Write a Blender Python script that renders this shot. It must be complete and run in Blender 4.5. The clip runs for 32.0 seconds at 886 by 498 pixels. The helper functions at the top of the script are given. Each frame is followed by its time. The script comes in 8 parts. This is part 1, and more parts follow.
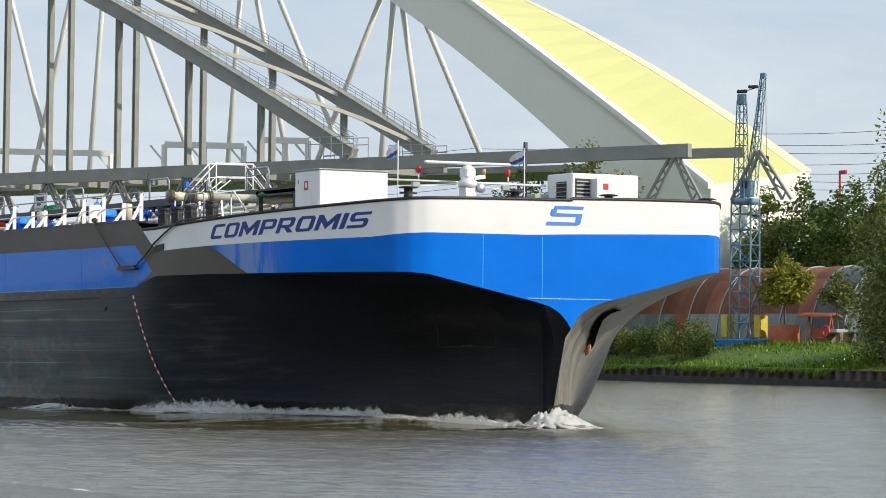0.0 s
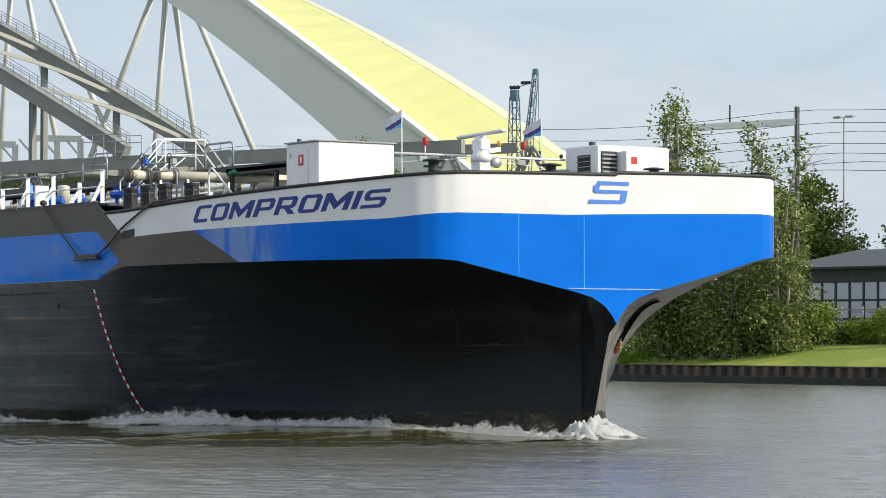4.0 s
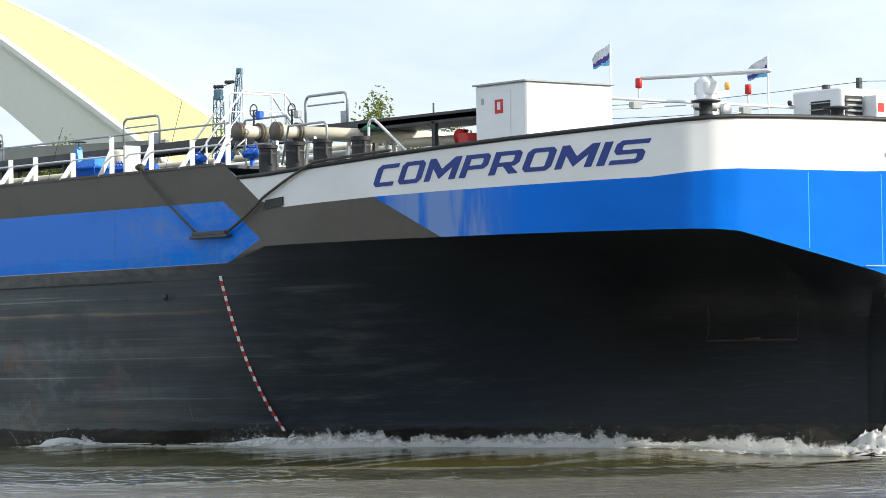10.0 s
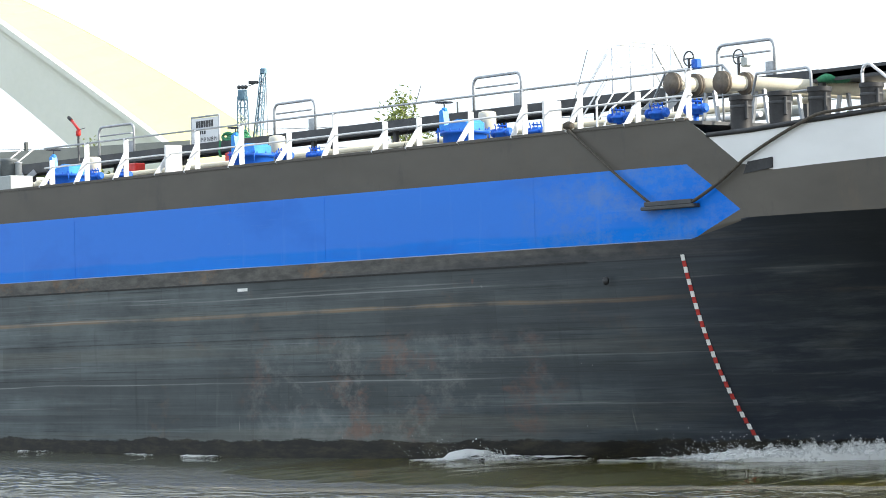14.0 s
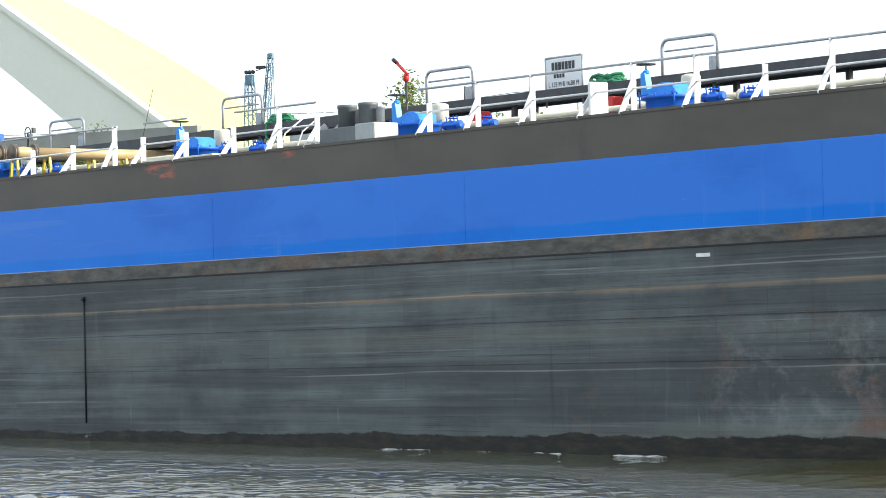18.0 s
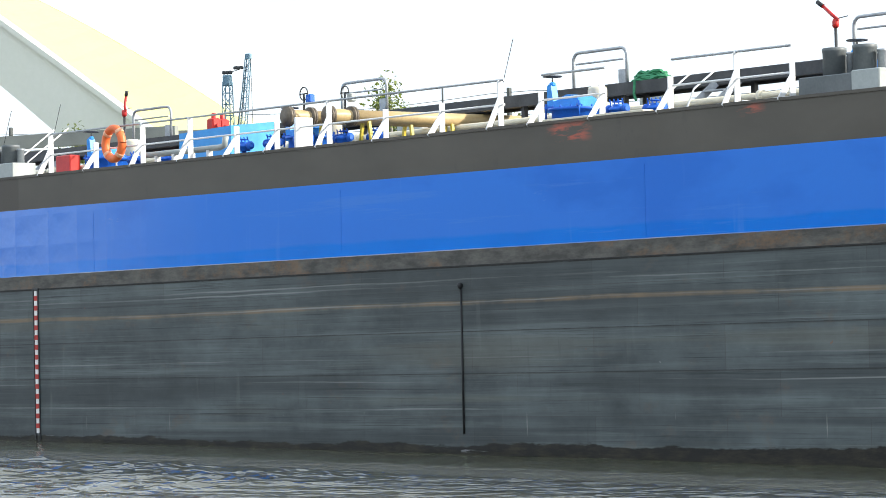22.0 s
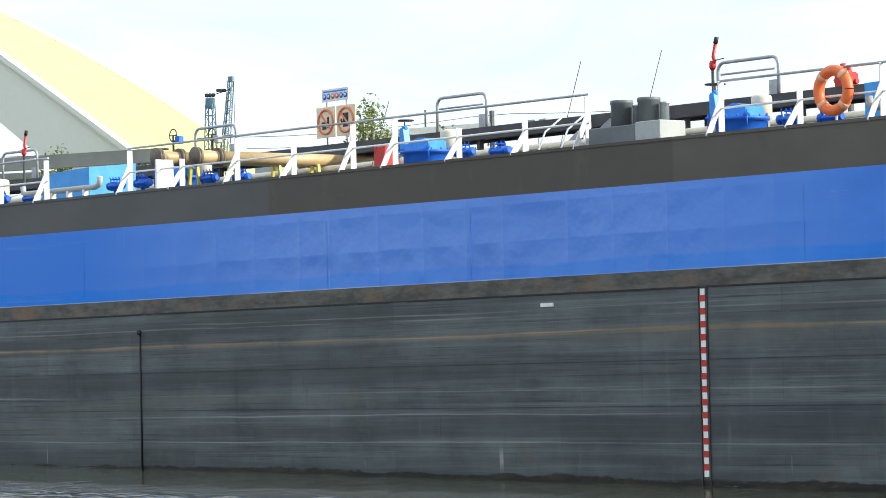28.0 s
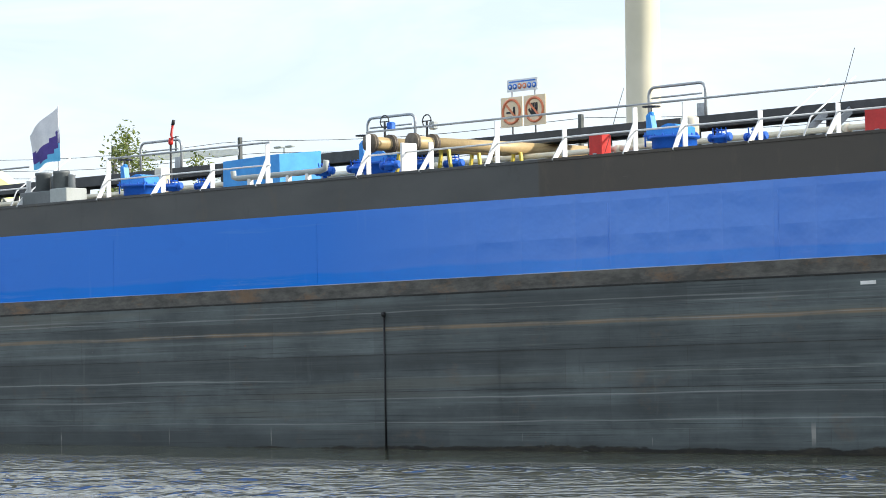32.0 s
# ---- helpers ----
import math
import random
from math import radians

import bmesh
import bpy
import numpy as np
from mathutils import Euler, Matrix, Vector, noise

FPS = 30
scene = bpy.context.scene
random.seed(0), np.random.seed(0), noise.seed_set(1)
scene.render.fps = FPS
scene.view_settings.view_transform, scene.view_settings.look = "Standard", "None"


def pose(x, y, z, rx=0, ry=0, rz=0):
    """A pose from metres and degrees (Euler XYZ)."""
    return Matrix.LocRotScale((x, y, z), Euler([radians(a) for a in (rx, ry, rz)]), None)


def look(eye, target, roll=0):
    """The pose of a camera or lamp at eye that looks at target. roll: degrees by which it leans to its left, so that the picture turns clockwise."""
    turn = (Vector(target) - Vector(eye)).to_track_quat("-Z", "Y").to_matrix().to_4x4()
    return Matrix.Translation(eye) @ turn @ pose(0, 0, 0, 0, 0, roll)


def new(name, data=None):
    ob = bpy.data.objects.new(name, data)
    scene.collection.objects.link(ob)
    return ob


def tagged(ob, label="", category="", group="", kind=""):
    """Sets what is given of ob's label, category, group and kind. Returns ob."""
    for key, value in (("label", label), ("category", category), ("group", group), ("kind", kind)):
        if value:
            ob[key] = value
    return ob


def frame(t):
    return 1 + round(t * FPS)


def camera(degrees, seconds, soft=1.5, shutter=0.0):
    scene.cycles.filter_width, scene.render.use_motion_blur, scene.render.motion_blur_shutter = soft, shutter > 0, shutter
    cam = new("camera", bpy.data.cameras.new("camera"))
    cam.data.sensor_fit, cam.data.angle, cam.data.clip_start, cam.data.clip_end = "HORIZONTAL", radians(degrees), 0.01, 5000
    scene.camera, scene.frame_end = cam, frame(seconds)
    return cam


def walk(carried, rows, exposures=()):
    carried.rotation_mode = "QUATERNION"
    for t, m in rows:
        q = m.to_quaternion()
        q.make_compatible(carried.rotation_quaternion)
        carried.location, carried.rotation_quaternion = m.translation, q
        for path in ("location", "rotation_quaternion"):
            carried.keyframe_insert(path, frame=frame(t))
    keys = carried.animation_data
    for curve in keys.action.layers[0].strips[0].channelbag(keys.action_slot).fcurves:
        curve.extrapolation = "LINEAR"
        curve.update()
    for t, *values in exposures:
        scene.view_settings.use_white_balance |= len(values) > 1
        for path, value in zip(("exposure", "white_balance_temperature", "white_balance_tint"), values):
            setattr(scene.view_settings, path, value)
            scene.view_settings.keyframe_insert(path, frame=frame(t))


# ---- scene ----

# camera: stands on the near bank and pans after the ship; at the end it is drawn back
# rows: seconds, x, y, z, heading from +y towards +x, pitch, roll (degrees)
cam = camera(15.497, 32.0, soft=0.9)
VIEW = (
    (0, -0.000, 0.000, 2.287, -60.201, 1.690, 0.730),
    (0.5, -0.000, 0.000, 2.287, -59.728, 1.705, 0.761),
    (1, -0.000, 0.000, 2.287, -59.253, 1.708, 0.752),
    (1.5, -0.000, 0.000, 2.287, -58.777, 1.706, 0.778),
    (2, -0.000, 0.000, 2.287, -58.327, 1.692, 0.686),
    (2.5, -0.000, 0.000, 2.287, -57.877, 1.688, 0.498),
    (3, -0.000, 0.000, 2.287, -57.371, 1.702, 0.377),
    (3.5, -0.000, 0.000, 2.287, -56.803, 1.694, 0.238),
    (5.5, -0.000, 0.000, 2.287, -54.380, 1.644, 0.205),
    (6, -0.000, 0.000, 2.287, -53.639, 1.711, 0.054),
    (6.5, -0.000, 0.000, 2.287, -52.855, 1.776, -0.083),
    (7, -0.000, 0.000, 2.287, -52.103, 1.805, -0.097),
    (7.5, -0.000, 0.000, 2.287, -51.412, 1.797, -0.119),
    (8, -0.000, 0.000, 2.287, -50.978, 1.777, -0.333),
    (8.5, -0.000, 0.000, 2.287, -50.740, 1.761, -0.539),
    (9, -0.000, 0.000, 2.287, -50.729, 1.727, -0.453),
    (9.5, -0.000, 0.000, 2.287, -50.867, 1.684, -0.555),
    (10, -0.000, 0.000, 2.287, -51.057, 1.625, -0.610),
    (10.5, -0.000, 0.000, 2.287, -51.303, 1.562, -0.602),
    (11, -0.000, 0.000, 2.287, -51.550, 1.525, -0.681),
    (11.5, -0.000, 0.000, 2.287, -51.744, 1.505, -0.999),
    (12, -0.000, 0.000, 2.287, -51.864, 1.528, -1.124),
    (12.5, -0.000, 0.000, 2.287, -51.917, 1.566, -1.025),
    (13, -0.000, 0.000, 2.287, -51.841, 1.615, -0.898),
    (13.5, -0.000, 0.000, 2.287, -51.668, 1.642, -0.931),
    (15.5, -0.000, 0.000, 2.287, -51.250, 1.441, -1.050),
    (16, -0.000, 0.000, 2.287, -51.328, 1.387, -1.053),
    (16.5, -0.000, 0.000, 2.287, -51.408, 1.365, -1.111),
    (17, -0.000, 0.000, 2.287, -51.513, 1.342, -1.027),
    (17.5, -0.000, 0.000, 2.287, -51.573, 1.344, -1.066),
    (18, -0.000, 0.000, 2.287, -51.636, 1.343, -1.100),
    (18.5, -0.000, 0.000, 2.287, -51.688, 1.349, -1.073),
    (19, -0.000, 0.000, 2.287, -51.662, 1.357, -1.024),
    (19.5, -0.000, 0.000, 2.287, -51.608, 1.366, -0.973),
    (20, -0.000, 0.000, 2.287, -51.496, 1.379, -0.974),
    (20.5, -0.000, 0.000, 2.287, -51.417, 1.389, -1.116),
    (21, -0.000, 0.000, 2.287, -51.338, 1.387, -1.205),
    (21.5, -0.000, 0.000, 2.287, -51.267, 1.376, -1.104),
    (22, -0.000, 0.000, 2.287, -51.237, 1.351, -0.991),
    (22.5, -0.000, 0.000, 2.287, -51.214, 1.328, -1.017),
    (23, -0.000, 0.000, 2.287, -51.225, 1.318, -1.014),
    (23.5, -0.000, 0.000, 2.287, -51.194, 1.300, -1.018),
    (24, -0.000, 0.000, 2.287, -51.179, 1.297, -0.974),
    (24.5, -0.000, 0.000, 2.287, -51.207, 1.298, -1.011),
    (26.5, -0.000, 0.000, 2.287, -51.186, 1.549, -0.979),
    (27, -0.000, 0.000, 2.287, -51.129, 1.638, -1.098),
    (27.5, -0.000, 0.000, 2.287, -51.057, 1.703, -1.057),
    (28, -0.000, 0.000, 2.287, -50.926, 1.747, -0.967),
    (28.5, -0.000, 0.000, 2.287, -50.677, 1.767, -0.998),
    (29, -0.000, 0.000, 2.287, -50.295, 1.777, -1.017),
    (29.5, -0.000, 0.000, 2.287, -49.759, 1.796, -1.005),
    (30, 0.779, -0.674, 2.331, -49.116, 1.752, -0.934),
    (30.5, 4.416, -3.913, 2.203, -48.456, 1.760, -1.052),
    (31, 7.874, -7.151, 1.788, -47.757, 1.981, -0.746),
    (31.5, 8.569, -7.979, 1.551, -47.044, 2.137, -0.704),
    (32, 8.256, -7.887, 1.586, -46.310, 2.138, -0.694),
)


def aim(x, y, z, yaw, pitch, roll):
    yaw, pitch = radians(yaw), radians(pitch)
    way = Vector((math.sin(yaw) * math.cos(pitch), math.cos(yaw) * math.cos(pitch), math.sin(pitch)))
    eye = Vector((x, y, z))
    return look(eye, eye + way * 50, roll)


walk(cam, [(r[0], aim(*r[1:])) for r in VIEW],
     exposures=((0, -0.08), (8.5, -0.05), (9.5, 0.15), (10.5, 0.58), (11.5, 0.85), (13, 0.90), (16, 0.82), (20, 0.78), (24, 0.74), (28, 0.58), (30, 0.50), (32, 0.50)))

# the ship's way: seconds, x, y of the midship mark at the waterline
COURSE = (
    (0, -132.556, 39.672),
    (2, -125.475, 39.072),
    (4, -118.471, 38.510),
    (6, -111.533, 37.986),
    (8, -104.649, 37.500),
    (10, -97.808, 37.052),
    (12, -91.000, 36.642),
    (14, -84.214, 36.270),
    (16, -77.439, 35.935),
    (18, -70.664, 35.639),
    (20, -63.879, 35.381),
    (22, -57.071, 35.160),
    (24, -50.231, 34.978),
    (26, -43.347, 34.833),
    (28, -36.408, 34.727),
    (30, -29.404, 34.658),
    (32, -22.324, 34.628),
)
TRIM = 0.5387

# daylight
SUN_AZ, SUN_EL = radians(52), radians(27)
world = bpy.data.worlds.new("sky")
scene.world = world
world.use_nodes = True
wn, wl = world.node_tree.nodes, world.node_tree.links
wn.clear()
w_out = wn.new("ShaderNodeOutputWorld")
w_bg = wn.new("ShaderNodeBackground")
w_sky = wn.new("ShaderNodeTexSky")
w_sky.sky_type = "NISHITA"
w_sky.sun_disc = False
w_sky.sun_elevation, w_sky.sun_rotation = SUN_EL, SUN_AZ
w_sky.air_density, w_sky.dust_density, w_sky.ozone_density = 1.0, 2.0, 1.5
w_co = wn.new("ShaderNodeTexCoord")
w_map = wn.new("ShaderNodeMapping")
w_map.inputs["Scale"].default_value = (1.0, 1.0, 3.5)
w_noise = wn.new("ShaderNodeTexNoise")
w_noise.inputs["Scale"].default_value = 3.2
w_noise.inputs["Detail"].default_value = 6
w_noise.inputs["Roughness"].default_value = 0.55
w_ramp = wn.new("ShaderNodeValToRGB")
w_ramp.color_ramp.elements[0].position, w_ramp.color_ramp.elements[1].position = 0.35, 0.75
w_ramp.color_ramp.elements[0].color = (0.80, 0.80, 0.80, 1)
w_ramp.color_ramp.elements[1].color = (0.95, 0.95, 0.95, 1)
w_mix = wn.new("ShaderNodeMixRGB")
w_cloud = wn.new("ShaderNodeMixRGB")
w_cloud.inputs["Color1"].default_value, w_cloud.inputs["Color2"].default_value = (3.70, 4.35, 5.10, 1), (4.70, 5.20, 5.60, 1)
w_wisp = wn.new("ShaderNodeTexNoise")
w_wisp.inputs["Scale"].default_value, w_wisp.inputs["Detail"].default_value, w_wisp.inputs["Roughness"].default_value = 7.0, 7, 0.6
w_wisp.inputs["Distortion"].default_value = 0.6
w_edge = wn.new("ShaderNodeValToRGB")
w_edge.color_ramp.elements[0].position, w_edge.color_ramp.elements[1].position = 0.36, 0.66
wl.new(w_map.outputs["Vector"], w_wisp.inputs["Vector"])
wl.new(w_wisp.outputs["Fac"], w_edge.inputs["Fac"])
wl.new(w_edge.outputs["Color"], w_cloud.inputs["Fac"])
wl.new(w_cloud.outputs["Color"], w_mix.inputs["Color2"])
wl.new(w_co.outputs["Generated"], w_map.inputs["Vector"])
wl.new(w_map.outputs["Vector"], w_noise.inputs["Vector"])
wl.new(w_noise.outputs["Fac"], w_ramp.inputs["Fac"])
wl.new(w_ramp.outputs["Color"], w_mix.inputs["Fac"])
wl.new(w_sky.outputs["Color"], w_mix.inputs["Color1"])
wl.new(w_mix.outputs["Color"], w_bg.inputs["Color"])
w_bg.inputs["Strength"].default_value = 0.165
wl.new(w_bg.outputs["Background"], w_out.inputs["Surface"])

sun = new("sun", bpy.data.lights.new("sun", "SUN"))
sun.data.energy, sun.data.angle, sun.data.color = 4.0, radians(0.6), (1.0, 0.93, 0.80)
sun_from = Vector((math.sin(SUN_AZ) * math.cos(SUN_EL), math.cos(SUN_AZ) * math.cos(SUN_EL), math.sin(SUN_EL)))
sun.matrix_world = look(sun_from * 100, (0, 0, 0))


# ---- materials
def surface(name, c1, c2, scale=2.0, rough=0.6, metal=0.0, bump=0.1, fine=25.0, stretch=(1, 1, 1), rough2=None, random_tint=0.0, spec=0.5):
    """Paint, metal, stone: two scales of colour change, with fine relief."""
    m = bpy.data.materials.new(name)
    m.use_nodes = True
    nt, li = m.node_tree.nodes, m.node_tree.links
    b = nt["Principled BSDF"]
    co = nt.new("ShaderNodeTexCoord")
    mp = nt.new("ShaderNodeMapping")
    mp.inputs["Scale"].default_value = stretch
    li.new(co.outputs["Object"], mp.inputs["Vector"])
    n1, n2 = nt.new("ShaderNodeTexNoise"), nt.new("ShaderNodeTexNoise")
    n1.inputs["Scale"].default_value, n2.inputs["Scale"].default_value = scale, fine
    n1.inputs["Detail"].default_value, n2.inputs["Detail"].default_value = 4, 3
    li.new(mp.outputs["Vector"], n1.inputs["Vector"])
    li.new(mp.outputs["Vector"], n2.inputs["Vector"])
    mul = nt.new("ShaderNodeMath")
    mul.operation = "MULTIPLY_ADD"
    mul.inputs[1].default_value, mul.inputs[2].default_value = 0.35, 0.0
    li.new(n2.outputs["Fac"], mul.inputs[0])
    add = nt.new("ShaderNodeMath")
    add.operation = "MULTIPLY_ADD"
    add.inputs[1].default_value = 0.75
    li.new(n1.outputs["Fac"], add.inputs[0])
    li.new(mul.outputs[0], add.inputs[2])
    rp = nt.new("ShaderNodeValToRGB")
    rp.color_ramp.elements[0].position, rp.color_ramp.elements[1].position = 0.36, 0.72
    rp.color_ramp.elements[0].color, rp.color_ramp.elements[1].color = (*c1, 1), (*c2, 1)
    li.new(add.outputs[0], rp.inputs["Fac"])
    colour = rp.outputs["Color"]
    if random_tint:
        oi = nt.new("ShaderNodeObjectInfo")
        hs = nt.new("ShaderNodeHueSaturation")
        ma = nt.new("ShaderNodeMapRange")
        ma.inputs["To Min"].default_value, ma.inputs["To Max"].default_value = 1 - random_tint, 1 + random_tint
        li.new(oi.outputs["Random"], ma.inputs["Value"])
        li.new(ma.outputs["Result"], hs.inputs["Value"])
        li.new(colour, hs.inputs["Color"])
        colour = hs.outputs["Color"]
    li.new(colour, b.inputs["Base Color"])
    b.inputs["Metallic"].default_value = metal
    b.inputs["Specular IOR Level"].default_value = spec
    mr = nt.new("ShaderNodeMapRange")
    mr.inputs["To Min"].default_value, mr.inputs["To Max"].default_value = rough, rough if rough2 is None else rough2
    li.new(n1.outputs["Fac"], mr.inputs["Value"])
    li.new(mr.outputs["Result"], b.inputs["Roughness"])
    if bump:
        bp = nt.new("ShaderNodeBump")
        bp.inputs["Strength"].default_value, bp.inputs["Distance"].default_value = bump, 0.02
        li.new(add.outputs[0], bp.inputs["Height"])
        li.new(bp.outputs["Normal"], b.inputs["Normal"])
    return m


WHITE = surface("white_paint", (0.74, 0.75, 0.76), (0.84, 0.84, 0.83), 1.2, 0.35, bump=0.03)
RAIL_WHITE = surface("rail_paint", (0.72, 0.73, 0.74), (0.86, 0.86, 0.85), 3, 0.4, bump=0.05)
STEEL = surface("galvanised_steel", (0.30, 0.32, 0.34), (0.48, 0.50, 0.52), 4, 0.45, metal=0.6, bump=0.05)
DECK = surface("deck_paint", (0.05, 0.055, 0.06), (0.10, 0.105, 0.11), 1.5, 0.7)
DARK = surface("dark_steel", (0.025, 0.027, 0.03), (0.06, 0.062, 0.065), 3, 0.5)
BLACK = surface("black_rubber", (0.012, 0.012, 0.013), (0.03, 0.03, 0.032), 5, 0.55)
PUMP_BLUE = surface("pump_blue", (0.004, 0.085, 0.48), (0.012, 0.15, 0.68), 3, 0.5, bump=0.05)
LIGHT_BLUE = surface("light_blue", (0.06, 0.42, 0.85), (0.10, 0.52, 0.92), 3, 0.4, bump=0.05)
CREAM = surface("cream_paint", (0.62, 0.56, 0.42), (0.74, 0.68, 0.54), 3, 0.4)
BEIGE = surface("beige_pipe", (0.40, 0.28, 0.13), (0.58, 0.43, 0.22), 1.5, 0.45)
RED = surface("red_paint", (0.45, 0.012, 0.012), (0.62, 0.03, 0.02), 4, 0.4)
ORANGE = surface("orange_plastic", (0.75, 0.13, 0.03), (0.85, 0.19, 0.05), 4, 0.45)
GREY_PAINT = surface("grey_paint", (0.10, 0.115, 0.12), (0.16, 0.175, 0.18), 2, 0.5)
LIGHT_GREY = surface("light_grey_paint", (0.30, 0.33, 0.32), (0.42, 0.45, 0.44), 2, 0.5)


# ---- mesh building
class Shape:
    """Points and faces of one part."""

    def __init__(self):
        self.v, self.f, self.smooth, self.slot = [], [], [], []
        self.mat = 0

    def add(self, pts, faces, smooth=False):
        k = len(self.v)
        self.v += [tuple(p) for p in pts]
        for f in faces:
            self.f.append([k + i for i in f])
            self.smooth.append(smooth)
            self.slot.append(self.mat)
        return self

    def box(self, c, s, b=0.0, m=None):
        """A box of size s round c, its edges cut by b, turned by the matrix m about c."""
        hx, hy, hz = s[0] / 2, s[1] / 2, s[2] / 2
        b = min(b, hx * 0.9, hy * 0.9, hz * 0.9)
        pts = []
        if b <= 0:
            for z in (-hz, hz):
                pts += [(-hx, -hy, z), (hx, -hy, z), (hx, hy, z), (-hx, hy, z)]
            faces = [(0, 3, 2, 1), (4, 5, 6, 7), (0, 1, 5, 4), (1, 2, 6, 5), (2, 3, 7, 6), (3, 0, 4, 7)]
        else:
            rings = ((-hz, b), (-hz + b, 0), (hz - b, 0), (hz, b))
            for z, d in rings:
                x, y = hx - d, hy - d
                pts += [(-x + b, -y, z), (x - b, -y, z), (x, -y + b, z), (x, y - b, z), (x - b, y, z), (-x + b, y, z), (-x, y - b, z), (-x, -y + b, z)]
            faces = [tuple(range(7, -1, -1)), tuple(range(24, 32))]
            for r in range(3):
                for i in range(8):
                    j = (i + 1) % 8
                    faces.append((r * 8 + i, r * 8 + j, r * 8 + 8 + j, r * 8 + 8 + i))
        if m is not None:
            pts = [m @ Vector(p) for p in pts]
        return self.add([(c[0] + p[0], c[1] + p[1], c[2] + p[2]) for p in pts], faces)

    def span(self, lo, hi, b=0.0):
        return self.box([(lo[i] + hi[i]) / 2 for i in range(3)], [hi[i] - lo[i] for i in range(3)], b)

    def tube(self, p, q, r, n=8, r2=None, caps=True):
        return self.path([p, q], r, n, caps, r2)

    def path(self, pts, r, n=8, caps=True, r2=None):
        """A round bar along pts."""
        pts = [Vector(p) for p in pts]
        rings, up = [], None
        for i, p in enumerate(pts):
            a = pts[max(i - 1, 0)]
            c = pts[min(i + 1, len(pts) - 1)]
            d = (c - a).normalized()
            if up is None or abs(up.dot(d)) > 0.98:
                up = Vector((0, 0, 1)) if abs(d.z) < 0.9 else Vector((1, 0, 0))
            x = d.cross(up).normalized()
            y = x.cross(d).normalized()
            up = y
            rr = r if r2 is None else r + (r2 - r) * i / (len(pts) - 1)
            rings.append([p + x * (rr * math.cos(t)) + y * (rr * math.sin(t)) for t in (2 * math.pi * k / n for k in range(n))])
        vs = [v for ring in rings for v in ring]
        fs = []
        for i in range(len(rings) - 1):
            for k in range(n):
                j = (k + 1) % n
                fs.append((i * n + k, i * n + j, i * n + n + j, i * n + n + k))
        self.add(vs, fs, n > 5)
        if caps:
            k = len(self.v) - len(vs)
            for ring in (range(n - 1, -1, -1), range(len(vs) - n, len(vs))):
                self.f.append([k + i for i in ring])
                self.smooth.append(False)
                self.slot.append(self.mat)
        return self

    def lathe(self, c, profile, n=16, axis="z"):
        """A turned body: profile of (radius, height) about an axis through c."""
        vs = []
        for r, h in profile:
            for k in range(n):
                t = 2 * math.pi * k / n
                a, b = r * math.cos(t), r * math.sin(t)
                p = {"z": (a, b, h), "x": (h, a, b), "y": (b, h, a)}[axis]
                vs.append((c[0] + p[0], c[1] + p[1], c[2] + p[2]))
        fs = []
        for i in range(len(profile) - 1):
            for k in range(n):
                j = (k + 1) % n
                fs.append((i * n + k, i * n + j, i * n + n + j, i * n + n + k))
        fs.append(tuple(range(n - 1, -1, -1)))
        fs.append(tuple(range(len(vs) - n, len(vs))))
        return self.add(vs, fs, True)

    def bar(self, p, q, w, h):
        """A flat bar from p to q, w wide across and h high."""
        p, q = Vector(p), Vector(q)
        d = (q - p).normalized()
        up = Vector((0, 0, 1)) if abs(d.z) < 0.95 else Vector((1, 0, 0))
        x = d.cross(up).normalized()
        y = x.cross(d).normalized()
        vs = [e + x * (sx * w / 2) + y * (sy * h / 2) for e in (p, q) for sx, sy in ((-1, -1), (1, -1), (1, 1), (-1, 1))]
        return self.add(vs, [(3, 2, 1, 0), (4, 5, 6, 7), (0, 1, 5, 4), (1, 2, 6, 5), (2, 3, 7, 6), (3, 0, 4, 7)])

    def prism(self, outline, lo, hi, axis="y"):
        """A flat outline of (a, b) drawn out along an axis."""
        n = len(outline)
        put = {"y": lambda a, b, c: (a, c, b), "x": lambda a, b, c: (c, a, b), "z": lambda a, b, c: (a, b, c)}[axis]
        vs = [put(a, b, lo) for a, b in outline] + [put(a, b, hi) for a, b in outline]
        fs = [tuple(range(n)), tuple(range(2 * n - 1, n - 1, -1))]
        fs += [(i, i + n, (i + 1) % n + n, (i + 1) % n) for i in range(n)]
        return self.add(vs, fs)

    def mesh(self, name, mats):
        me = bpy.data.meshes.new(name)
        me.from_pydata(self.v, [], self.f)
        me.polygons.foreach_set("use_smooth", self.smooth)
        me.polygons.foreach_set("material_index", self.slot)
        for m in (mats if isinstance(mats, (list, tuple)) else [mats]):
            me.materials.append(m)
        bm = bmesh.new()
        bm.from_mesh(me)
        bmesh.ops.recalc_face_normals(bm, faces=bm.faces)
        bm.to_mesh(me)
        bm.free()
        me.update()
        return me


def part(name, shape, mats, parent=None, label="", at=None):
    ob = new(name, shape if isinstance(shape, bpy.types.Mesh) else shape.mesh(name, mats))
    if parent is not None:
        ob.parent = parent
    if at is not None:
        ob.matrix_basis = at
    if label:
        ob["label"] = label
    return ob


def thing(name, label, category, at=None, group="", kind=""):
    ob = new(name)
    ob.empty_display_size = 0.3
    if at is not None:
        ob.matrix_basis = at
    return tagged(ob, label, category, group, kind)


def setting(name, shape, mats, label, category):
    ob = new(name, shape.mesh(name, mats))
    return tagged(ob, label, category, kind="structure")


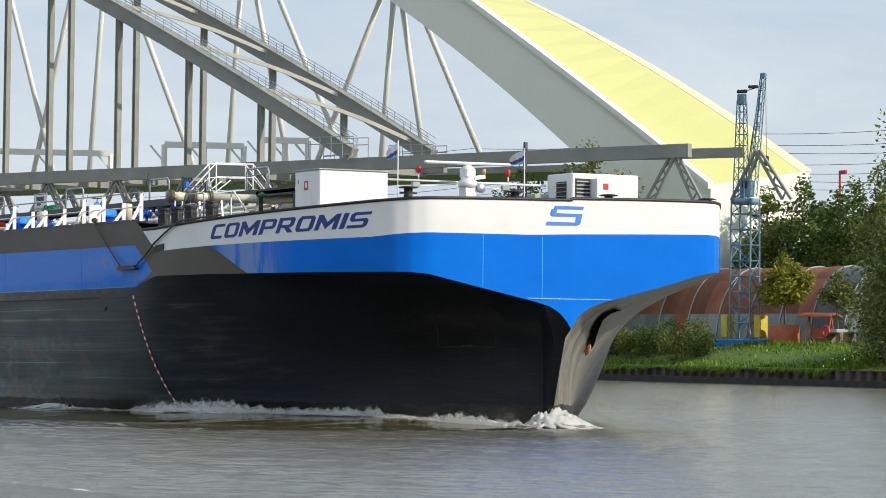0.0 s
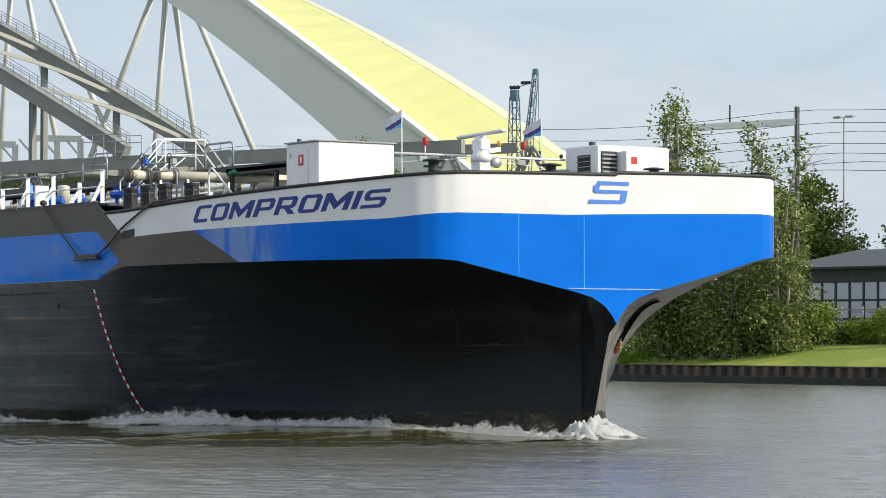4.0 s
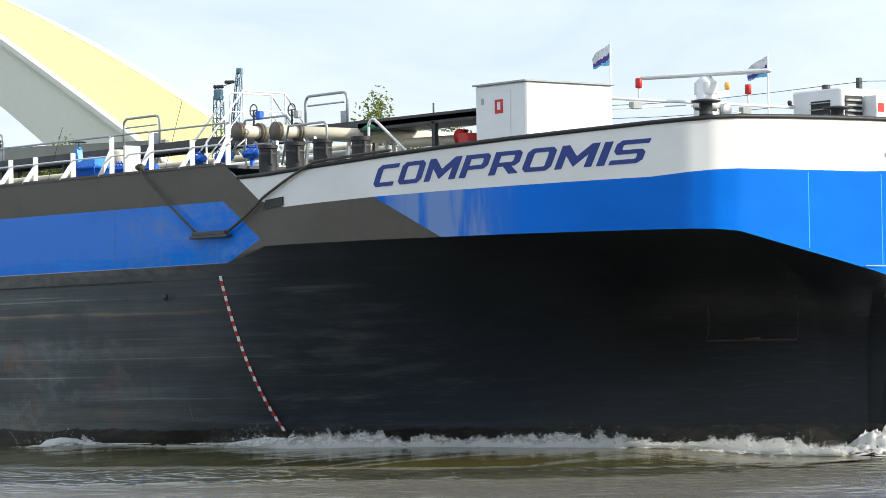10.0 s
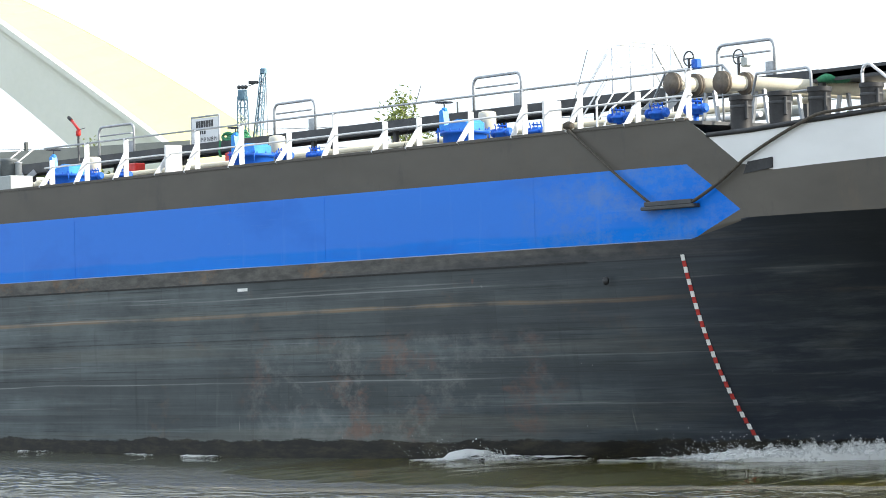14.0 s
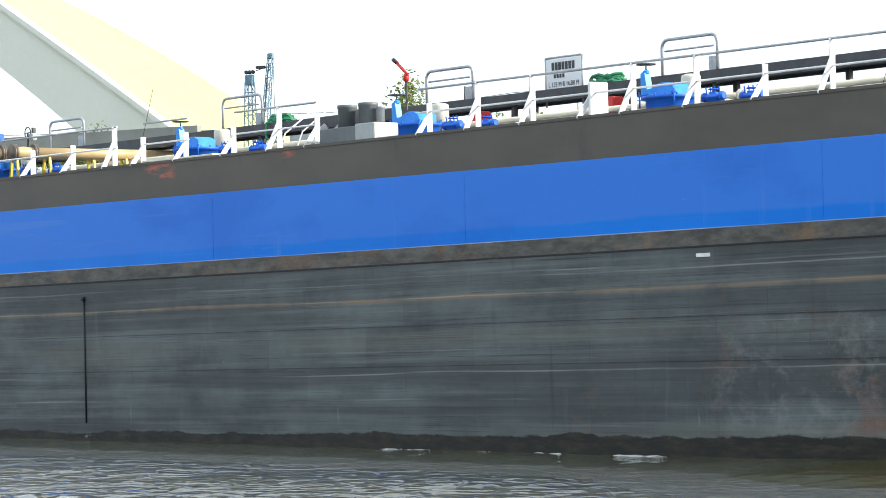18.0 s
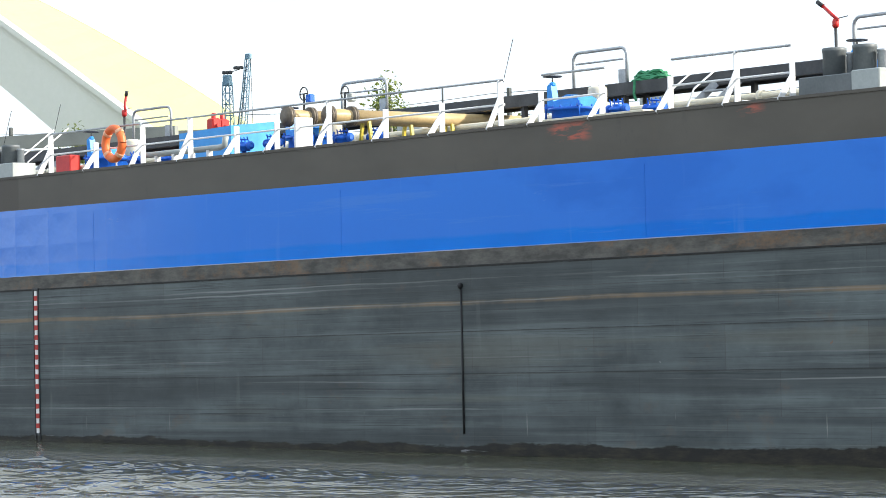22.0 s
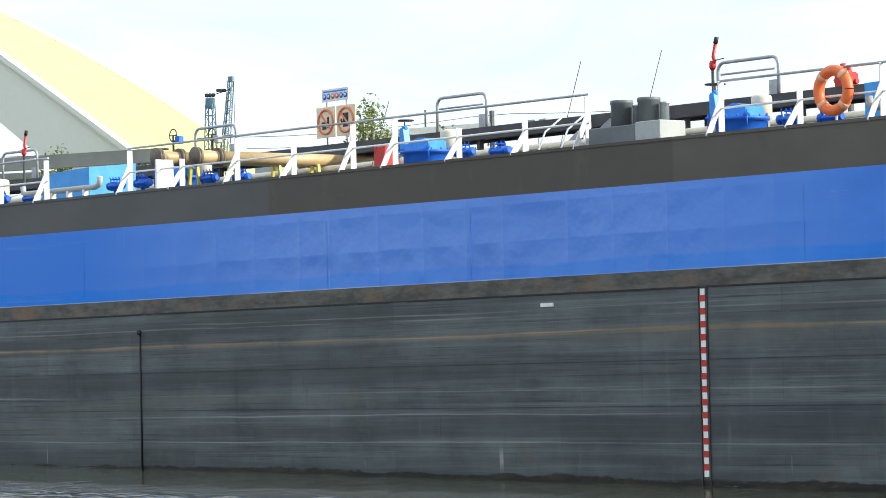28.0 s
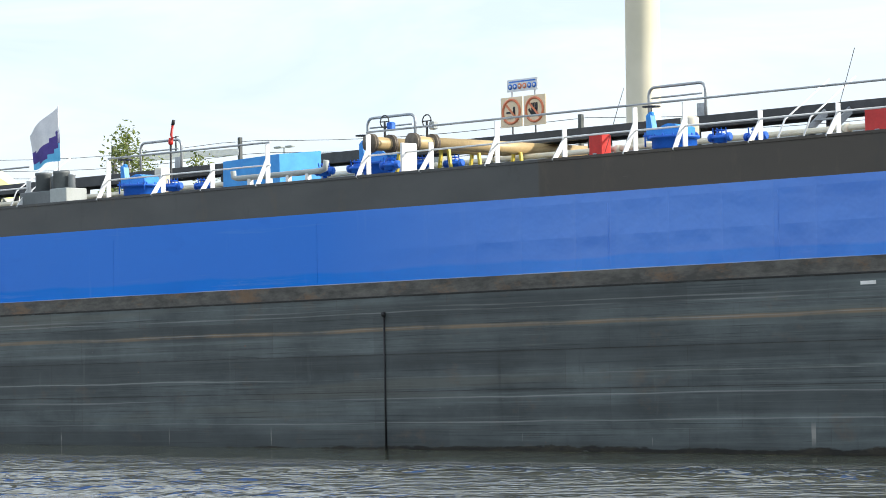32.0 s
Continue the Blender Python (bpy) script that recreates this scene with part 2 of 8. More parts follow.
def arc_points(c, r, a0, a1, n, plane="xz"):
    out = []
    for i in range(n + 1):
        a = radians(a0 + (a1 - a0) * i / n)
        p, q = r * math.cos(a), r * math.sin(a)
        out.append({"xz": (c[0] + p, c[1], c[2] + q), "yz": (c[0], c[1] + p, c[2] + q), "xy": (c[0] + p, c[1] + q, c[2])}[plane])
    return out


def noise_node(nt, li, vec, scale, detail=4, stretch=(1, 1, 1), rough=0.55):
    mp = nt.new("ShaderNodeMapping")
    mp.inputs["Scale"].default_value = stretch
    li.new(vec, mp.inputs["Vector"])
    n = nt.new("ShaderNodeTexNoise")
    n.inputs["Scale"].default_value, n.inputs["Detail"].default_value, n.inputs["Roughness"].default_value = scale, detail, rough
    li.new(mp.outputs["Vector"], n.inputs["Vector"])
    return n.outputs["Fac"]


def ramp(nt, li, fac, a, b, lo=(0, 0, 0), hi=(1, 1, 1)):
    r = nt.new("ShaderNodeValToRGB")
    r.color_ramp.elements[0].position, r.color_ramp.elements[1].position = a, b
    r.color_ramp.elements[0].color, r.color_ramp.elements[1].color = (*lo, 1), (*hi, 1)
    li.new(fac, r.inputs["Fac"])
    return r.outputs["Color"]


def mix(nt, li, fac, c1, c2, how="MIX"):
    m = nt.new("ShaderNodeMixRGB")
    m.blend_type = how
    for key, v in (("Fac", fac), ("Color1", c1), ("Color2", c2)):
        if isinstance(v, (int, float)):
            m.inputs[key].default_value = v
        elif isinstance(v, tuple):
            m.inputs[key].default_value = (*v, 1)
        else:
            li.new(v, m.inputs[key])
    return m.outputs["Color"]


def calc(nt, li, op, a, b, c=None):
    m = nt.new("ShaderNodeMath")
    m.operation = op
    for k, v in enumerate((a, b, c)):
        if v is None:
            continue
        if isinstance(v, (int, float)):
            m.inputs[k].default_value = v
        else:
            li.new(v, m.inputs[k])
    return m.outputs[0]


def fresh(name):
    m = bpy.data.materials.new(name)
    m.use_nodes = True
    nt, li = m.node_tree.nodes, m.node_tree.links
    co = nt.new("ShaderNodeTexCoord")
    return m, nt, li, nt["Principled BSDF"], co.outputs["Object"]


def relief(nt, li, b, height, strength, distance):
    bp = nt.new("ShaderNodeBump")
    bp.inputs["Strength"].default_value, bp.inputs["Distance"].default_value = strength, distance
    li.new(height, bp.inputs["Height"])
    li.new(bp.outputs["Normal"], b.inputs["Normal"])


def band(nt, li, v, lo, hi, soft):
    """1 between lo and hi, with soft edges."""
    a = nt.new("ShaderNodeMapRange")
    a.inputs["From Min"].default_value, a.inputs["From Max"].default_value = lo - soft, lo + soft
    li.new(v, a.inputs["Value"])
    c = nt.new("ShaderNodeMapRange")
    c.inputs["From Min"].default_value, c.inputs["From Max"].default_value = hi + soft, hi - soft
    li.new(v, c.inputs["Value"])
    return calc(nt, li, "MULTIPLY", a.outputs["Result"], c.outputs["Result"])


BEAM = 16.88


def hull_black():
    m, nt, li, b, co = fresh("black_hull_paint")
    sep = nt.new("ShaderNodeSeparateXYZ")
    li.new(co, sep.inputs[0])
    X, Z = sep.outputs["X"], sep.outputs["Z"]
    blot = noise_node(nt, li, co, 0.35, 5, (0.5, 1, 0.8))
    # worn grey coating aft, clean black forward
    edge = calc(nt, li, "MULTIPLY_ADD", blot, 9.0, calc(nt, li, "MULTIPLY_ADD", noise_node(nt, li, co, 1.3, 6, (0.07, 1, 5.0), 0.7), -16.0, calc(nt, li, "ADD", X, 8.0)))
    clean = nt.new("ShaderNodeMapRange")
    clean.inputs["From Min"].default_value, clean.inputs["From Max"].default_value = 41.0, 52.0
    li.new(edge, clean.inputs["Value"])
    streak = noise_node(nt, li, co, 1.0, 6, (0.10, 1, 6.0), 0.68)
    fine = noise_node(nt, li, co, 2.2, 6, (0.10, 1, 9.0), 0.7)
    grime = noise_node(nt, li, co, 0.9, 6, (0.6, 1, 1.0), 0.65)
    worn = mix(nt, li, ramp(nt, li, grime, 0.3, 0.72), (0.056, 0.060, 0.061), (0.150, 0.160, 0.160))
    worn = mix(nt, li, ramp(nt, li, streak, 0.50, 0.70, (0, 0, 0), (0.6, 0.6, 0.6)), worn, (0.21, 0.22, 0.215))
    worn = mix(nt, li, ramp(nt, li, fine, 0.56, 0.66, (0, 0, 0), (0.75, 0.75, 0.75)), worn, (0.024, 0.026, 0.026))
    worn = mix(nt, li, ramp(nt, li, fine, 0.30, 0.42, (0.5, 0.5, 0.5), (0, 0, 0)), worn, (0.24, 0.24, 0.23))
    # hair-thin rubbing marks drawn along the side
    hair = noise_node(nt, li, co, 3.0, 5, (0.035, 1, 16.0), 0.75)
    worn = mix(nt, li, ramp(nt, li, hair, 0.60, 0.645, (0, 0, 0), (0.55, 0.55, 0.55)), worn, (0.22, 0.225, 0.21))
    worn = mix(nt, li, ramp(nt, li, hair, 0.36, 0.405, (0.6, 0.6, 0.6), (0, 0, 0)), worn, (0.026, 0.029, 0.031))
    speck = noise_node(nt, li, co, 7.0, 6, (0.5, 1, 1.0), 0.8)
    worn = mix(nt, li, ramp(nt, li, speck, 0.64, 0.70, (0, 0, 0), (0.5, 0.5, 0.5)), worn, (0.24, 0.22, 0.20))
    # broad strakes of older and newer coating
    strake = noise_node(nt, li, co, 0.75, 4, (0.06, 1, 1.9), 0.55)
    worn = mix(nt, li, ramp(nt, li, strake, 0.43, 0.53, (0.62, 0.62, 0.62), (0, 0, 0)), worn, (0.046, 0.048, 0.049))
    worn = mix(nt, li, ramp(nt, li, strake, 0.56, 0.62, (0, 0, 0), (0.35, 0.35, 0.35)), worn, (0.155, 0.135, 0.105))
    # upright drips and scrapes
    drip = noise_node(nt, li, co, 1.0, 5, (3.2, 1, 0.35), 0.65)
    worn = mix(nt, li, ramp(nt, li, drip, 0.62, 0.78, (0, 0, 0), (0.25, 0.25, 0.25)), worn, (0.26, 0.255, 0.24))
    worn = mix(nt, li, ramp(nt, li, drip, 0.24, 0.38, (0.55, 0.55, 0.55), (0, 0, 0)), worn, (0.035, 0.035, 0.034))
    # plate by plate the coat has aged differently, with a fine weld between
    lay = nt.new("ShaderNodeCombineXYZ")
    li.new(calc(nt, li, "MULTIPLY_ADD", noise_node(nt, li, co, 0.3, 2, (1, 0, 0)), 0.6, X), lay.inputs["X"])
    li.new(calc(nt, li, "ADD", Z, 0.12), lay.inputs["Y"])
    plates = nt.new("ShaderNodeTexBrick")
    plates.offset, plates.squash = 0.37, 1.0
    for key, v in (("Scale", 1.0), ("Mortar Size", 0.006), ("Mortar Smooth", 0.2), ("Bias", 0.0), ("Brick Width", 3.1), ("Row Height", 0.72)):
        plates.inputs[key].default_value = v
    plates.inputs["Color1"].default_value, plates.inputs["Color2"].default_value, plates.inputs["Mortar"].default_value = (0.83, 0.90, 0.91, 1), (0.98, 1.07, 1.08, 1), (0.76, 0.76, 0.75, 1)
    li.new(lay.outputs[0], plates.inputs["Vector"])
    worn = mix(nt, li, 1.0, worn, plates.outputs["Color"], "MULTIPLY")
    rust = noise_node(nt, li, co, 0.7, 7, (0.9, 1, 1.6), 0.75)
    worn = mix(nt, li, ramp(nt, li, rust, 0.58, 0.72, (0, 0, 0), (0.4, 0.4, 0.4)), worn, (0.17, 0.105, 0.06))
    # scraped patches with red lead showing through, round the shoulder
    patch = calc(nt, li, "MULTIPLY", band(nt, li, X, 32.5, 41.5, 0.5), band(nt, li, Z, 0.1, 2.05, 0.12))
    scrape = noise_node(nt, li, co, 1.5, 7, (0.7, 1, 1.1), 0.75)
    worn = mix(nt, li, calc(nt, li, "MULTIPLY", patch, ramp(nt, li, scrape, 0.50, 0.64, (0, 0, 0), (0.4, 0.4, 0.4))), worn, (0.26, 0.255, 0.24))
    worn = mix(nt, li, calc(nt, li, "MULTIPLY", patch, ramp(nt, li, rust, 0.52, 0.64, (0, 0, 0), (0.4, 0.4, 0.4))), worn, (0.22, 0.10, 0.065))
    scab = noise_node(nt, li, co, 4.5, 4, (1.0, 1, 1.0), 0.6)
    worn = mix(nt, li, calc(nt, li, "MULTIPLY", ramp(nt, li, scab, 0.70, 0.72), ramp(nt, li, grime, 0.50, 0.60, (0, 0, 0), (0.8, 0.8, 0.8))), worn, (0.24, 0.10, 0.06))
    worn = mix(nt, li, ramp(nt, li, scab, 0.255, 0.27, (0.7, 0.7, 0.7), (0, 0, 0)), worn, (0.30, 0.30, 0.29))
    # rubbing band under the blue: bare grey-brown paint with rust runs
    rub = band(nt, li, Z, 3.18, 3.6, 0.012)
    chip = noise_node(nt, li, co, 3.0, 5, (0.5, 1, 1.5), 0.7)
    rubbed = mix(nt, li, ramp(nt, li, chip, 0.4, 0.66), (0.060, 0.057, 0.051), (0.145, 0.135, 0.118))
    rubbed = mix(nt, li, ramp(nt, li, rust, 0.53, 0.65, (0, 0, 0), (0.75, 0.75, 0.75)), rubbed, (0.20, 0.115, 0.06))
    worn = mix(nt, li, rub, worn, rubbed)
    # dark open joint under the rubbing band
    joint = calc(nt, li, "MULTIPLY", band(nt, li, Z, 3.150, 3.172, 0.006), ramp(nt, li, chip, 0.34, 0.48))
    worn = mix(nt, li, joint, worn, (0.022, 0.019, 0.017))
    # brown line left by quay timbers, and thin pale scratches
    wob = calc(nt, li, "MULTIPLY_ADD", noise_node(nt, li, co, 0.5, 5, (0.3, 1, 1)), 0.16, Z)
    brown = calc(nt, li, "MULTIPLY", band(nt, li, wob, 2.58, 2.65, 0.015), ramp(nt, li, grime, 0.38, 0.58, (0.1, 0.1, 0.1), (0.75, 0.75, 0.75)))
    worn = mix(nt, li, brown, worn, (0.25, 0.165, 0.09))
    for lo in (3.0, 2.92, 2.62, 1.68, 1.29, 0.82):
        line = calc(nt, li, "MULTIPLY", band(nt, li, wob, lo, lo + 0.012, 0.012), ramp(nt, li, streak, 0.44, 0.60))
        worn = mix(nt, li, line, worn, (0.34, 0.34, 0.33))
    # short upright scars where the frames stand behind the plating
    scar = calc(nt, li, "LESS_THAN", calc(nt, li, "PINGPONG", calc(nt, li, "MULTIPLY_ADD", noise_node(nt, li, co, 0.35, 2, (1, 0, 0)), 3.5, X), 1.72), 0.014)
    scar = calc(nt, li, "MULTIPLY", scar, calc(nt, li, "MULTIPLY", band(nt, li, Z, 0.34, 0.62, 0.08), ramp(nt, li, grime, 0.46, 0.60, (0, 0, 0), (0.7, 0.7, 0.7))))
    worn = mix(nt, li, scar, worn, (0.36, 0.34, 0.31))
    black = mix(nt, li, ramp(nt, li, streak, 0.52, 0.76), (0.027, 0.033, 0.045), (0.066, 0.076, 0.090))
    black = mix(nt, li, ramp(nt, li, fine, 0.60, 0.72, (0, 0, 0), (0.35, 0.35, 0.35)), black, (0.042, 0.047, 0.05))
    # black deepens towards the stem: the weaker sheen there is put into the colour
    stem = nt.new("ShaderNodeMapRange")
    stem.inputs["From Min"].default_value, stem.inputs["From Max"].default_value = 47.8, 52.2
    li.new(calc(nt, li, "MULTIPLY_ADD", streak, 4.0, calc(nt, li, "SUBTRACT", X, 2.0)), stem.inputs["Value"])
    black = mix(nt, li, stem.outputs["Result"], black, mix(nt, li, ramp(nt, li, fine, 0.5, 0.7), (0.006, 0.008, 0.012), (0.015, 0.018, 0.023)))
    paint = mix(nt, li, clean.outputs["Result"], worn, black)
    # paler, rust-stained plating on the far half of the bow only
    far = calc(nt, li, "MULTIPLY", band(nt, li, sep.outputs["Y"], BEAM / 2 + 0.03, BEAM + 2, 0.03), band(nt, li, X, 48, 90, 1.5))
    far_plate = mix(nt, li, ramp(nt, li, drip, 0.35, 0.65), (0.085, 0.080, 0.068), (0.27, 0.255, 0.225))
    far_plate = mix(nt, li, ramp(nt, li, rust, 0.60, 0.70, (0, 0, 0), (0.7, 0.7, 0.7)), far_plate, (0.34, 0.17, 0.09))
    far_plate = mix(nt, li, ramp(nt, li, noise_node(nt, li, co, 1.6, 6, (0.3, 0.3, 7.0), 0.7), 0.60, 0.68, (0, 0, 0), (0.6, 0.6, 0.6)), far_plate, (0.40, 0.38, 0.34))
    paint = mix(nt, li, far, paint, far_plate)
    # wet slime at the waterline, with a ragged upper edge
    rag = calc(nt, li, "MULTIPLY_ADD", noise_node(nt, li, co, 2.6, 7, (0.3, 1, 1), 0.7), -0.34, Z)
    wet = nt.new("ShaderNodeMapRange")
    wet.inputs["From Min"].default_value, wet.inputs["From Max"].default_value = -0.03, -0.06
    li.new(calc(nt, li, "MULTIPLY_ADD", band(nt, li, X, -90, -1, 10.0), -0.15, rag), wet.inputs["Value"])
    paint = mix(nt, li, wet.outputs["Result"], paint, mix(nt, li, ramp(nt, li, noise_node(nt, li, co, 3.0, 6, (0.5, 1, 2.0), 0.75), 0.45, 0.66), (0.012, 0.011, 0.009), (0.042, 0.035, 0.022)))
    li.new(paint, b.inputs["Base Color"])
    rgh = nt.new("ShaderNodeMapRange")
    rgh.inputs["To Min"].default_value, rgh.inputs["To Max"].default_value = 0.55, 0.34
    li.new(clean.outputs["Result"], rgh.inputs["Value"])
    li.new(rgh.outputs["Result"], b.inputs["Roughness"])
    b.inputs["Specular IOR Level"].default_value = 0.3
    relief(nt, li, b, calc(nt, li, "ADD", streak, grime), 0.12, 0.02)
    return m


def hull_blue():
    m, nt, li, b, co = fresh("blue_hull_paint")
    sep = nt.new("ShaderNodeSeparateXYZ")
    li.new(co, sep.inputs[0])
    X, Z = sep.outputs["X"], sep.outputs["Z"]
    patch = noise_node(nt, li, co, 0.5, 4, (0.7, 1, 1.6))
    streak = noise_node(nt, li, co, 1.0, 5, (0.2, 1, 4), 0.6)
    c = mix(nt, li, ramp(nt, li, patch, 0.3, 0.7), (0.004, 0.178, 0.70), (0.005, 0.210, 0.80))
    old = band(nt, li, X, -90, 46, 1.0)
    c = mix(nt, li, old, mix(nt, li, ramp(nt, li, patch, 0.3, 0.7), (0.0, 0.135, 0.62), (0.001, 0.160, 0.71)), c)
    c = mix(nt, li, calc(nt, li, "MULTIPLY", old, ramp(nt, li, streak, 0.56, 0.8, (0, 0, 0), (0.3, 0.3, 0.3))), c, (0.03, 0.17, 0.64))
    # chalked paint above, the deeper fresh coat along the lower edge
    rag = calc(nt, li, "MULTIPLY_ADD", noise_node(nt, li, co, 0.8, 5, (0.5, 1, 1.4)), 0.22, Z)
    chalk = calc(nt, li, "MULTIPLY", band(nt, li, rag, 3.80, 6.0, 0.03), band(nt, li, X, -90, 44, 2.0))
    c = mix(nt, li, calc(nt, li, "MULTIPLY", chalk, 0.75), c, (0.042, 0.205, 0.74))
    fade = noise_node(nt, li, co, 0.22, 5, (0.8, 1, 1.8), 0.6)
    c = mix(nt, li, calc(nt, li, "MULTIPLY", old, ramp(nt, li, fade, 0.50, 0.60, (0, 0, 0), (0.38, 0.38, 0.38))), c, (0.008, 0.11, 0.55))
    smear = noise_node(nt, li, co, 1.1, 7, (0.12, 1, 2.6), 0.72)
    c = mix(nt, li, calc(nt, li, "MULTIPLY", old, ramp(nt, li, smear, 0.58, 0.66, (0, 0, 0), (0.35, 0.35, 0.35))), c, (0.10, 0.27, 0.72))
    rusty = noise_node(nt, li, co, 2.4, 6, (1.2, 1, 0.4), 0.8)
    c = mix(nt, li, calc(nt, li, "MULTIPLY", old, ramp(nt, li, rusty, 0.70, 0.76, (0, 0, 0), (0.6, 0.6, 0.6))), c, (0.10, 0.09, 0.10))
    drip = noise_node(nt, li, co, 1.0, 4, (2.2, 1, 0.25), 0.6)
    c = mix(nt, li, calc(nt, li, "MULTIPLY", old, ramp(nt, li, drip, 0.60, 0.80, (0, 0, 0), (0.28, 0.28, 0.28))), c, (0.16, 0.34, 0.75))
    # pale scuffs
    scuff = noise_node(nt, li, co, 1.3, 7, (0.4, 1, 2.2), 0.75)
    c = mix(nt, li, calc(nt, li, "MULTIPLY", old, ramp(nt, li, scuff, 0.66, 0.73, (0, 0, 0), (0.55, 0.55, 0.55))), c, (0.30, 0.42, 0.68))
    # sky sheen on a stretch of the side, painted in as paler upright streaks
    painted_sheen = calc(nt, li, "MULTIPLY", band(nt, li, X, -12.0, 7.0, 2.5), ramp(nt, li, noise_node(nt, li, co, 1.0, 3, (1.5, 0, 0.12), 0.5), 0.34, 0.66, (0.0, 0.0, 0.0), (0.16, 0.16, 0.16)))
    c = mix(nt, li, painted_sheen, c, (0.10, 0.27, 0.74))
    # chipped pale lower edge
    lip = calc(nt, li, "MULTIPLY", band(nt, li, Z, 3.44, 3.463, 0.006), calc(nt, li, "MULTIPLY", old, ramp(nt, li, patch, 0.35, 0.6)))
    c = mix(nt, li, lip, c, (0.42, 0.46, 0.5))
    # pale rubbed places by the fender
    rubbed = calc(nt, li, "MULTIPLY", band(nt, li, X, 41.5, 46.4, 1.2), ramp(nt, li, noise_node(nt, li, co, 1.2, 7, (0.8, 1, 1.3), 0.72), 0.46, 0.62, (0, 0, 0), (0.5, 0.5, 0.5)))
    c = mix(nt, li, rubbed, c, (0.16, 0.25, 0.45))
    # reflections on the bow side below the name, painted as pale upright streaks
    bow_reflection = calc(nt, li, "MULTIPLY", band(nt, li, X, 49.9, 52.2, 0.3), ramp(nt, li, noise_node(nt, li, co, 1.0, 4, (2.4, 1, 0.3), 0.6), 0.42, 0.56, (0.1, 0.1, 0.1), (0.62, 0.62, 0.62)))
    c = mix(nt, li, bow_reflection, c, (0.28, 0.37, 0.52))
    li.new(c, b.inputs["Base Color"])
    b.inputs["Roughness"].default_value = 0.17
    # plating pulled in between the frames and one stringer, on the after part most
    rib = calc(nt, li, "ABSOLUTE", calc(nt, li, "SINE", calc(nt, li, "MULTIPLY", calc(nt, li, "MULTIPLY_ADD", noise_node(nt, li, co, 0.5, 2, (1, 0, 0)), 1.6, X), math.pi / 1.22), 0), 0)
    bay = calc(nt, li, "ABSOLUTE", calc(nt, li, "SINE", calc(nt, li, "MULTIPLY", calc(nt, li, "SUBTRACT", Z, 3.45), math.pi / 0.62), 0), 0)
    pillow = calc(nt, li, "MULTIPLY", calc(nt, li, "POWER", rib, 0.5), calc(nt, li, "MULTIPLY_ADD", bay, 0.35, 0.5))
    aft = nt.new("ShaderNodeMapRange")
    li.new(band(nt, li, X, -14.0, 2.5, 3.5), aft.inputs["Value"])
    aft.inputs["To Min"].default_value, aft.inputs["To Max"].default_value = 0.12, 1.0
    li.new(calc(nt, li, "MULTIPLY_ADD", aft.outputs["Result"], 0.50, 0.04), b.inputs["Specular IOR Level"])
    # chalked panels abaft, made paler still with the sky sheen painted in
    li.new(mix(nt, li, calc(nt, li, "MULTIPLY", aft.outputs["Result"], calc(nt, li, "MULTIPLY", chalk, 0.42)), c, (0.11, 0.26, 0.71)), b.inputs["Base Color"])
    dent = noise_node(nt, li, co, 1.6, 3)
    h = calc(nt, li, "MULTIPLY", aft.outputs["Result"], calc(nt, li, "MULTIPLY_ADD", pillow, -0.42, calc(nt, li, "MULTIPLY", dent, 0.45)))
    relief(nt, li, b, calc(nt, li, "MULTIPLY_ADD", noise_node(nt, li, co, 0.8, 2), 0.25, h), 1.0, 0.045)
    return m


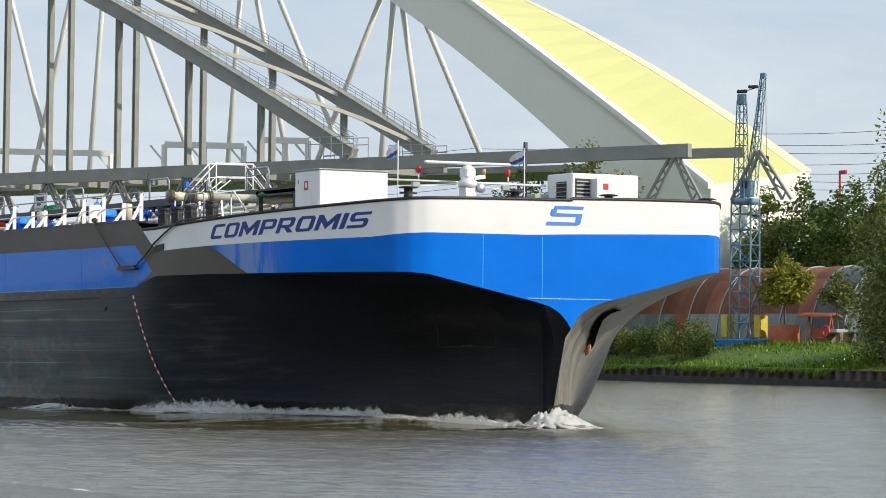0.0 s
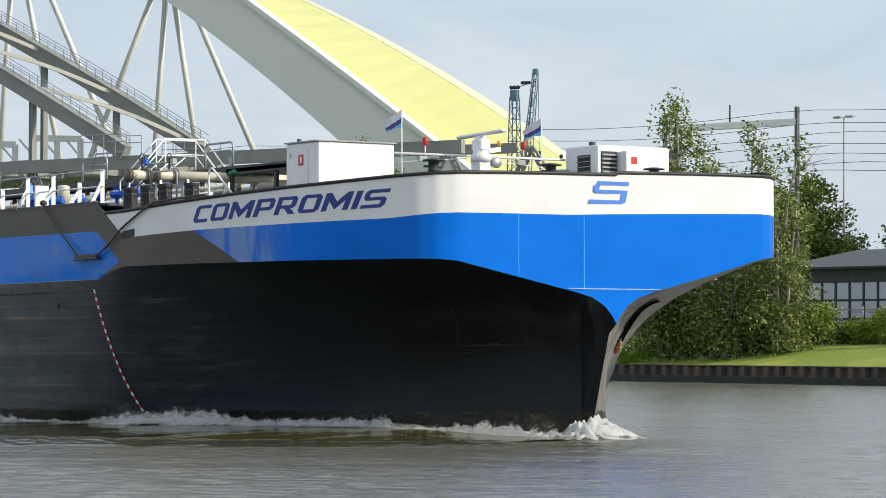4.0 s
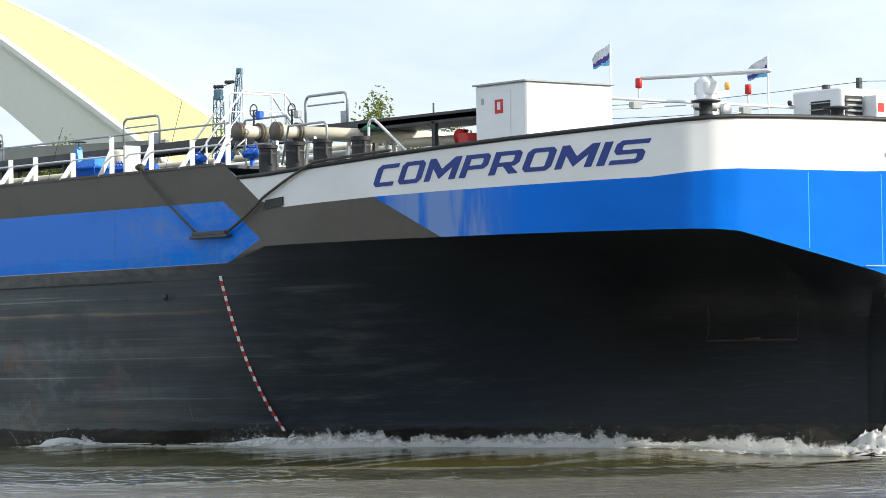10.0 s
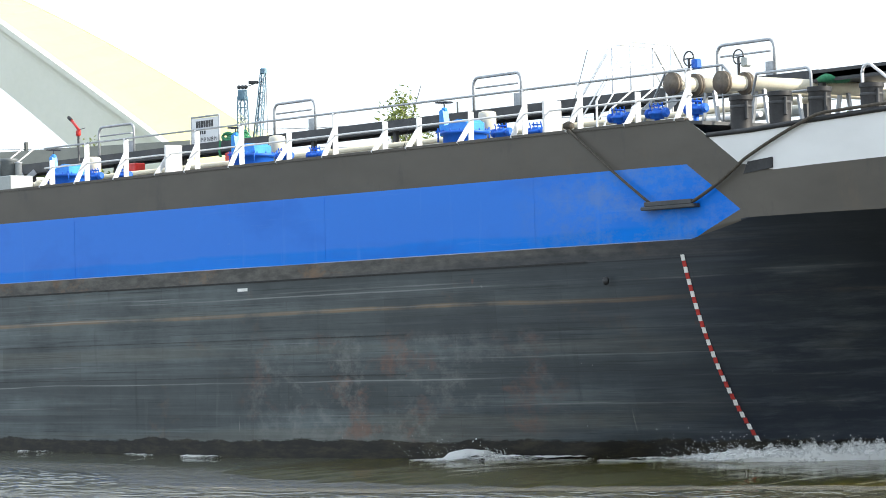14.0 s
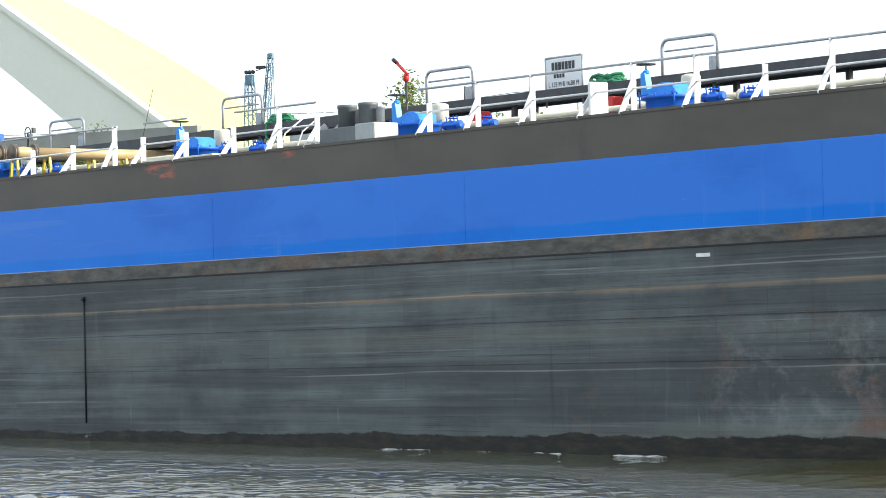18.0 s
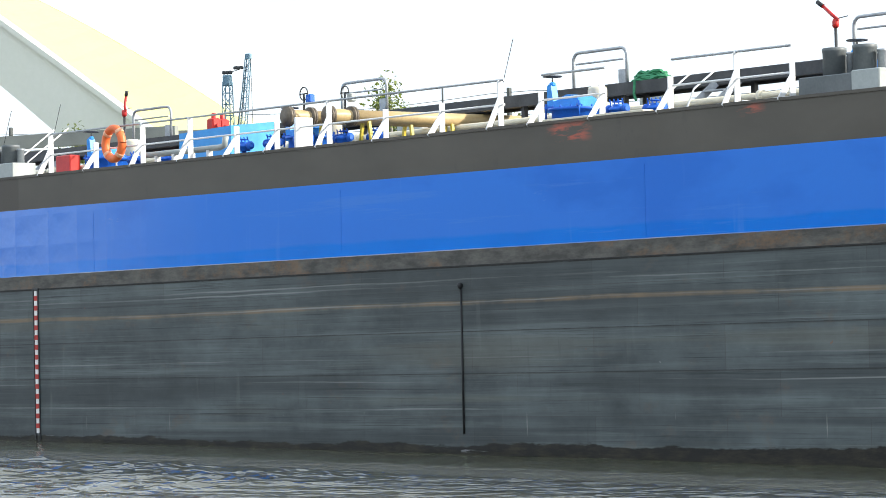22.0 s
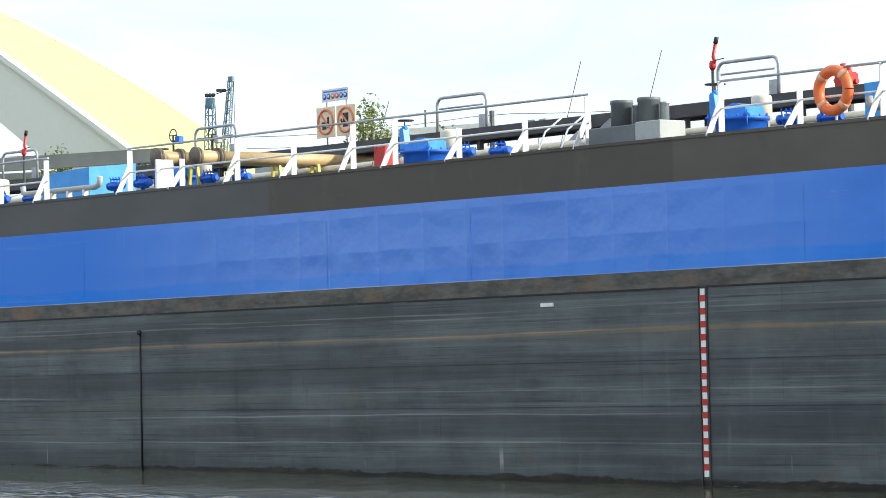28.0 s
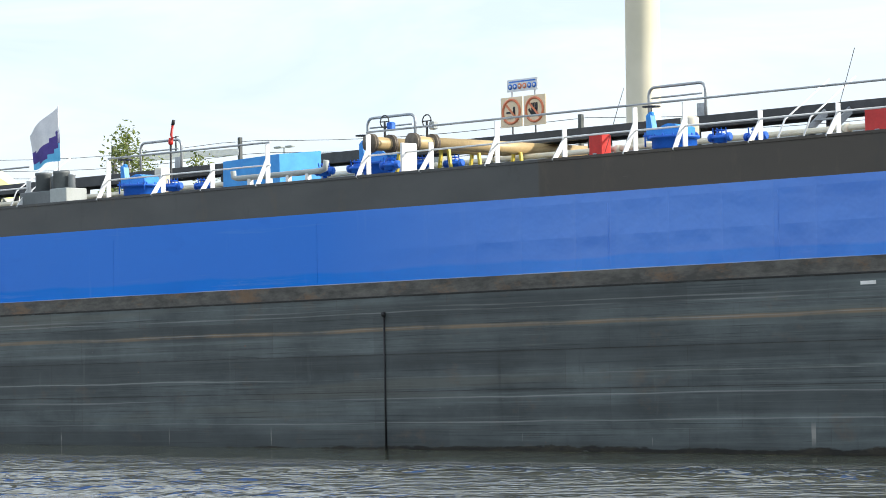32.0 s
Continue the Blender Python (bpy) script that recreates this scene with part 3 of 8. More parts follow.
def hull_grey():
    m, nt, li, b, co = fresh("grey_hull_paint")
    sep = nt.new("ShaderNodeSeparateXYZ")
    li.new(co, sep.inputs[0])
    patch = noise_node(nt, li, co, 0.7, 5, (0.6, 1, 1.5))
    scr = noise_node(nt, li, co, 1.6, 7, (0.5, 1, 2.5), 0.72)
    aft = band(nt, li, sep.outputs["X"], -120, -11.3, 0.03)
    c1 = mix(nt, li, ramp(nt, li, patch, 0.3, 0.7), (0.064, 0.055, 0.043), (0.096, 0.083, 0.066))
    c2 = mix(nt, li, ramp(nt, li, patch, 0.3, 0.7), (0.055, 0.056, 0.056), (0.080, 0.081, 0.080))
    c = mix(nt, li, aft, c1, c2)
    c = mix(nt, li, band(nt, li, sep.outputs["X"], -11.3, -0.6, 0.03), c, mix(nt, li, patch, (0.044, 0.036, 0.028), (0.074, 0.060, 0.047)))
    c = mix(nt, li, ramp(nt, li, scr, 0.66, 0.76, (0, 0, 0), (0.6, 0.6, 0.6)), c, (0.20, 0.19, 0.17))
    rust = noise_node(nt, li, co, 0.8, 7, (0.8, 1, 1.2), 0.78)
    c = mix(nt, li, ramp(nt, li, rust, 0.66, 0.74, (0, 0, 0), (0.8, 0.8, 0.8)), c, (0.22, 0.10, 0.05))
    stain = noise_node(nt, li, co, 1.3, 6, (1.0, 1, 0.45), 0.7)
    c = mix(nt, li, ramp(nt, li, stain, 0.56, 0.68, (0, 0, 0), (0.5, 0.5, 0.5)), c, (0.10, 0.078, 0.055))
    c = mix(nt, li, ramp(nt, li, stain, 0.32, 0.42, (0.45, 0.45, 0.45), (0, 0, 0)), c, (0.040, 0.038, 0.036))
    # two touched-up spots of red lead
    for lo, hi, z0, z1 in ((16.25, 17.15, 5.14, 5.42), (20.75, 21.2, 5.28, 5.42)):
        spot = calc(nt, li, "MULTIPLY", band(nt, li, sep.outputs["X"], lo, hi, 0.15), band(nt, li, sep.outputs["Z"], z0, z1, 0.05))
        c = mix(nt, li, calc(nt, li, "MULTIPLY", spot, ramp(nt, li, scr, 0.52, 0.60)), c, (0.46, 0.10, 0.06))
    li.new(c, b.inputs["Base Color"])
    b.inputs["Roughness"].default_value = 0.5
    relief(nt, li, b, patch, 0.1, 0.02)
    return m


def hull_white():
    m, nt, li, b, co = fresh("white_hull_paint")
    patch = noise_node(nt, li, co, 0.8, 5, (0.7, 1, 1.4))
    c = mix(nt, li, ramp(nt, li, patch, 0.35, 0.75), (0.80, 0.80, 0.79), (0.70, 0.70, 0.69))
    li.new(c, b.inputs["Base Color"])
    b.inputs["Roughness"].default_value = 0.3
    relief(nt, li, b, noise_node(nt, li, co, 1.3, 2), 0.06, 0.02)
    return m


HULL_BLACK, HULL_BLUE, HULL_GREY, HULL_WHITE = hull_black(), hull_blue(), hull_grey(), hull_white()


def water_material(name, rough, deep, pale, ior=1.42, gloss=0.035):
    """Murky canal water; rough sets how steep the wind ripples stand."""
    m, nt, li, b, co = fresh(name)
    murk = noise_node(nt, li, co, 0.05, 3)
    # ripples lie across the wind
    wind = nt.new("ShaderNodeMapping")
    wind.inputs["Rotation"].default_value = (0, 0, -0.75)
    li.new(co, wind.inputs["Vector"])
    co = wind.outputs["Vector"]
    li.new(mix(nt, li, murk, deep, pale), b.inputs["Base Color"])
    b.inputs["Roughness"].default_value = gloss
    b.inputs["IOR"].default_value = ior
    mid = noise_node(nt, li, co, 1.5, 3, (0.4, 1, 1), 0.6)
    small = noise_node(nt, li, co, 5.0, 3, (0.22, 1, 1), 0.55)
    tiny = noise_node(nt, li, co, 15.0, 2, (0.22, 1, 1), 0.6)
    # wind ruffles in drifting patches, with sleeker water between
    ruffle = nt.new("ShaderNodeMapRange")
    ruffle.inputs["From Min"].default_value, ruffle.inputs["From Max"].default_value = 0.38, 0.58
    ruffle.inputs["To Min"].default_value, ruffle.inputs["To Max"].default_value = 0.5 * rough, 1.15 * rough
    li.new(noise_node(nt, li, co, 0.35, 4, (0.3, 1, 1)), ruffle.inputs["Value"])
    h = calc(nt, li, "MULTIPLY_ADD", mid, 0.45, calc(nt, li, "MULTIPLY_ADD", small, 1.1, calc(nt, li, "MULTIPLY", tiny, 0.30)))
    relief(nt, li, b, calc(nt, li, "MULTIPLY", h, ruffle.outputs["Result"]), 1.0, 0.24)
    return m


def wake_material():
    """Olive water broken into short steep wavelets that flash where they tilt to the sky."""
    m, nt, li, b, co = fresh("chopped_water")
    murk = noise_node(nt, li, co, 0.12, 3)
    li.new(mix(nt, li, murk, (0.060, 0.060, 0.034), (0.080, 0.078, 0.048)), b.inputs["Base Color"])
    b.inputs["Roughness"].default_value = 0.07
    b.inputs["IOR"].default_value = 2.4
    wind = nt.new("ShaderNodeMapping")
    wind.inputs["Rotation"].default_value = (0, 0, -0.75)
    here = co
    li.new(co, wind.inputs["Vector"])
    co = wind.outputs["Vector"]
    wavelets = noise_node(nt, li, co, 1.7, 2, (0.8, 1, 1), 0.5)
    ripples = noise_node(nt, li, co, 4.6, 2, (0.7, 1, 1), 0.5)
    gust = nt.new("ShaderNodeMapRange")
    gust.inputs["From Min"].default_value, gust.inputs["From Max"].default_value = 0.36, 0.60
    gust.inputs["To Min"].default_value, gust.inputs["To Max"].default_value = 0.45, 1.1
    li.new(noise_node(nt, li, co, 0.30, 4, (0.6, 1, 1)), gust.inputs["Value"])
    h = calc(nt, li, "MULTIPLY_ADD", ripples, 0.40, wavelets)
    sx = nt.new("ShaderNodeSeparateXYZ")
    li.new(here, sx.inputs[0])
    ahead = nt.new("ShaderNodeMapRange")
    ahead.inputs["From Min"].default_value, ahead.inputs["From Max"].default_value = 48.0, 54.0
    ahead.inputs["To Min"].default_value, ahead.inputs["To Max"].default_value = 1.0, 0.4
    li.new(sx.outputs["X"], ahead.inputs["Value"])
    h = calc(nt, li, "MULTIPLY", h, ahead.outputs["Result"])
    relief(nt, li, b, calc(nt, li, "MULTIPLY", h, gust.outputs["Result"]), 1.0, 0.36)
    return m


def grass_material(name, dark, light, dry):
    m, nt, li, b, co = fresh(name)
    n1 = noise_node(nt, li, co, 0.25, 5)
    n2 = noise_node(nt, li, co, 6, 4)
    c = mix(nt, li, ramp(nt, li, n2, 0.3, 0.7), dark, light)
    c = mix(nt, li, ramp(nt, li, n1, 0.5, 0.7), c, dry)
    li.new(c, b.inputs["Base Color"])
    b.inputs["Roughness"].default_value = 0.85
    relief(nt, li, b, n2, 0.6, 0.1)
    return m


WATER = water_material("canal_water", 0.17, (0.138, 0.132, 0.104), (0.162, 0.154, 0.124), 1.42, 0.20)
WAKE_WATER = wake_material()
WASH_WATER = water_material("smooth_wash", 0.14, (0.072, 0.072, 0.040), (0.092, 0.090, 0.054))
LAWN = grass_material("lawn", (0.17, 0.23, 0.025), (0.27, 0.33, 0.04), (0.36, 0.37, 0.07))
ROUGH_GRASS = grass_material("rough_grass", (0.05, 0.10, 0.015), (0.12, 0.20, 0.03), (0.14, 0.16, 0.04))
EARTH = surface("earth", (0.07, 0.055, 0.035), (0.13, 0.10, 0.07), 0.5, 0.9, bump=0.4)

# ---- water and banks: the canal runs along x; the far bank begins at BANK
BANK = 122.0


def swell(x, y, spread=0.55):
    """Height of the chop: short crested wind waves."""
    r = np.random.RandomState(3)
    h = np.zeros_like(x)
    for k in range(46):
        wave = 0.34 * (1.045 ** k) if k < 30 else 0.34 + 0.5 * r.rand()
        turn = r.normal(2.25, spread)
        amp = 0.0105 * wave ** 0.8
        h += amp * np.sin(2 * np.pi / wave * (x * np.cos(turn) + y * np.sin(turn)) + r.rand() * 6.28)
    big = 0.5 + 0.5 * np.sin(x * 0.11 + 1.3 * np.sin(y * 0.07)) * np.sin(y * 0.13 + 0.9 * np.sin(x * 0.05))
    return h * (0.75 + 0.6 * big)


def water_sheet():
    xs = np.concatenate([np.arange(-190, -100, 0.34), np.arange(-100, 14, 0.13)])
    ys = [20.0]
    while ys[-1] < BANK + 0.4:
        ys.append(ys[-1] + (0.12 if ys[-1] < 42 else 0.12 + 0.012 * (ys[-1] - 42)))
    ys = np.array(ys)
    gx, gy = np.meshgrid(xs, ys, indexing="ij")
    gz = 0.22 * swell(gx, gy)
    nx, ny = gx.shape
    verts = np.stack([gx, gy, gz], -1).reshape(-1, 3)
    i = np.arange(nx * ny).reshape(nx, ny)
    quads = np.stack([i[:-1, :-1], i[1:, :-1], i[1:, 1:], i[:-1, 1:]], -1).reshape(-1, 4)
    # the flat rest of the sheet, out to the horizon
    k = len(verts)
    x0, x1, y0, y1 = xs[0], xs[-1], ys[0], ys[-1]
    rim = [(-3500, -3, 0), (3500, -3, 0), (3500, y0, 0), (-3500, y0, 0), (-3500, y1, 0), (3500, y1, 0), (x0, y0, 0), (x0, y1, 0), (x1, y0, 0), (x1, y1, 0)]
    verts = np.concatenate([verts, np.array(rim, float)])
    more = np.array([(k, k + 1, k + 2, k + 3), (k + 3, k + 6, k + 7, k + 4), (k + 8, k + 2, k + 5, k + 9)])
    quads = np.concatenate([quads, more])
    me = bpy.data.meshes.new("water")
    me.vertices.add(len(verts))
    me.vertices.foreach_set("co", verts.ravel())
    me.loops.add(quads.size)
    me.loops.foreach_set("vertex_index", quads.ravel())
    me.polygons.add(len(quads))
    me.polygons.foreach_set("loop_start", np.arange(0, quads.size, 4))
    me.polygons.foreach_set("use_smooth", np.ones(len(quads), bool))
    me.materials.append(WATER)
    me.update()
    me.validate()
    return me


tagged(new("water", water_sheet()), "dull green-grey canal water ruffled by the wind", "water", kind="structure")
s = Shape()
for x0, x1 in ((-3500, -700), (-700, -168), (-168, -60), (-60, 3500)):
    lawn = x0 >= -168
    s.mat = 0 if lawn else 1
    rows = ((BANK + 0.25, 0.95), (BANK + 2.5, 1.25 if lawn else 1.7), (BANK + 7, 2.15 if lawn else 2.55), (BANK + 14, 2.5 if lawn else 2.6), (BANK + 60, 2.7), (4000, 2.7))
    n = 1 if x1 - x0 > 600 else 40
    for i in range(n):
        a, c = x0 + (x1 - x0) * i / n, x0 + (x1 - x0) * (i + 1) / n
        for (ya, za), (yb, zb) in zip(rows, rows[1:]):
            s.add([(a, ya, za), (c, ya, za), (c, yb, zb), (a, yb, zb)], [(0, 1, 2, 3)])
setting("ground", s, [LAWN, ROUGH_GRASS], "grassy canal bank, mown lawn beside rough grass", "bank")
s = Shape()
s.add([(-3500, -2.6, 0.65), (3500, -2.6, 0.65), (3500, -3000, 0.65), (-3500, -3000, 0.65)], [(0, 1, 2, 3)])
s.add([(-3500, -2.6, 0.65), (3500, -2.6, 0.65), (3500, -2.6, -0.5), (-3500, -2.6, -0.5)], [(3, 2, 1, 0)])
setting("ground_near", s, EARTH, "bare earth path on the near bank", "bank")

# ---- the ship: x forward from the midship mark, y inboard from the near side, z up from the waterline
ship = thing("tanker_ship", "blue, white and black inland tanker barge under way on the canal", "ship")


def deck_z(x):
    return 5.50 - 0.0018 * x


# near half of the hull: plan point, knuckle height, rail height, point of the waterline below it
PROFILE = [(-78, 0, 3.34, 5.64, -78, 0), (-40, 0, 3.34, 5.57, -40, 0), (-20, 0, 3.34, 5.536, -20, 0),
           (0, 0, 3.34, 5.50, 0, 0), (20, 0, 3.34, 5.464, 20, 0), (34, 0, 3.38, 5.44, 34, 0), (38, 0, 3.42, 5.432, 38, 0.15), (42, 0, 3.46, 5.425, 42, 0.95),
           (45.12, 0, 3.50, 5.42, 44.95, 1.95), (45.62, 0, 3.6, 5.12, 45.4, 2.2), (46.6, 0, 3.74, 5.13, 46.4, 2.75), (48, 0.06, 3.74, 5.2, 47.7, 3.4),
           (49.55, 0.30, 3.74, 5.29, 49.1, 4.2), (51, 0.78, 3.74, 5.40, 50.4, 5.0), (52.3, 1.38, 3.75, 5.50, 51.5, 5.7), (53.5, 2.05, 3.75, 5.59, 52.5, 6.35),
           (54.6, 2.75, 3.75, 5.68, 53.3, 6.95), (55.15, 3.15, 3.75, 5.72, 53.75, 7.3), (55.45, 3.5, 3.74, 5.75, 53.98, 7.55), (55.62, 3.95, 3.70, 5.77, 54.1, 7.72),
           (55.7, 5.2, 3.43, 5.80, 54.35, 8.0), (55.74, 6.5, 3.16, 5.82, 54.48, 8.18), (55.75, 7.3, 2.99, 5.83, 54.54, 8.28), (55.76, 7.75, 2.87, 5.83, 54.59, 8.34),
           (55.77, 8.1, 2.68, 5.84, 54.62, 8.38), (55.775, 8.32, 2.45, 5.84, 54.64, 8.42), (55.78, 8.44, 2.25, 5.84, 54.65, 8.44)]
STATIONS = []
for a_, b_ in zip(PROFILE, PROFILE[1:]):
    n_ = 4 if a_[0] >= 34 and a_[0] != 45.12 else 1
    STATIONS += [tuple(p_ + (q_ - p_) * i_ / n_ for p_, q_ in zip(a_, b_)) for i_ in range(n_)]
STATIONS.append(PROFILE[-1])


def flare(x, t):
    """How far the side has come out at the part t of its height: straight amidships, hollow under the bow."""
    return t ** (0.55 + 5.45 * min(max((x - 45.5) / 9.5, 0.0), 1.0) ** 1.1)


def sheer(x, y, z):
    """The far shoulder of the bow stands a little higher and wider."""
    bow = min(max((x - 50) / 3, 0.0), 1.0)
    up = min(max((z - 2.6) / 1.0, 0.0), 1.0)
    return (x, y + 0.13 * bow * min(max((y - 10) / 3, 0.0), 1.0), z + 0.031 * max(y - 7.0, 0.0) * bow * up)


def hull_shell():
    bm = bmesh.new()
    for side in (0, 1):
        flip = (lambda y: y) if side == 0 else (lambda y: BEAM - y)
        cols = []
        for xc, yc, zk, zt, xb, yb in STATIONS:
            col = []
            for k in range(13):                     # below the knuckle, straight down to under water
                t = k / 12
                z = -0.7 + (zk + 0.7) * t
                e = flare(xc, t)
                rake = 0.80 * t if xc > 55.6 and yb > 8.3 else 0.0
                col.append(bm.verts.new((xb + (xc - xb) * max(e, rake), flip(yb + (yc - yb) * e), z)))
            for k in range(1, 5):
                col.append(bm.verts.new((xc, flip(yc), zk + (zt - zk) * k / 4)))
            cols.append(col)
        for a, c in zip(cols, cols[1:]):
            for k in range(len(a) - 1):
                q = (a[k], c[k], c[k + 1], a[k + 1])
                bm.faces.new(q if side == 0 else q[::-1])
    bmesh.ops.remove_doubles(bm, verts=bm.verts, dist=0.002)
    # cut the plating along the edges of the paint
    lines = (((0, 3.45), (10, 3.45)), ((0, 4.82), (100, 4.50)), ((45.12, 5.43), (46.35, 4.62)), ((45.1, 4.68), (46.35, 3.88)), ((46.35, 3.88), (45.3, 3.48)),
             ((47.1, 4.47), (56.4, 4.76)), ((54.6, 4.704), (55.62, 4.825)), ((49.74, 4.45), (51.0, 3.73)), ((46.35, 4.62), (47.1, 4.47)), ((45.3, 3.48), (46.6, 3.74)))
    for (xa, za), (xb, zb) in lines:
        d = Vector((xb - xa, 0, zb - za))
        bmesh.ops.bisect_plane(bm, geom=bm.verts[:] + bm.edges[:] + bm.faces[:], plane_co=(xa, 0, za), plane_no=(d.z, 0, -d.x))

    def above(x, z, a, c):
        return z > a[1] + (c[1] - a[1]) * (x - a[0]) / (c[0] - a[0])

    for f in bm.faces:
        c = f.calc_center_median()
        x, z = c.x, c.z
        front = x > 54.9 and abs(c.y - BEAM / 2) < 5.3
        i = 0
        if x < 46.35 and not front:
            if z > 3.45 and z > 3.48 + (x - 45.3) * 0.2:
                tip = x > 45.1 and (above(x, z, (45.1, 4.68), (46.35, 3.88)) or not above(x, z, (45.3, 3.48), (46.35, 3.88)))
                i = 2 if z > 4.82 - 0.0032 * x or tip else 1
                if x > 45.12 and above(x, z, (45.12, 5.43), (46.35, 4.62)):
                    i = 3
                if x > 45.3 and not above(x, z, (45.3, 3.48), (46.35, 3.88)):
                    i = 2
        elif front:
            knuckle = sorted((abs(st[1] - min(c.y, BEAM - c.y)), st[2]) for st in STATIONS if st[0] > 54.8)[0][1]
            i = 3 if above(x, z, (54.6, 4.704), (55.62, 4.825)) else (1 if z > knuckle - 0.02 and f.normal.x > 0.5 else 0)
        else:
            low = 3.735
            if z > low:
                white = above(x, z, (54.6, 4.704), (55.62, 4.825)) if x > 54.6 else above(x, z, (47.1, 4.47), (56.4, 4.76)) if x > 47.1 else above(x, z, (46.35, 4.62), (47.1, 4.47))
                blue = x > 49.74 and above(x, z, (49.74, 4.45), (51.0, 3.73)) or x > 51.0
                i = 3 if white else (1 if blue else 2)
        f.material_index = i
        f.smooth = True
    for v in bm.verts:
        v.co = sheer(*v.co)
    me = bpy.data.meshes.new("hull")
    bm.to_mesh(me)
    bm.free()
    me.set_sharp_from_angle(angle=radians(28))
    for m in (HULL_BLACK, HULL_BLUE, HULL_GREY, HULL_WHITE):
        me.materials.append(m)
    return me


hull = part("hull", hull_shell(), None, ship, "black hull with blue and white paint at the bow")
s = Shape()
pts = [(st[0], st[1] + 0.03) for st in STATIONS if st[0] < 45.2]
s.prism([(x, deck_z(x) - 0.08) for x, _ in pts] + [(x, deck_z(x) - 0.02) for x, _ in reversed(pts)], 0.02, BEAM - 0.02, "y")
part("deck", s, DECK, ship)
s = Shape()
fore = [(st[0] - 0.04, st[1] + 0.04) for st in STATIONS if st[0] > 45]
s.prism(fore + [(x, BEAM - y) for x, y in reversed(fore)], 4.7, 4.76, "z")
part("foredeck", s, DECK, ship)
# transom
s = Shape()
s.span((-78.1, 0, -0.7), (-78, BEAM, 5.5))
part("transom", s, HULL_BLACK, ship)


# ---- bridges: both run skew to the canal along U from the far pier
U = Vector((-0.9, -0.436, 0)).normalized()
N = Vector((U.y, -U.x, 0))
PIER = Vector((-181, 122, 0))


def on_bridge(s_, off, z):
    return PIER + U * s_ + N * off + Vector((0, 0, z))


TRUSS_GREY = surface("bridge_grey", (0.22, 0.23, 0.205), (0.31, 0.315, 0.28), 0.6, 0.55, bump=0.05)
# bridge grey made paler for the wind braces, with sunlight put into the colour
BRIDGE_SUNLIT = surface("bridge_sunlit_grey", (0.42, 0.42, 0.37), (0.54, 0.53, 0.47), 0.6, 0.55, bump=0.05)
ARCH_WHITE = surface("arch_white", (0.76, 0.78, 0.68), (0.82, 0.83, 0.74), 0.15, 0.5, bump=0.03, fine=3)
ARCH_IVORY = surface("arch_ivory", (0.68, 0.67, 0.44), (0.72, 0.71, 0.48), 0.15, 0.5, bump=0.03, fine=3)
ARCH_YELLOW = surface("arch_pale_yellow", (0.60, 0.59, 0.225), (0.635, 0.625, 0.25), 0.15, 0.5, bump=0.03, fine=3)
CONCRETE = surface("pier_concrete", (0.26, 0.25, 0.23), (0.36, 0.35, 0.32), 0.6, 0.8)
HANGER = surface("hanger_white", (0.80, 0.79, 0.74), (0.86, 0.85, 0.81), 0.6, 0.5, bump=0.03)


def beam(sh, a, b, w, h):
    sh.bar(on_bridge(*a), on_bridge(*b), w, h)


def ribbon(sh, pts, w, h):
    """One bent bar of rectangular section through points (along, off, height)."""
    P = [on_bridge(*p) for p in pts]
    vs = []
    for i, p in enumerate(P):
        d = (P[min(i + 1, len(P) - 1)] - P[max(i - 1, 0)]).normalized()
        side = d.cross(Vector((0, 0, 1))).normalized()
        up = side.cross(d)
        vs += [p - side * w / 2 - up * h / 2, p + side * w / 2 - up * h / 2, p + side * w / 2 + up * h / 2, p - side * w / 2 + up * h / 2]
    fs = [(4 * i + k, 4 * i + (k + 1) % 4, 4 * i + 4 + (k + 1) % 4, 4 * i + 4 + k) for i in range(len(P) - 1) for k in range(4)]
    n = 4 * (len(P) - 1)
    sh.add(vs, fs + [(3, 2, 1, 0), (n, n + 1, n + 2, n + 3)])


def truss_rise(s_):
    k = s_ - 28.6
    return 16.58 + 0.552 * k - 0.0018 * k * k


def chord_z(s_):
    return 15.5 - 0.0135 * s_


def lattice_leg(sh, a, b, w):
    """Two flanges with a zigzag of thin bars between them; a and b are (along, off, height)."""
    for d in (-w, w):
        beam(sh, (a[0] + d * 0.5, a[1], a[2]), (b[0] + d, b[1], b[2]), 0.22, 0.16)
    n = 6
    for i in range(n):
        p, q = i / n, (i + 1) / n
        d0, d1 = (-w, w) if i % 2 else (w, -w)
        beam(sh, (a[0] + (b[0] - a[0]) * p + d0 * (0.5 + 0.5 * p), a[1], a[2] + (b[2] - a[2]) * p),
             (a[0] + (b[0] - a[0]) * q + d1 * (0.5 + 0.5 * q), a[1], a[2] + (b[2] - a[2]) * q), 0.1, 0.1)


REAR = 10.0


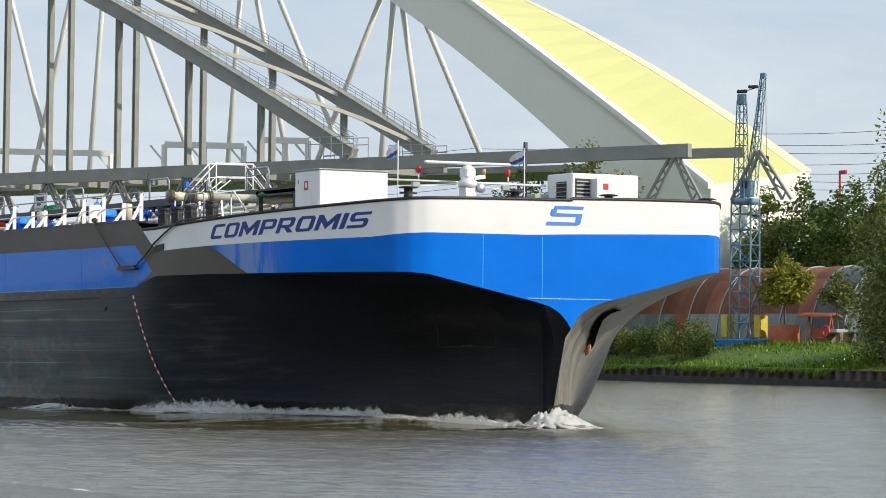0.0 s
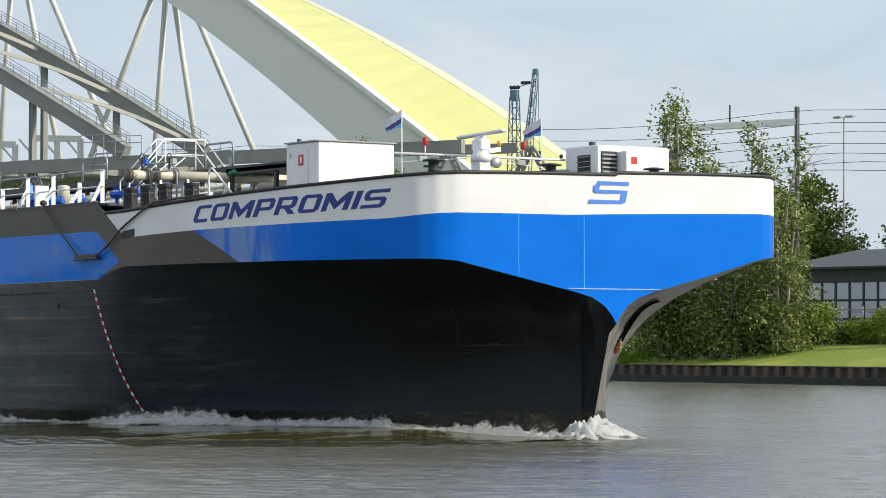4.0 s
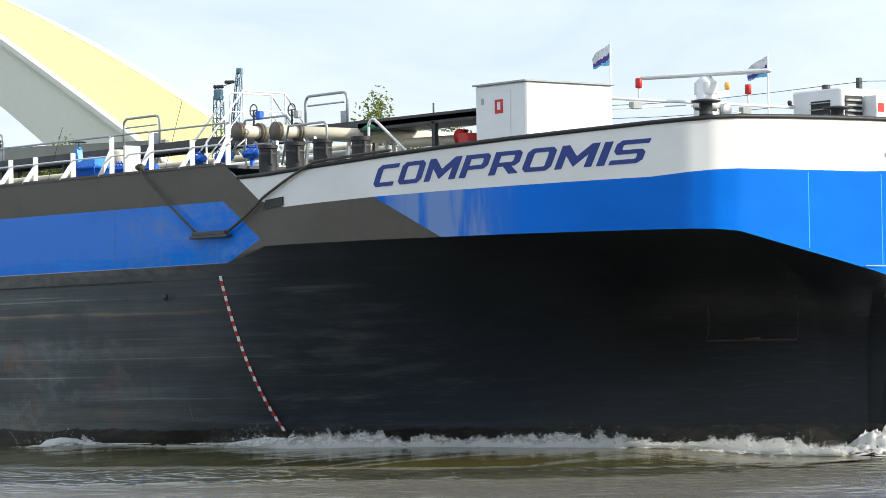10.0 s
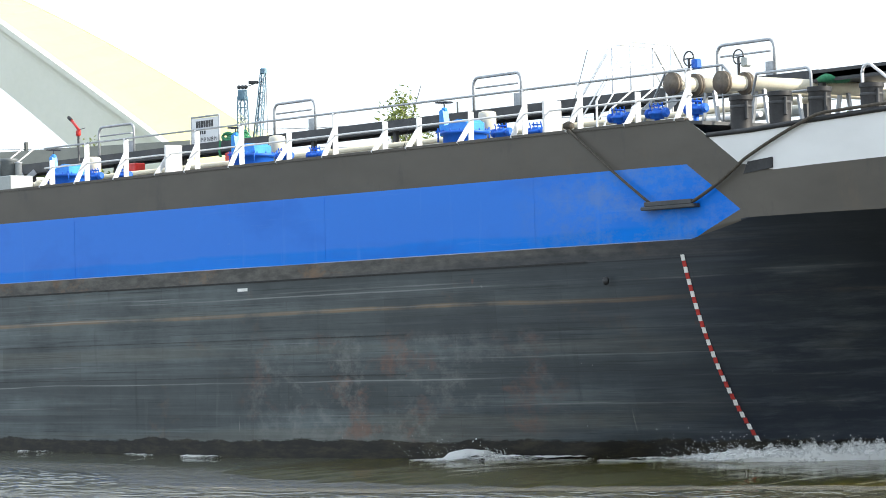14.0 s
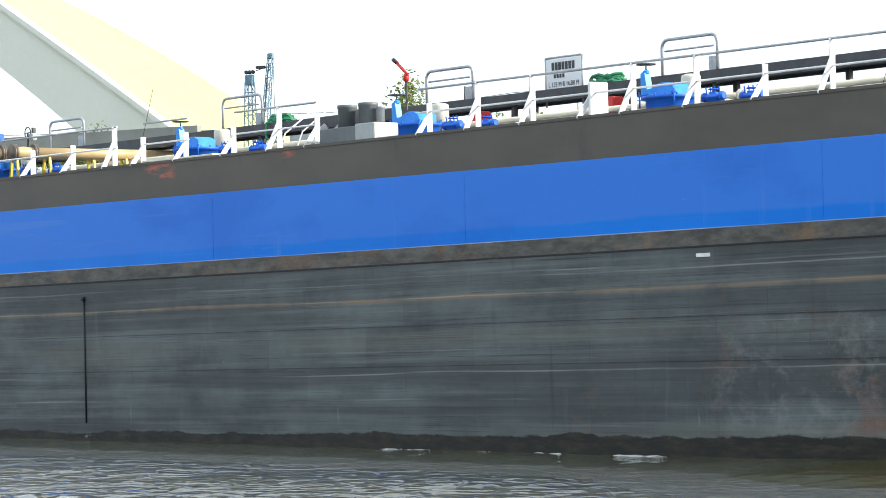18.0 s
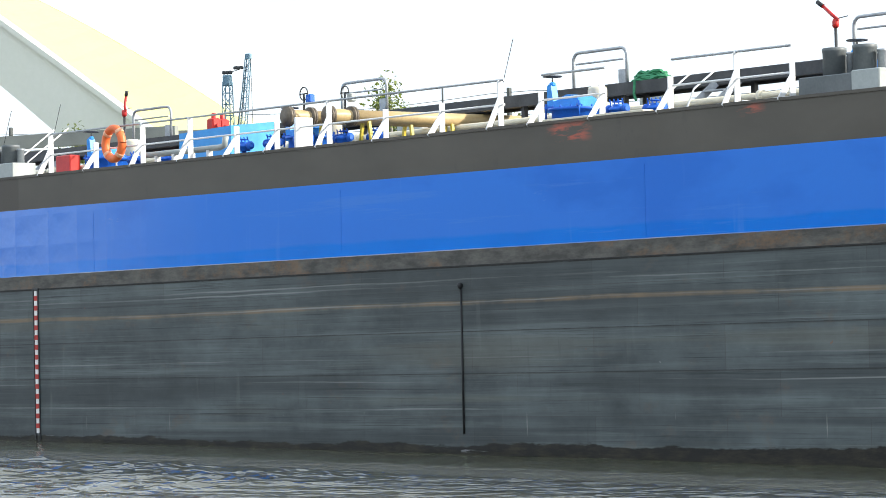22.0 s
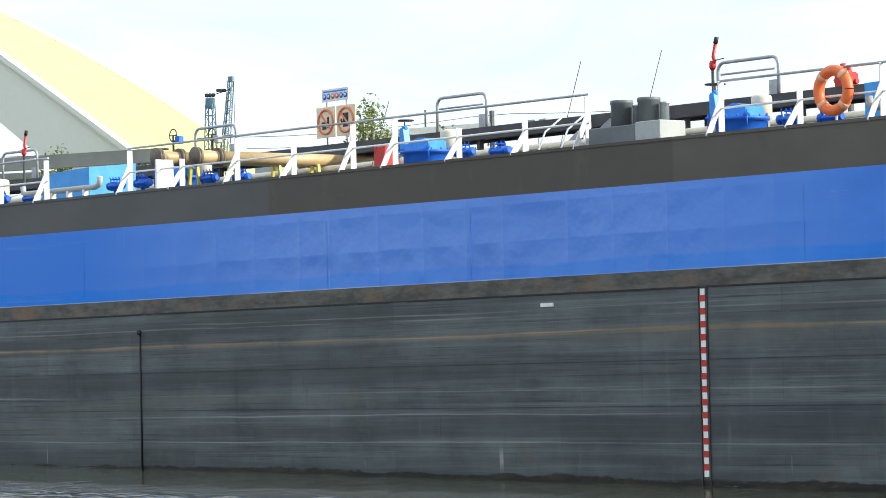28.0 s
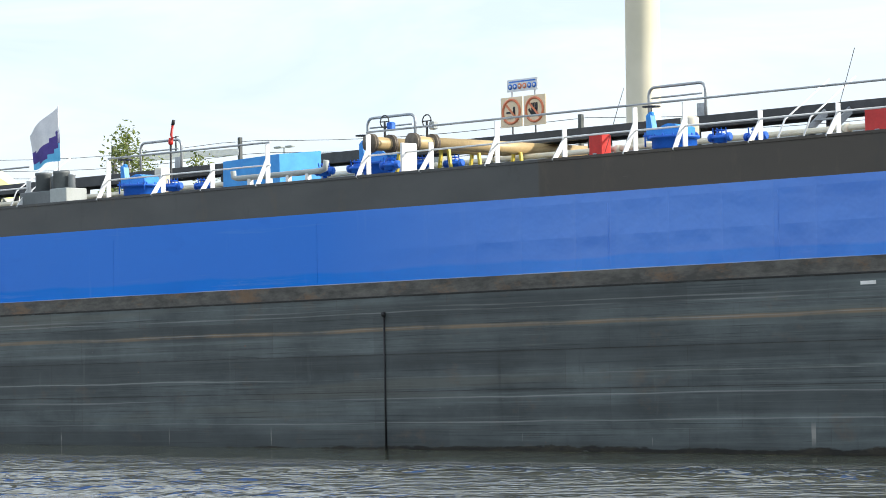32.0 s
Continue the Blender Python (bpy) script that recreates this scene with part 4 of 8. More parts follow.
def truss_bridge():
    br = thing("truss_bridge", "grey steel bowstring railway bridge with walkways on its arches", "bridge")
    for off in (0.0, REAR):
        rear = 0.45 if off else 0.0
        sh = Shape()
        beam(sh, (-0.6 if off == 0 else 26, off, chord_z(0)), (150, off, chord_z(150)), 0.5, 0.92)
        part("bottom_chord", sh, TRUSS_GREY, br)
        sh = Shape()
        ss = [27.2 + 3.5 * i for i in range(34)]
        ribbon(sh, [(a, off, (truss_rise(a) + rear)) for a in ss], 0.8, 1.05)
        part("top_chord", sh, TRUSS_GREY, br)
        sh = Shape()
        ribbon(sh, [(a, off, (truss_rise(a) + rear) + 0.58) for a in ss], 1.0, 0.08)
        part("walkway", sh, TRUSS_GREY, br)
        for i in range(0, 16):
            k = (35.55 if off == 0 else 35.35) + 6.81 * i
            sh = Shape()
            beam(sh, (k, off, chord_z(k)), (k, off, (truss_rise(k) + rear)), 0.22, 0.24)
            beam(sh, (k - 0.14, off, chord_z(k)), (k - 0.14, off, (truss_rise(k) + rear)), 0.36, 0.05)
            beam(sh, (k + 0.14, off, chord_z(k)), (k + 0.14, off, (truss_rise(k) + rear)), 0.36, 0.05)
            part("hanger", sh, TRUSS_GREY, br)
            sh = Shape()
            lattice_leg(sh, (k, off, chord_z(k) - 0.3), (k + 1.5, off, chord_z(k) - 2.7), 0.3)
            lattice_leg(sh, (k, off, chord_z(k) - 0.3), (k - 1.5, off, chord_z(k) - 2.7), 0.3)
            part("deck_brace", sh, TRUSS_GREY, br)
        sh = Shape()
        for side in (-0.45, 0.45):
            for h in (0.95, 1.4):
                for a, b in zip(ss, ss[1:]):
                    sh.tube(on_bridge(a, off + side, (truss_rise(a) + rear) + h), on_bridge(b, off + side, (truss_rise(b) + rear) + h), 0.028, 4, caps=False)
            for i in range(76):
                k = 28 + 1.5 * i
                sh.tube(on_bridge(k, off + side, (truss_rise(k) + rear) + 0.4), on_bridge(k, off + side, (truss_rise(k) + rear) + 1.42), 0.03, 4, caps=False)
        part("walkway_rail", sh, STEEL, br)
        sh = Shape()
        for side in (-0.9, 0.9):
            for h in (0.6, 1.1):
                sh.tube(on_bridge(26.5, off + side, 16 + h), on_bridge(30.5, off + side, 16 + h), 0.035, 5)
            for i in range(5):
                sh.tube(on_bridge(26.5 + i, off + side, 15.6), on_bridge(26.5 + i, off + side, 17.1), 0.035, 5)
        sh.span(tuple(on_bridge(30.5, off + 0.9, 15.8)), tuple(Vector(on_bridge(26.5, off - 0.9, 15.9))))
        part("landing", sh, STEEL, br)
    # slender bowed wind braces from the near arch down to the next panel point of the far one
    for i in range(0, 15):
        k = 42.4 + 6.81 * (i - 1)
        a, b = (k, 0, truss_rise(k) + 0.5), (k - 6.9, REAR, truss_rise(k - 6.9) + 0.65)
        sh = Shape()
        ribbon(sh, [tuple(u + (v - u) * q / 8 for u, v in zip(a, b))[:2] + (a[2] + (b[2] - a[2]) * q / 8 + 0.45 * math.sin(math.pi * q / 8),) for q in range(9)], 0.2, 0.28)
        part("wind_brace", sh, BRIDGE_SUNLIT, br, "slender pale brace")
    for i in range(20):
        k = 28 + 6.0 * i
        sh = Shape()
        beam(sh, (k, 0, chord_z(k) - 0.1), (k, REAR, chord_z(k) - 0.1), 0.35, 0.5)
        part("floor_beam", sh, TRUSS_GREY, br)
    # trestle at the end
    for off, top, feet in ((0.0, (0.6, 15.4), ((2.4, 12.2), (-1.2, 12.2))), (9.0, (-0.8, 16.0), ((0.9, 12.6), (-3.1, 12.6)))):
        for f in feet:
            sh = Shape()
            lattice_leg(sh, (top[0], off, top[1]), (f[0], off, f[1]), 0.34)
            part("support_leg", sh, TRUSS_GREY, br)
    sh = Shape()
    beam(sh, (118, 4.5, 6.5), (126, 4.5, 6.5), 12, 14)
    part("pier", sh, CONCRETE, br, "concrete pier")
    sh = Shape()
    beam(sh, (8.5, 9, 15.9), (0.4, 9, 15.9), 0.4, 0.7)
    part("end_girder", sh, TRUSS_GREY, br)
    return br


truss_bridge()


def strip_z(k):
    return 18.0 + 0.70 * (k - 16.6) - 0.0012 * (k - 16.6) ** 2


def soffit_z(k):
    return 18.0 + 0.80 * (k - 25.0) - 0.0052 * (k - 25.0) ** 2 if k > 25 else 18.0 + 0.80 * (k - 25.0)


def far_z(k):
    return 14.69 + 0.70 * (k - 7.75) - 0.0047 * (k - 7.75) ** 2 if k < 40 else 32.41 + 0.397 * (k - 40)


def arch_bridge():
    br = thing("arch_bridge", "large white steel arch railway bridge with slanting hangers", "bridge")
    sh = Shape()
    ks = [10 + 2.0 * i for i in range(43)]
    rings = []
    for k in ks:
        near = max(k, 12.0)
        zt, zs, zf = strip_z(near), soffit_z(near), far_z(k)
        rings.append([on_bridge(near, 25, zs), on_bridge(near, 25, zt - 0.45), on_bridge(near, 24.6, zt - 0.45), on_bridge(near, 24.6, zt), on_bridge(near, 25.5, zt + 0.1), on_bridge(near, 25.5, zt - 0.05), on_bridge(k, 37, zf), on_bridge(k, 37, soffit_z(k) + 1.0)])
    n = len(rings[0])
    vs = [p for r in rings for p in r]
    def skin(sides):
        return [(i * n + j, i * n + (j + 1) % n, (i + 1) * n + (j + 1) % n, (i + 1) * n + j) for i in range(len(rings) - 1) for j in sides]

    part("arch", sh.add(vs, skin((0, 6, 7)) + [tuple(range(n))]), ARCH_WHITE, br)
    part("edge_strip", Shape().add(vs, skin((1, 2, 3, 4))), ARCH_WHITE, br, "white raised edge of the arch")
    part("top_plate", Shape().add(vs, skin((5,))), ARCH_YELLOW, br, "pale yellow top plate of the arch")
    # raised white flange along the far edge
    sh = Shape()
    for k in range(10, 94, 2):
        q = []
        for kk in (k, k + 2):
            zt, zf = strip_z(max(kk, 12.0)) - 0.05, far_z(kk)
            for off in (35.9, 37.25):
                for up in (-0.1, 0.03):
                    q.append(on_bridge(kk + (max(kk, 12.0) - kk) * (37 - off) / 11.5, off, zt + (zf - zt) * (off - 25.5) / 11.5 + up))
        sh.add(q, [(1, 3, 7, 5), (0, 1, 5, 4), (2, 6, 7, 3), (0, 2, 3, 1), (4, 5, 7, 6)])
    part("edge_strip", sh, ARCH_IVORY, br, "ivory raised edge of the arch")
    sh = Shape()
    beam(sh, (13, 31, 5.0), (19, 31, 5.0), 11, 6.5)
    part("abutment", sh, CONCRETE, br, "concrete abutment")
    for a, za, b, zb in ((92.9, 33.8, 86.9, 16.3), (85.7, 33.3, 90.0, 16.8), (81.9, 32.1, 83.1, 17.4), (78.0, 32.4, 70.8, 17.4), (66.1, 32.3, 67.2, 17.4), (64.2, 32.2, 60.4, 17.4),
                         (61.7, 32.1, 54.1, 17.4), (51.2, 31.1, 57.7, 17.4), (49.7, 30.1, 50.7, 17.4), (48.4, 29.6, 46.1, 17.4), (45.77, 28.5, 40.1, 17.4), (95.9, 34.8, 102.1, 16.3), (101.1, 35.8, 99.0, 16.3)):
        up = (soffit_z(min(a, 90)) + 2.0 - za) / (za - zb)
        sh = Shape()
        sh.tube(on_bridge(a + (a - b) * up, 36.4, za + (za - zb) * up), on_bridge(b, 36.4, zb), 0.25, 8)
        part("hanger", sh, HANGER, br)
    sh = Shape()
    beam(sh, (22, 31, 16.2), (150, 31, 15.4), 11, 0.5)
    part("bridge_deck", sh, TRUSS_GREY, br)
    return br


arch_bridge()


# ---- parts of the ship
NAME_BLUE = surface("lettering_blue", (0.012, 0.035, 0.20), (0.02, 0.05, 0.26), 2, 0.4, bump=0.0)
SIGN_BLUE = surface("emblem_blue", (0.03, 0.17, 0.62), (0.05, 0.21, 0.70), 2, 0.4, bump=0.0)
MARK_WHITE = surface("mark_white", (0.74, 0.72, 0.68), (0.86, 0.85, 0.82), 12, 0.6, bump=0.1)
MARK_RED = surface("mark_red", (0.38, 0.02, 0.015), (0.50, 0.04, 0.03), 12, 0.6, bump=0.1)
ROPE = surface("rope", (0.05, 0.042, 0.032), (0.11, 0.095, 0.075), 20, 0.9, bump=0.6, fine=120)
GREEN_NET = surface("green_net", (0.02, 0.16, 0.07), (0.05, 0.27, 0.13), 12, 0.8, bump=0.5)
YELLOW = surface("yellow_paint", (0.55, 0.42, 0.04), (0.70, 0.56, 0.08), 6, 0.5)
AMBER = surface("amber_glass", (0.75, 0.35, 0.05), (0.85, 0.45, 0.08), 6, 0.2)
SIGN_PANEL = surface("sign_panel", (0.82, 0.64, 0.40), (0.88, 0.72, 0.50), 6, 0.4, bump=0.02)
SEAM = surface("seam", (0.012, 0.012, 0.013), (0.03, 0.028, 0.026), 8, 0.7)


def plan_at(x):
    """The near side of the hull at x: y, height of the knuckle and of the rail, y of the waterline below."""
    for a, b in zip(STATIONS, STATIONS[1:]):
        if a[0] <= x <= b[0]:
            t = (x - a[0]) / max(b[0] - a[0], 1e-6)
            return [a[i] + (b[i] - a[i]) * t for i in (1, 2, 3, 5)]
    return [STATIONS[-1][i] for i in (1, 2, 3, 5)]


def skin_y(x, z):
    y, zk, zt, yb = plan_at(x)
    if z >= zk:
        return y
    t = max(0.0, (z + 0.7) / (zk + 0.7))
    return yb + (y - yb) * flare(x, t)


def lay_text(body, size, width, put, mat, name, parent, label, shear=0.0, bold=0.0, depth=0.012):
    """Letters from the built-in font, scaled to a width and laid on a surface by put(u, v, out)."""
    cu = bpy.data.curves.new(name, "FONT")
    cu.body, cu.size, cu.shear, cu.bevel_depth, cu.extrude = body, size, shear, bold, depth / 2
    cu.bevel_resolution = 0
    cu.resolution_u = 4
    tmp = bpy.data.objects.new(name, cu)
    scene.collection.objects.link(tmp)
    bpy.context.view_layer.update()
    me = bpy.data.meshes.new_from_object(tmp.evaluated_get(bpy.context.evaluated_depsgraph_get()))
    bpy.data.objects.remove(tmp)
    xs = [v.co.x for v in me.vertices]
    ys = [v.co.y for v in me.vertices]
    x0, x1, y0, y1 = min(xs), max(xs), min(ys), max(ys)
    bm = bmesh.new()
    bm.from_mesh(me)
    for k in range(1, 14):
        bmesh.ops.bisect_plane(bm, geom=bm.verts[:] + bm.edges[:] + bm.faces[:], plane_co=(x0 + (x1 - x0) * k / 14, 0, 0), plane_no=(1, 0, 0))
    for v in bm.verts:
        v.co = put((v.co.x - x0) / (x1 - x0), (v.co.y - y0) / (y1 - y0), 0.3 * v.co.z + depth / 2)
    bmesh.ops.recalc_face_normals(bm, faces=bm.faces)
    bm.to_mesh(me)
    bm.free()
    me.materials.clear()
    me.materials.append(mat)
    return part(name, me, None, parent, label)


def name_place(u, v, out):
    x = 49.55 + 5.06 * u
    y = plan_at(x)[0]
    return Vector((x, y - out - 0.004, 4.72 + 0.25 * u + v * (0.40 + 0.03 * u)))


# the name: broad slanting letters with cut corners, each a run of pieces between an outer and an inner line
def ring_of(w):
    return [((0.16, 1), (0.31, 0.81)), ((w - 0.16, 1), (w - 0.31, 0.81)), ((w, 0.84), (w - 0.27, 0.77)), ((w, 0.16), (w - 0.27, 0.23)),
            ((w - 0.16, 0), (w - 0.31, 0.19)), ((0.16, 0), (0.31, 0.19)), ((0, 0.16), (0.27, 0.23)), ((0, 0.84), (0.27, 0.77)), ((0.16, 1), (0.31, 0.81))]


def bowl_of(w):
    return [((0.27, 1), (0.27, 0.81)), ((w - 0.14, 1), (w - 0.30, 0.81)), ((w, 0.87), (w - 0.26, 0.76)), ((w, 0.48), (w - 0.26, 0.58)), ((w - 0.14, 0.34), (w - 0.30, 0.52)), ((0.27, 0.34), (0.27, 0.52))]


def stem_at(x, w=0.27):
    return [((x, 0), (x + w, 0)), ((x, 1), (x + w, 1))]


GLYPHS = {
    "C": (1.0, [[((1.0, 1), (1.0, 0.81)), ((0.16, 1), (0.31, 0.81)), ((0, 0.84), (0.27, 0.77)), ((0, 0.16), (0.27, 0.23)), ((0.16, 0), (0.31, 0.19)), ((0.96, 0), (0.96, 0.19))]]),
    "O": (1.1, [ring_of(1.1)]),
    "M": (1.38, [stem_at(0), stem_at(1.11), [((0.27, 1), (0.27, 0.56)), ((0.69, 0.50), (0.69, 0.06)), ((1.11, 1), (1.11, 0.56))]]),
    "P": (1.06, [stem_at(0), bowl_of(1.06)]),
    "R": (1.14, [stem_at(0), bowl_of(1.10), [((0.50, 0.34), (0.84, 0.34)), ((0.84, 0), (1.20, 0))]]),
    "I": (0.29, [stem_at(0, 0.29)]),
    "S": (1.14, [[((1.16, 1), (1.16, 0.81)), ((0.16, 1), (0.30, 0.81)), ((0, 0.86), (0.26, 0.77)), ((0, 0.55), (0.26, 0.63)), ((0.14, 0.41), (0.30, 0.59)), ((0.84, 0.41), (0.84, 0.59))],
                 [((0.84, 0.59), (0.84, 0.41)), ((1.0, 0.59), (0.85, 0.41)), ((1.14, 0.45), (0.88, 0.37)), ((1.14, 0.14), (0.88, 0.23)), ((0.98, 0), (0.84, 0.19)), ((-0.02, 0), (-0.02, 0.19))]]),
}
LEAN, GAP = 0.36, 0.17
full = sum(GLYPHS[c][0] + GAP for c in "COMPROMIS") - GAP + LEAN
at_x = 0.0
name_part = None
for c in "COMPROMIS":
    s = Shape()
    for run in GLYPHS[c][1]:
        for (a0, b0), (a1, b1) in zip(run, run[1:]):
            quad = [(at_x + px + LEAN * pz, pz) for px, pz in (a0, a1, b1, b0)]
            vs = [name_place(px / full, pz, out) for out in (0.0, 0.007) for px, pz in quad]
            s.add(vs, [(4, 5, 6, 7), (0, 1, 5, 4), (1, 2, 6, 5), (2, 3, 7, 6), (3, 0, 4, 7)])
    if name_part is None:
        name_part = part("ship_name", s, NAME_BLUE, ship, "dark blue slanting letters COMPROMIS")
    else:
        part("letter", s, NAME_BLUE, name_part)
    at_x += GLYPHS[c][0] + GAP

# blocky emblem on the front
s = Shape()
for pts in (((0.12, 1.0), (0.93, 1.0), (0.93, 0.83), (0.12, 0.83)), ((0.055, 0.83), (0.055, 0.55), (0.12, 0.46), (0.20, 0.46), (0.20, 0.83)), ((0.20, 0.62), (0.20, 0.46), (0.94, 0.46), (0.94, 0.62)),
            ((0.78, 0.46), (0.94, 0.46), (0.94, 0.1), (0.86, 0.0), (0.78, 0.0)), ((0.0, 0.17), (0.0, 0.0), (0.78, 0.0), (0.78, 0.17))):
    s.prism([(7.62 + 1.16 * a + 0.14 * b, 5.13 + 0.54 * b) for a, b in pts], 55.784, 55.796, "x")
s.v = [(55.783 if x < 55.79 else 55.787, y, z) for x, y, z in s.v]
part("emblem", s, SIGN_BLUE, ship, "blue angular emblem")

# draught marks: bands a decimetre high
band = {}
for key, m, w in (("w", MARK_WHITE, 0.10), ("r", MARK_RED, 0.13), ("bow_w", MARK_WHITE, 0.085), ("bow_r", MARK_RED, 0.085)):
    band[key] = Shape().span((-w / 2, -0.012, -0.05), (w / 2, 0.0, 0.05)).mesh("mark_band", m)
for k in range(29):
    ob = part("mark_band", band["w" if k % 2 == 0 else "r"], None, ship, at=pose(0, -0.004, 3.09 - 0.1 * k))
for k in range(31):
    z = 3.16 - 0.1 * k
    x = 44.88 + 0.10 * (1 - z / 3.2) + 0.42 * (1 - z / 3.2) ** 2
    y, y2 = skin_y(x, z), skin_y(x, z - 0.1)
    tilt = math.degrees(math.atan2(y2 - y, 0.1))
    part("mark_band", band["bow_w" if k % 2 == 0 else "bow_r"], None, ship, at=pose(x, y - 0.006, z, tilt, 0, 0))
s = Shape()
s.span((-0.10, -0.02, 0.1), (-0.085, 0, 3.2)).span((0.085, -0.02, 0.1), (0.10, 0, 3.2)).span((-0.13, -0.02, 3.17), (0.13, 0, 3.2))
part("mark_frame", s, DARK, ship)
for x, z in ((32.39, 3.03), (-3.66, 3.0), (-30.5, 3.0)):
    part("draught_plate", Shape().span((x - 0.16, -0.015, z - 0.03), (x + 0.16, 0, z + 0.03)), MARK_WHITE, ship, "small white plate")
for x, z0, z1 in ((13.79, 0.3, 2.84), (-15.56, 0.15, 2.83)):
    s = Shape()
    s.tube((x, -0.012, z0), (x, -0.012, z1), 0.02, 8)
    s.lathe((x, -0.03, z1), ((0.025, -0.05), (0.05, -0.02), (0.05, 0.03), (0.02, 0.05)), 10)
    part("overflow_pipe", s, BLACK, ship, "thin black overflow pipe down the side")
part("side_port", Shape().lathe((43.03, -0.01, 2.84), ((0.05, -0.02), (0.07, 0.0), (0.07, 0.03)), 12, "y"), BLACK, ship)

# seams and doubling strakes of the plating
s = Shape()
s.span((-77, -0.012, 3.165), (42.5, 0, 3.185))
part("strake_edge", s, SEAM, ship)
for z, y in ((2.05, 0.005), (1.33, 0.005)):
    part("plate_seam", Shape().span((-77, -y, z), (37.5, 0, z + 0.007)), SEAM, ship)
for x in (-46, -34.2, -24.0, -17.5, -9.6, -5.6, 2.2, 10.4, 18.5, 26.3, 35.1, 41.2):
    part("plate_seam", Shape().span((x, -0.005, 3.47), (x + 0.02, 0, 4.66)), HULL_BLUE, ship)
for x, y, z in ((55.715, 5.62, 3.4), (55.757, 7.5, 3.05)):
    part("plate_seam", Shape().span((x - 0.02, y, z), (x + 0.003, y + 0.014, 4.80)), LIGHT_BLUE, ship)
part("weld_line", Shape().span((55.74, 7.02, 3.075), (55.787, 9.80, 3.097)), surface("scraped_blue", (0.12, 0.34, 0.72), (0.42, 0.58, 0.80), 5, 0.5), ship, "pale scraped weld line")

# rounded black cap along the bulwark
top = [(st[0], st[1], st[3]) for st in STATIONS if st[0] > 45.5]
top = top + [sheer(x, BEAM - y, z) for x, y, z in reversed(top)]
part("bulwark_cap", Shape().path(top, 0.045, 6), BLACK, ship, "black capping rail")
part("deck_edge", Shape().bar((-78, 0.03, deck_z(-78)), (45.1, 0.03, deck_z(45.1)), 0.1, 0.05), HULL_GREY, ship)
inner = [(st[0] - 0.10, st[1] + 0.10, st[3]) for st in STATIONS if st[0] > 45.5]
inner = inner + [sheer(x, BEAM - y, z) for x, y, z in reversed(inner)]
s = Shape()
for a, b in zip(inner, inner[1:]):
    s.add([(a[0], a[1], 4.76), (b[0], b[1], 4.76), b, a], [(0, 1, 2, 3)])
part("bulwark_inside", s, WHITE, ship)

# notch, fender plank and its ropes
part("hawse_notch", Shape().prism([(46.45, 4.44), (47.1, 4.5), (47.1, 4.67), (46.55, 4.63)], -0.012, 0.05), BLACK, ship)
s = Shape()
s.span((44.12, -0.16, 3.96), (45.42, -0.01, 4.02), 0.01).span((44.2, -0.15, 4.02), (45.34, -0.09, 4.10), 0.01)
part("fender_plank", s, DARK, ship, "scuffed dark fender plank hung on ropes")


def sag(a, b, d, n=12):
    a, b = Vector(a), Vector(b)
    return [a.lerp(b, i / n) - Vector((0, 0, 4 * d * (i / n) * (1 - i / n))) for i in range(n + 1)]


part("rope", Shape().path(sag((42.2, -0.06, 5.47), (44.3, -0.1, 4.08), 0.03), 0.023, 6), ROPE, ship)
part("rope", Shape().path(sag((45.3, -0.1, 4.04), (46.5, -0.06, 4.66), 0.04) + sag((46.5, -0.06, 4.66), (48.1, 0.0, 5.27), -0.03)[1:] + sag((48.1, 0.02, 5.29), (50.0, 0.4, 5.40), 0.0)[1:], 0.027, 6), ROPE, ship)
part("rope_knot", Shape().lathe((42.2, -0.02, 5.5), ((0.03, -0.06), (0.1, -0.02), (0.1, 0.05), (0.03, 0.09)), 8), ROPE, ship)

# railing on the near side
POSTS = [44.87, 43.62, 42.14, 40.66, 39.16, 37.66, 36.64, 35.1, 33.61, 32.02, 30.48, 29.41, 27.88, 26.38, 25.0, 21.6, 20.38, 18.85, 17.2, 15.66, 14.6, 13.0, 11.4, 9.72, 8.1,
         6.8, 5.25, 3.6, 1.9, 0.2, -2.9, -4.47, -6.2, -7.95, -9.15, -10.92, -12.68, -14.48, -16.26, -19.28, -21.03, -22.65, -24.5, -27.35, -29.0, -30.6, -32.3, -34.0, -35.7]
TALL = {44.87, 42.14, 40.66, 35.1, 32.02, 30.48, 27.88, 26.38, 20.38, 14.6, 9.72, 5.25, 3.6, 0.2, -2.9, -7.95, -9.15, -12.68, -16.26, -19.28, -24.5, -30.6}
post_mesh = {}
for tall in (True, False):
    h = 0.87 if tall else 0.60
    sh = Shape()
    sh.span((-0.011, -0.06, 0), (0.011, 0.06, h), 0.004)
    sh.bar((0, -0.02, h * 0.62), (0, -0.30, 0.0), 0.02, 0.10)
    post_mesh[tall] = sh.mesh("rail_post", RAIL_WHITE)
for x in POSTS:
    part("rail_post", post_mesh[x in TALL], None, ship, at=pose(x, 0.30, deck_z(x) - 0.03))
for a, b in ((-35.7, -27.3), (-24.5, -19.2), (-16.3, -2.85), (0.15, 14.7), (15.7, 17.3), (18.9, 21.6), (24.7, 44.95)):
    s = Shape()
    lift = 0.84 if a > 0 else 0.88
    s.tube((a, 0.30, deck_z(a) + lift), (b, 0.30, deck_z(b) + lift), 0.022, 6)
    part("top_rail", s, STEEL, ship)
    s = Shape()
    s.tube((a, 0.30, deck_z(a) + 0.42), (b, 0.30, deck_z(b) + 0.42), 0.02, 6)
    part("mid_rail", s, RAIL_WHITE, ship)
far_post = Shape().span((-0.011, -0.06, 0), (0.011, 0.06, 0.8)).mesh("rail_post", RAIL_WHITE)
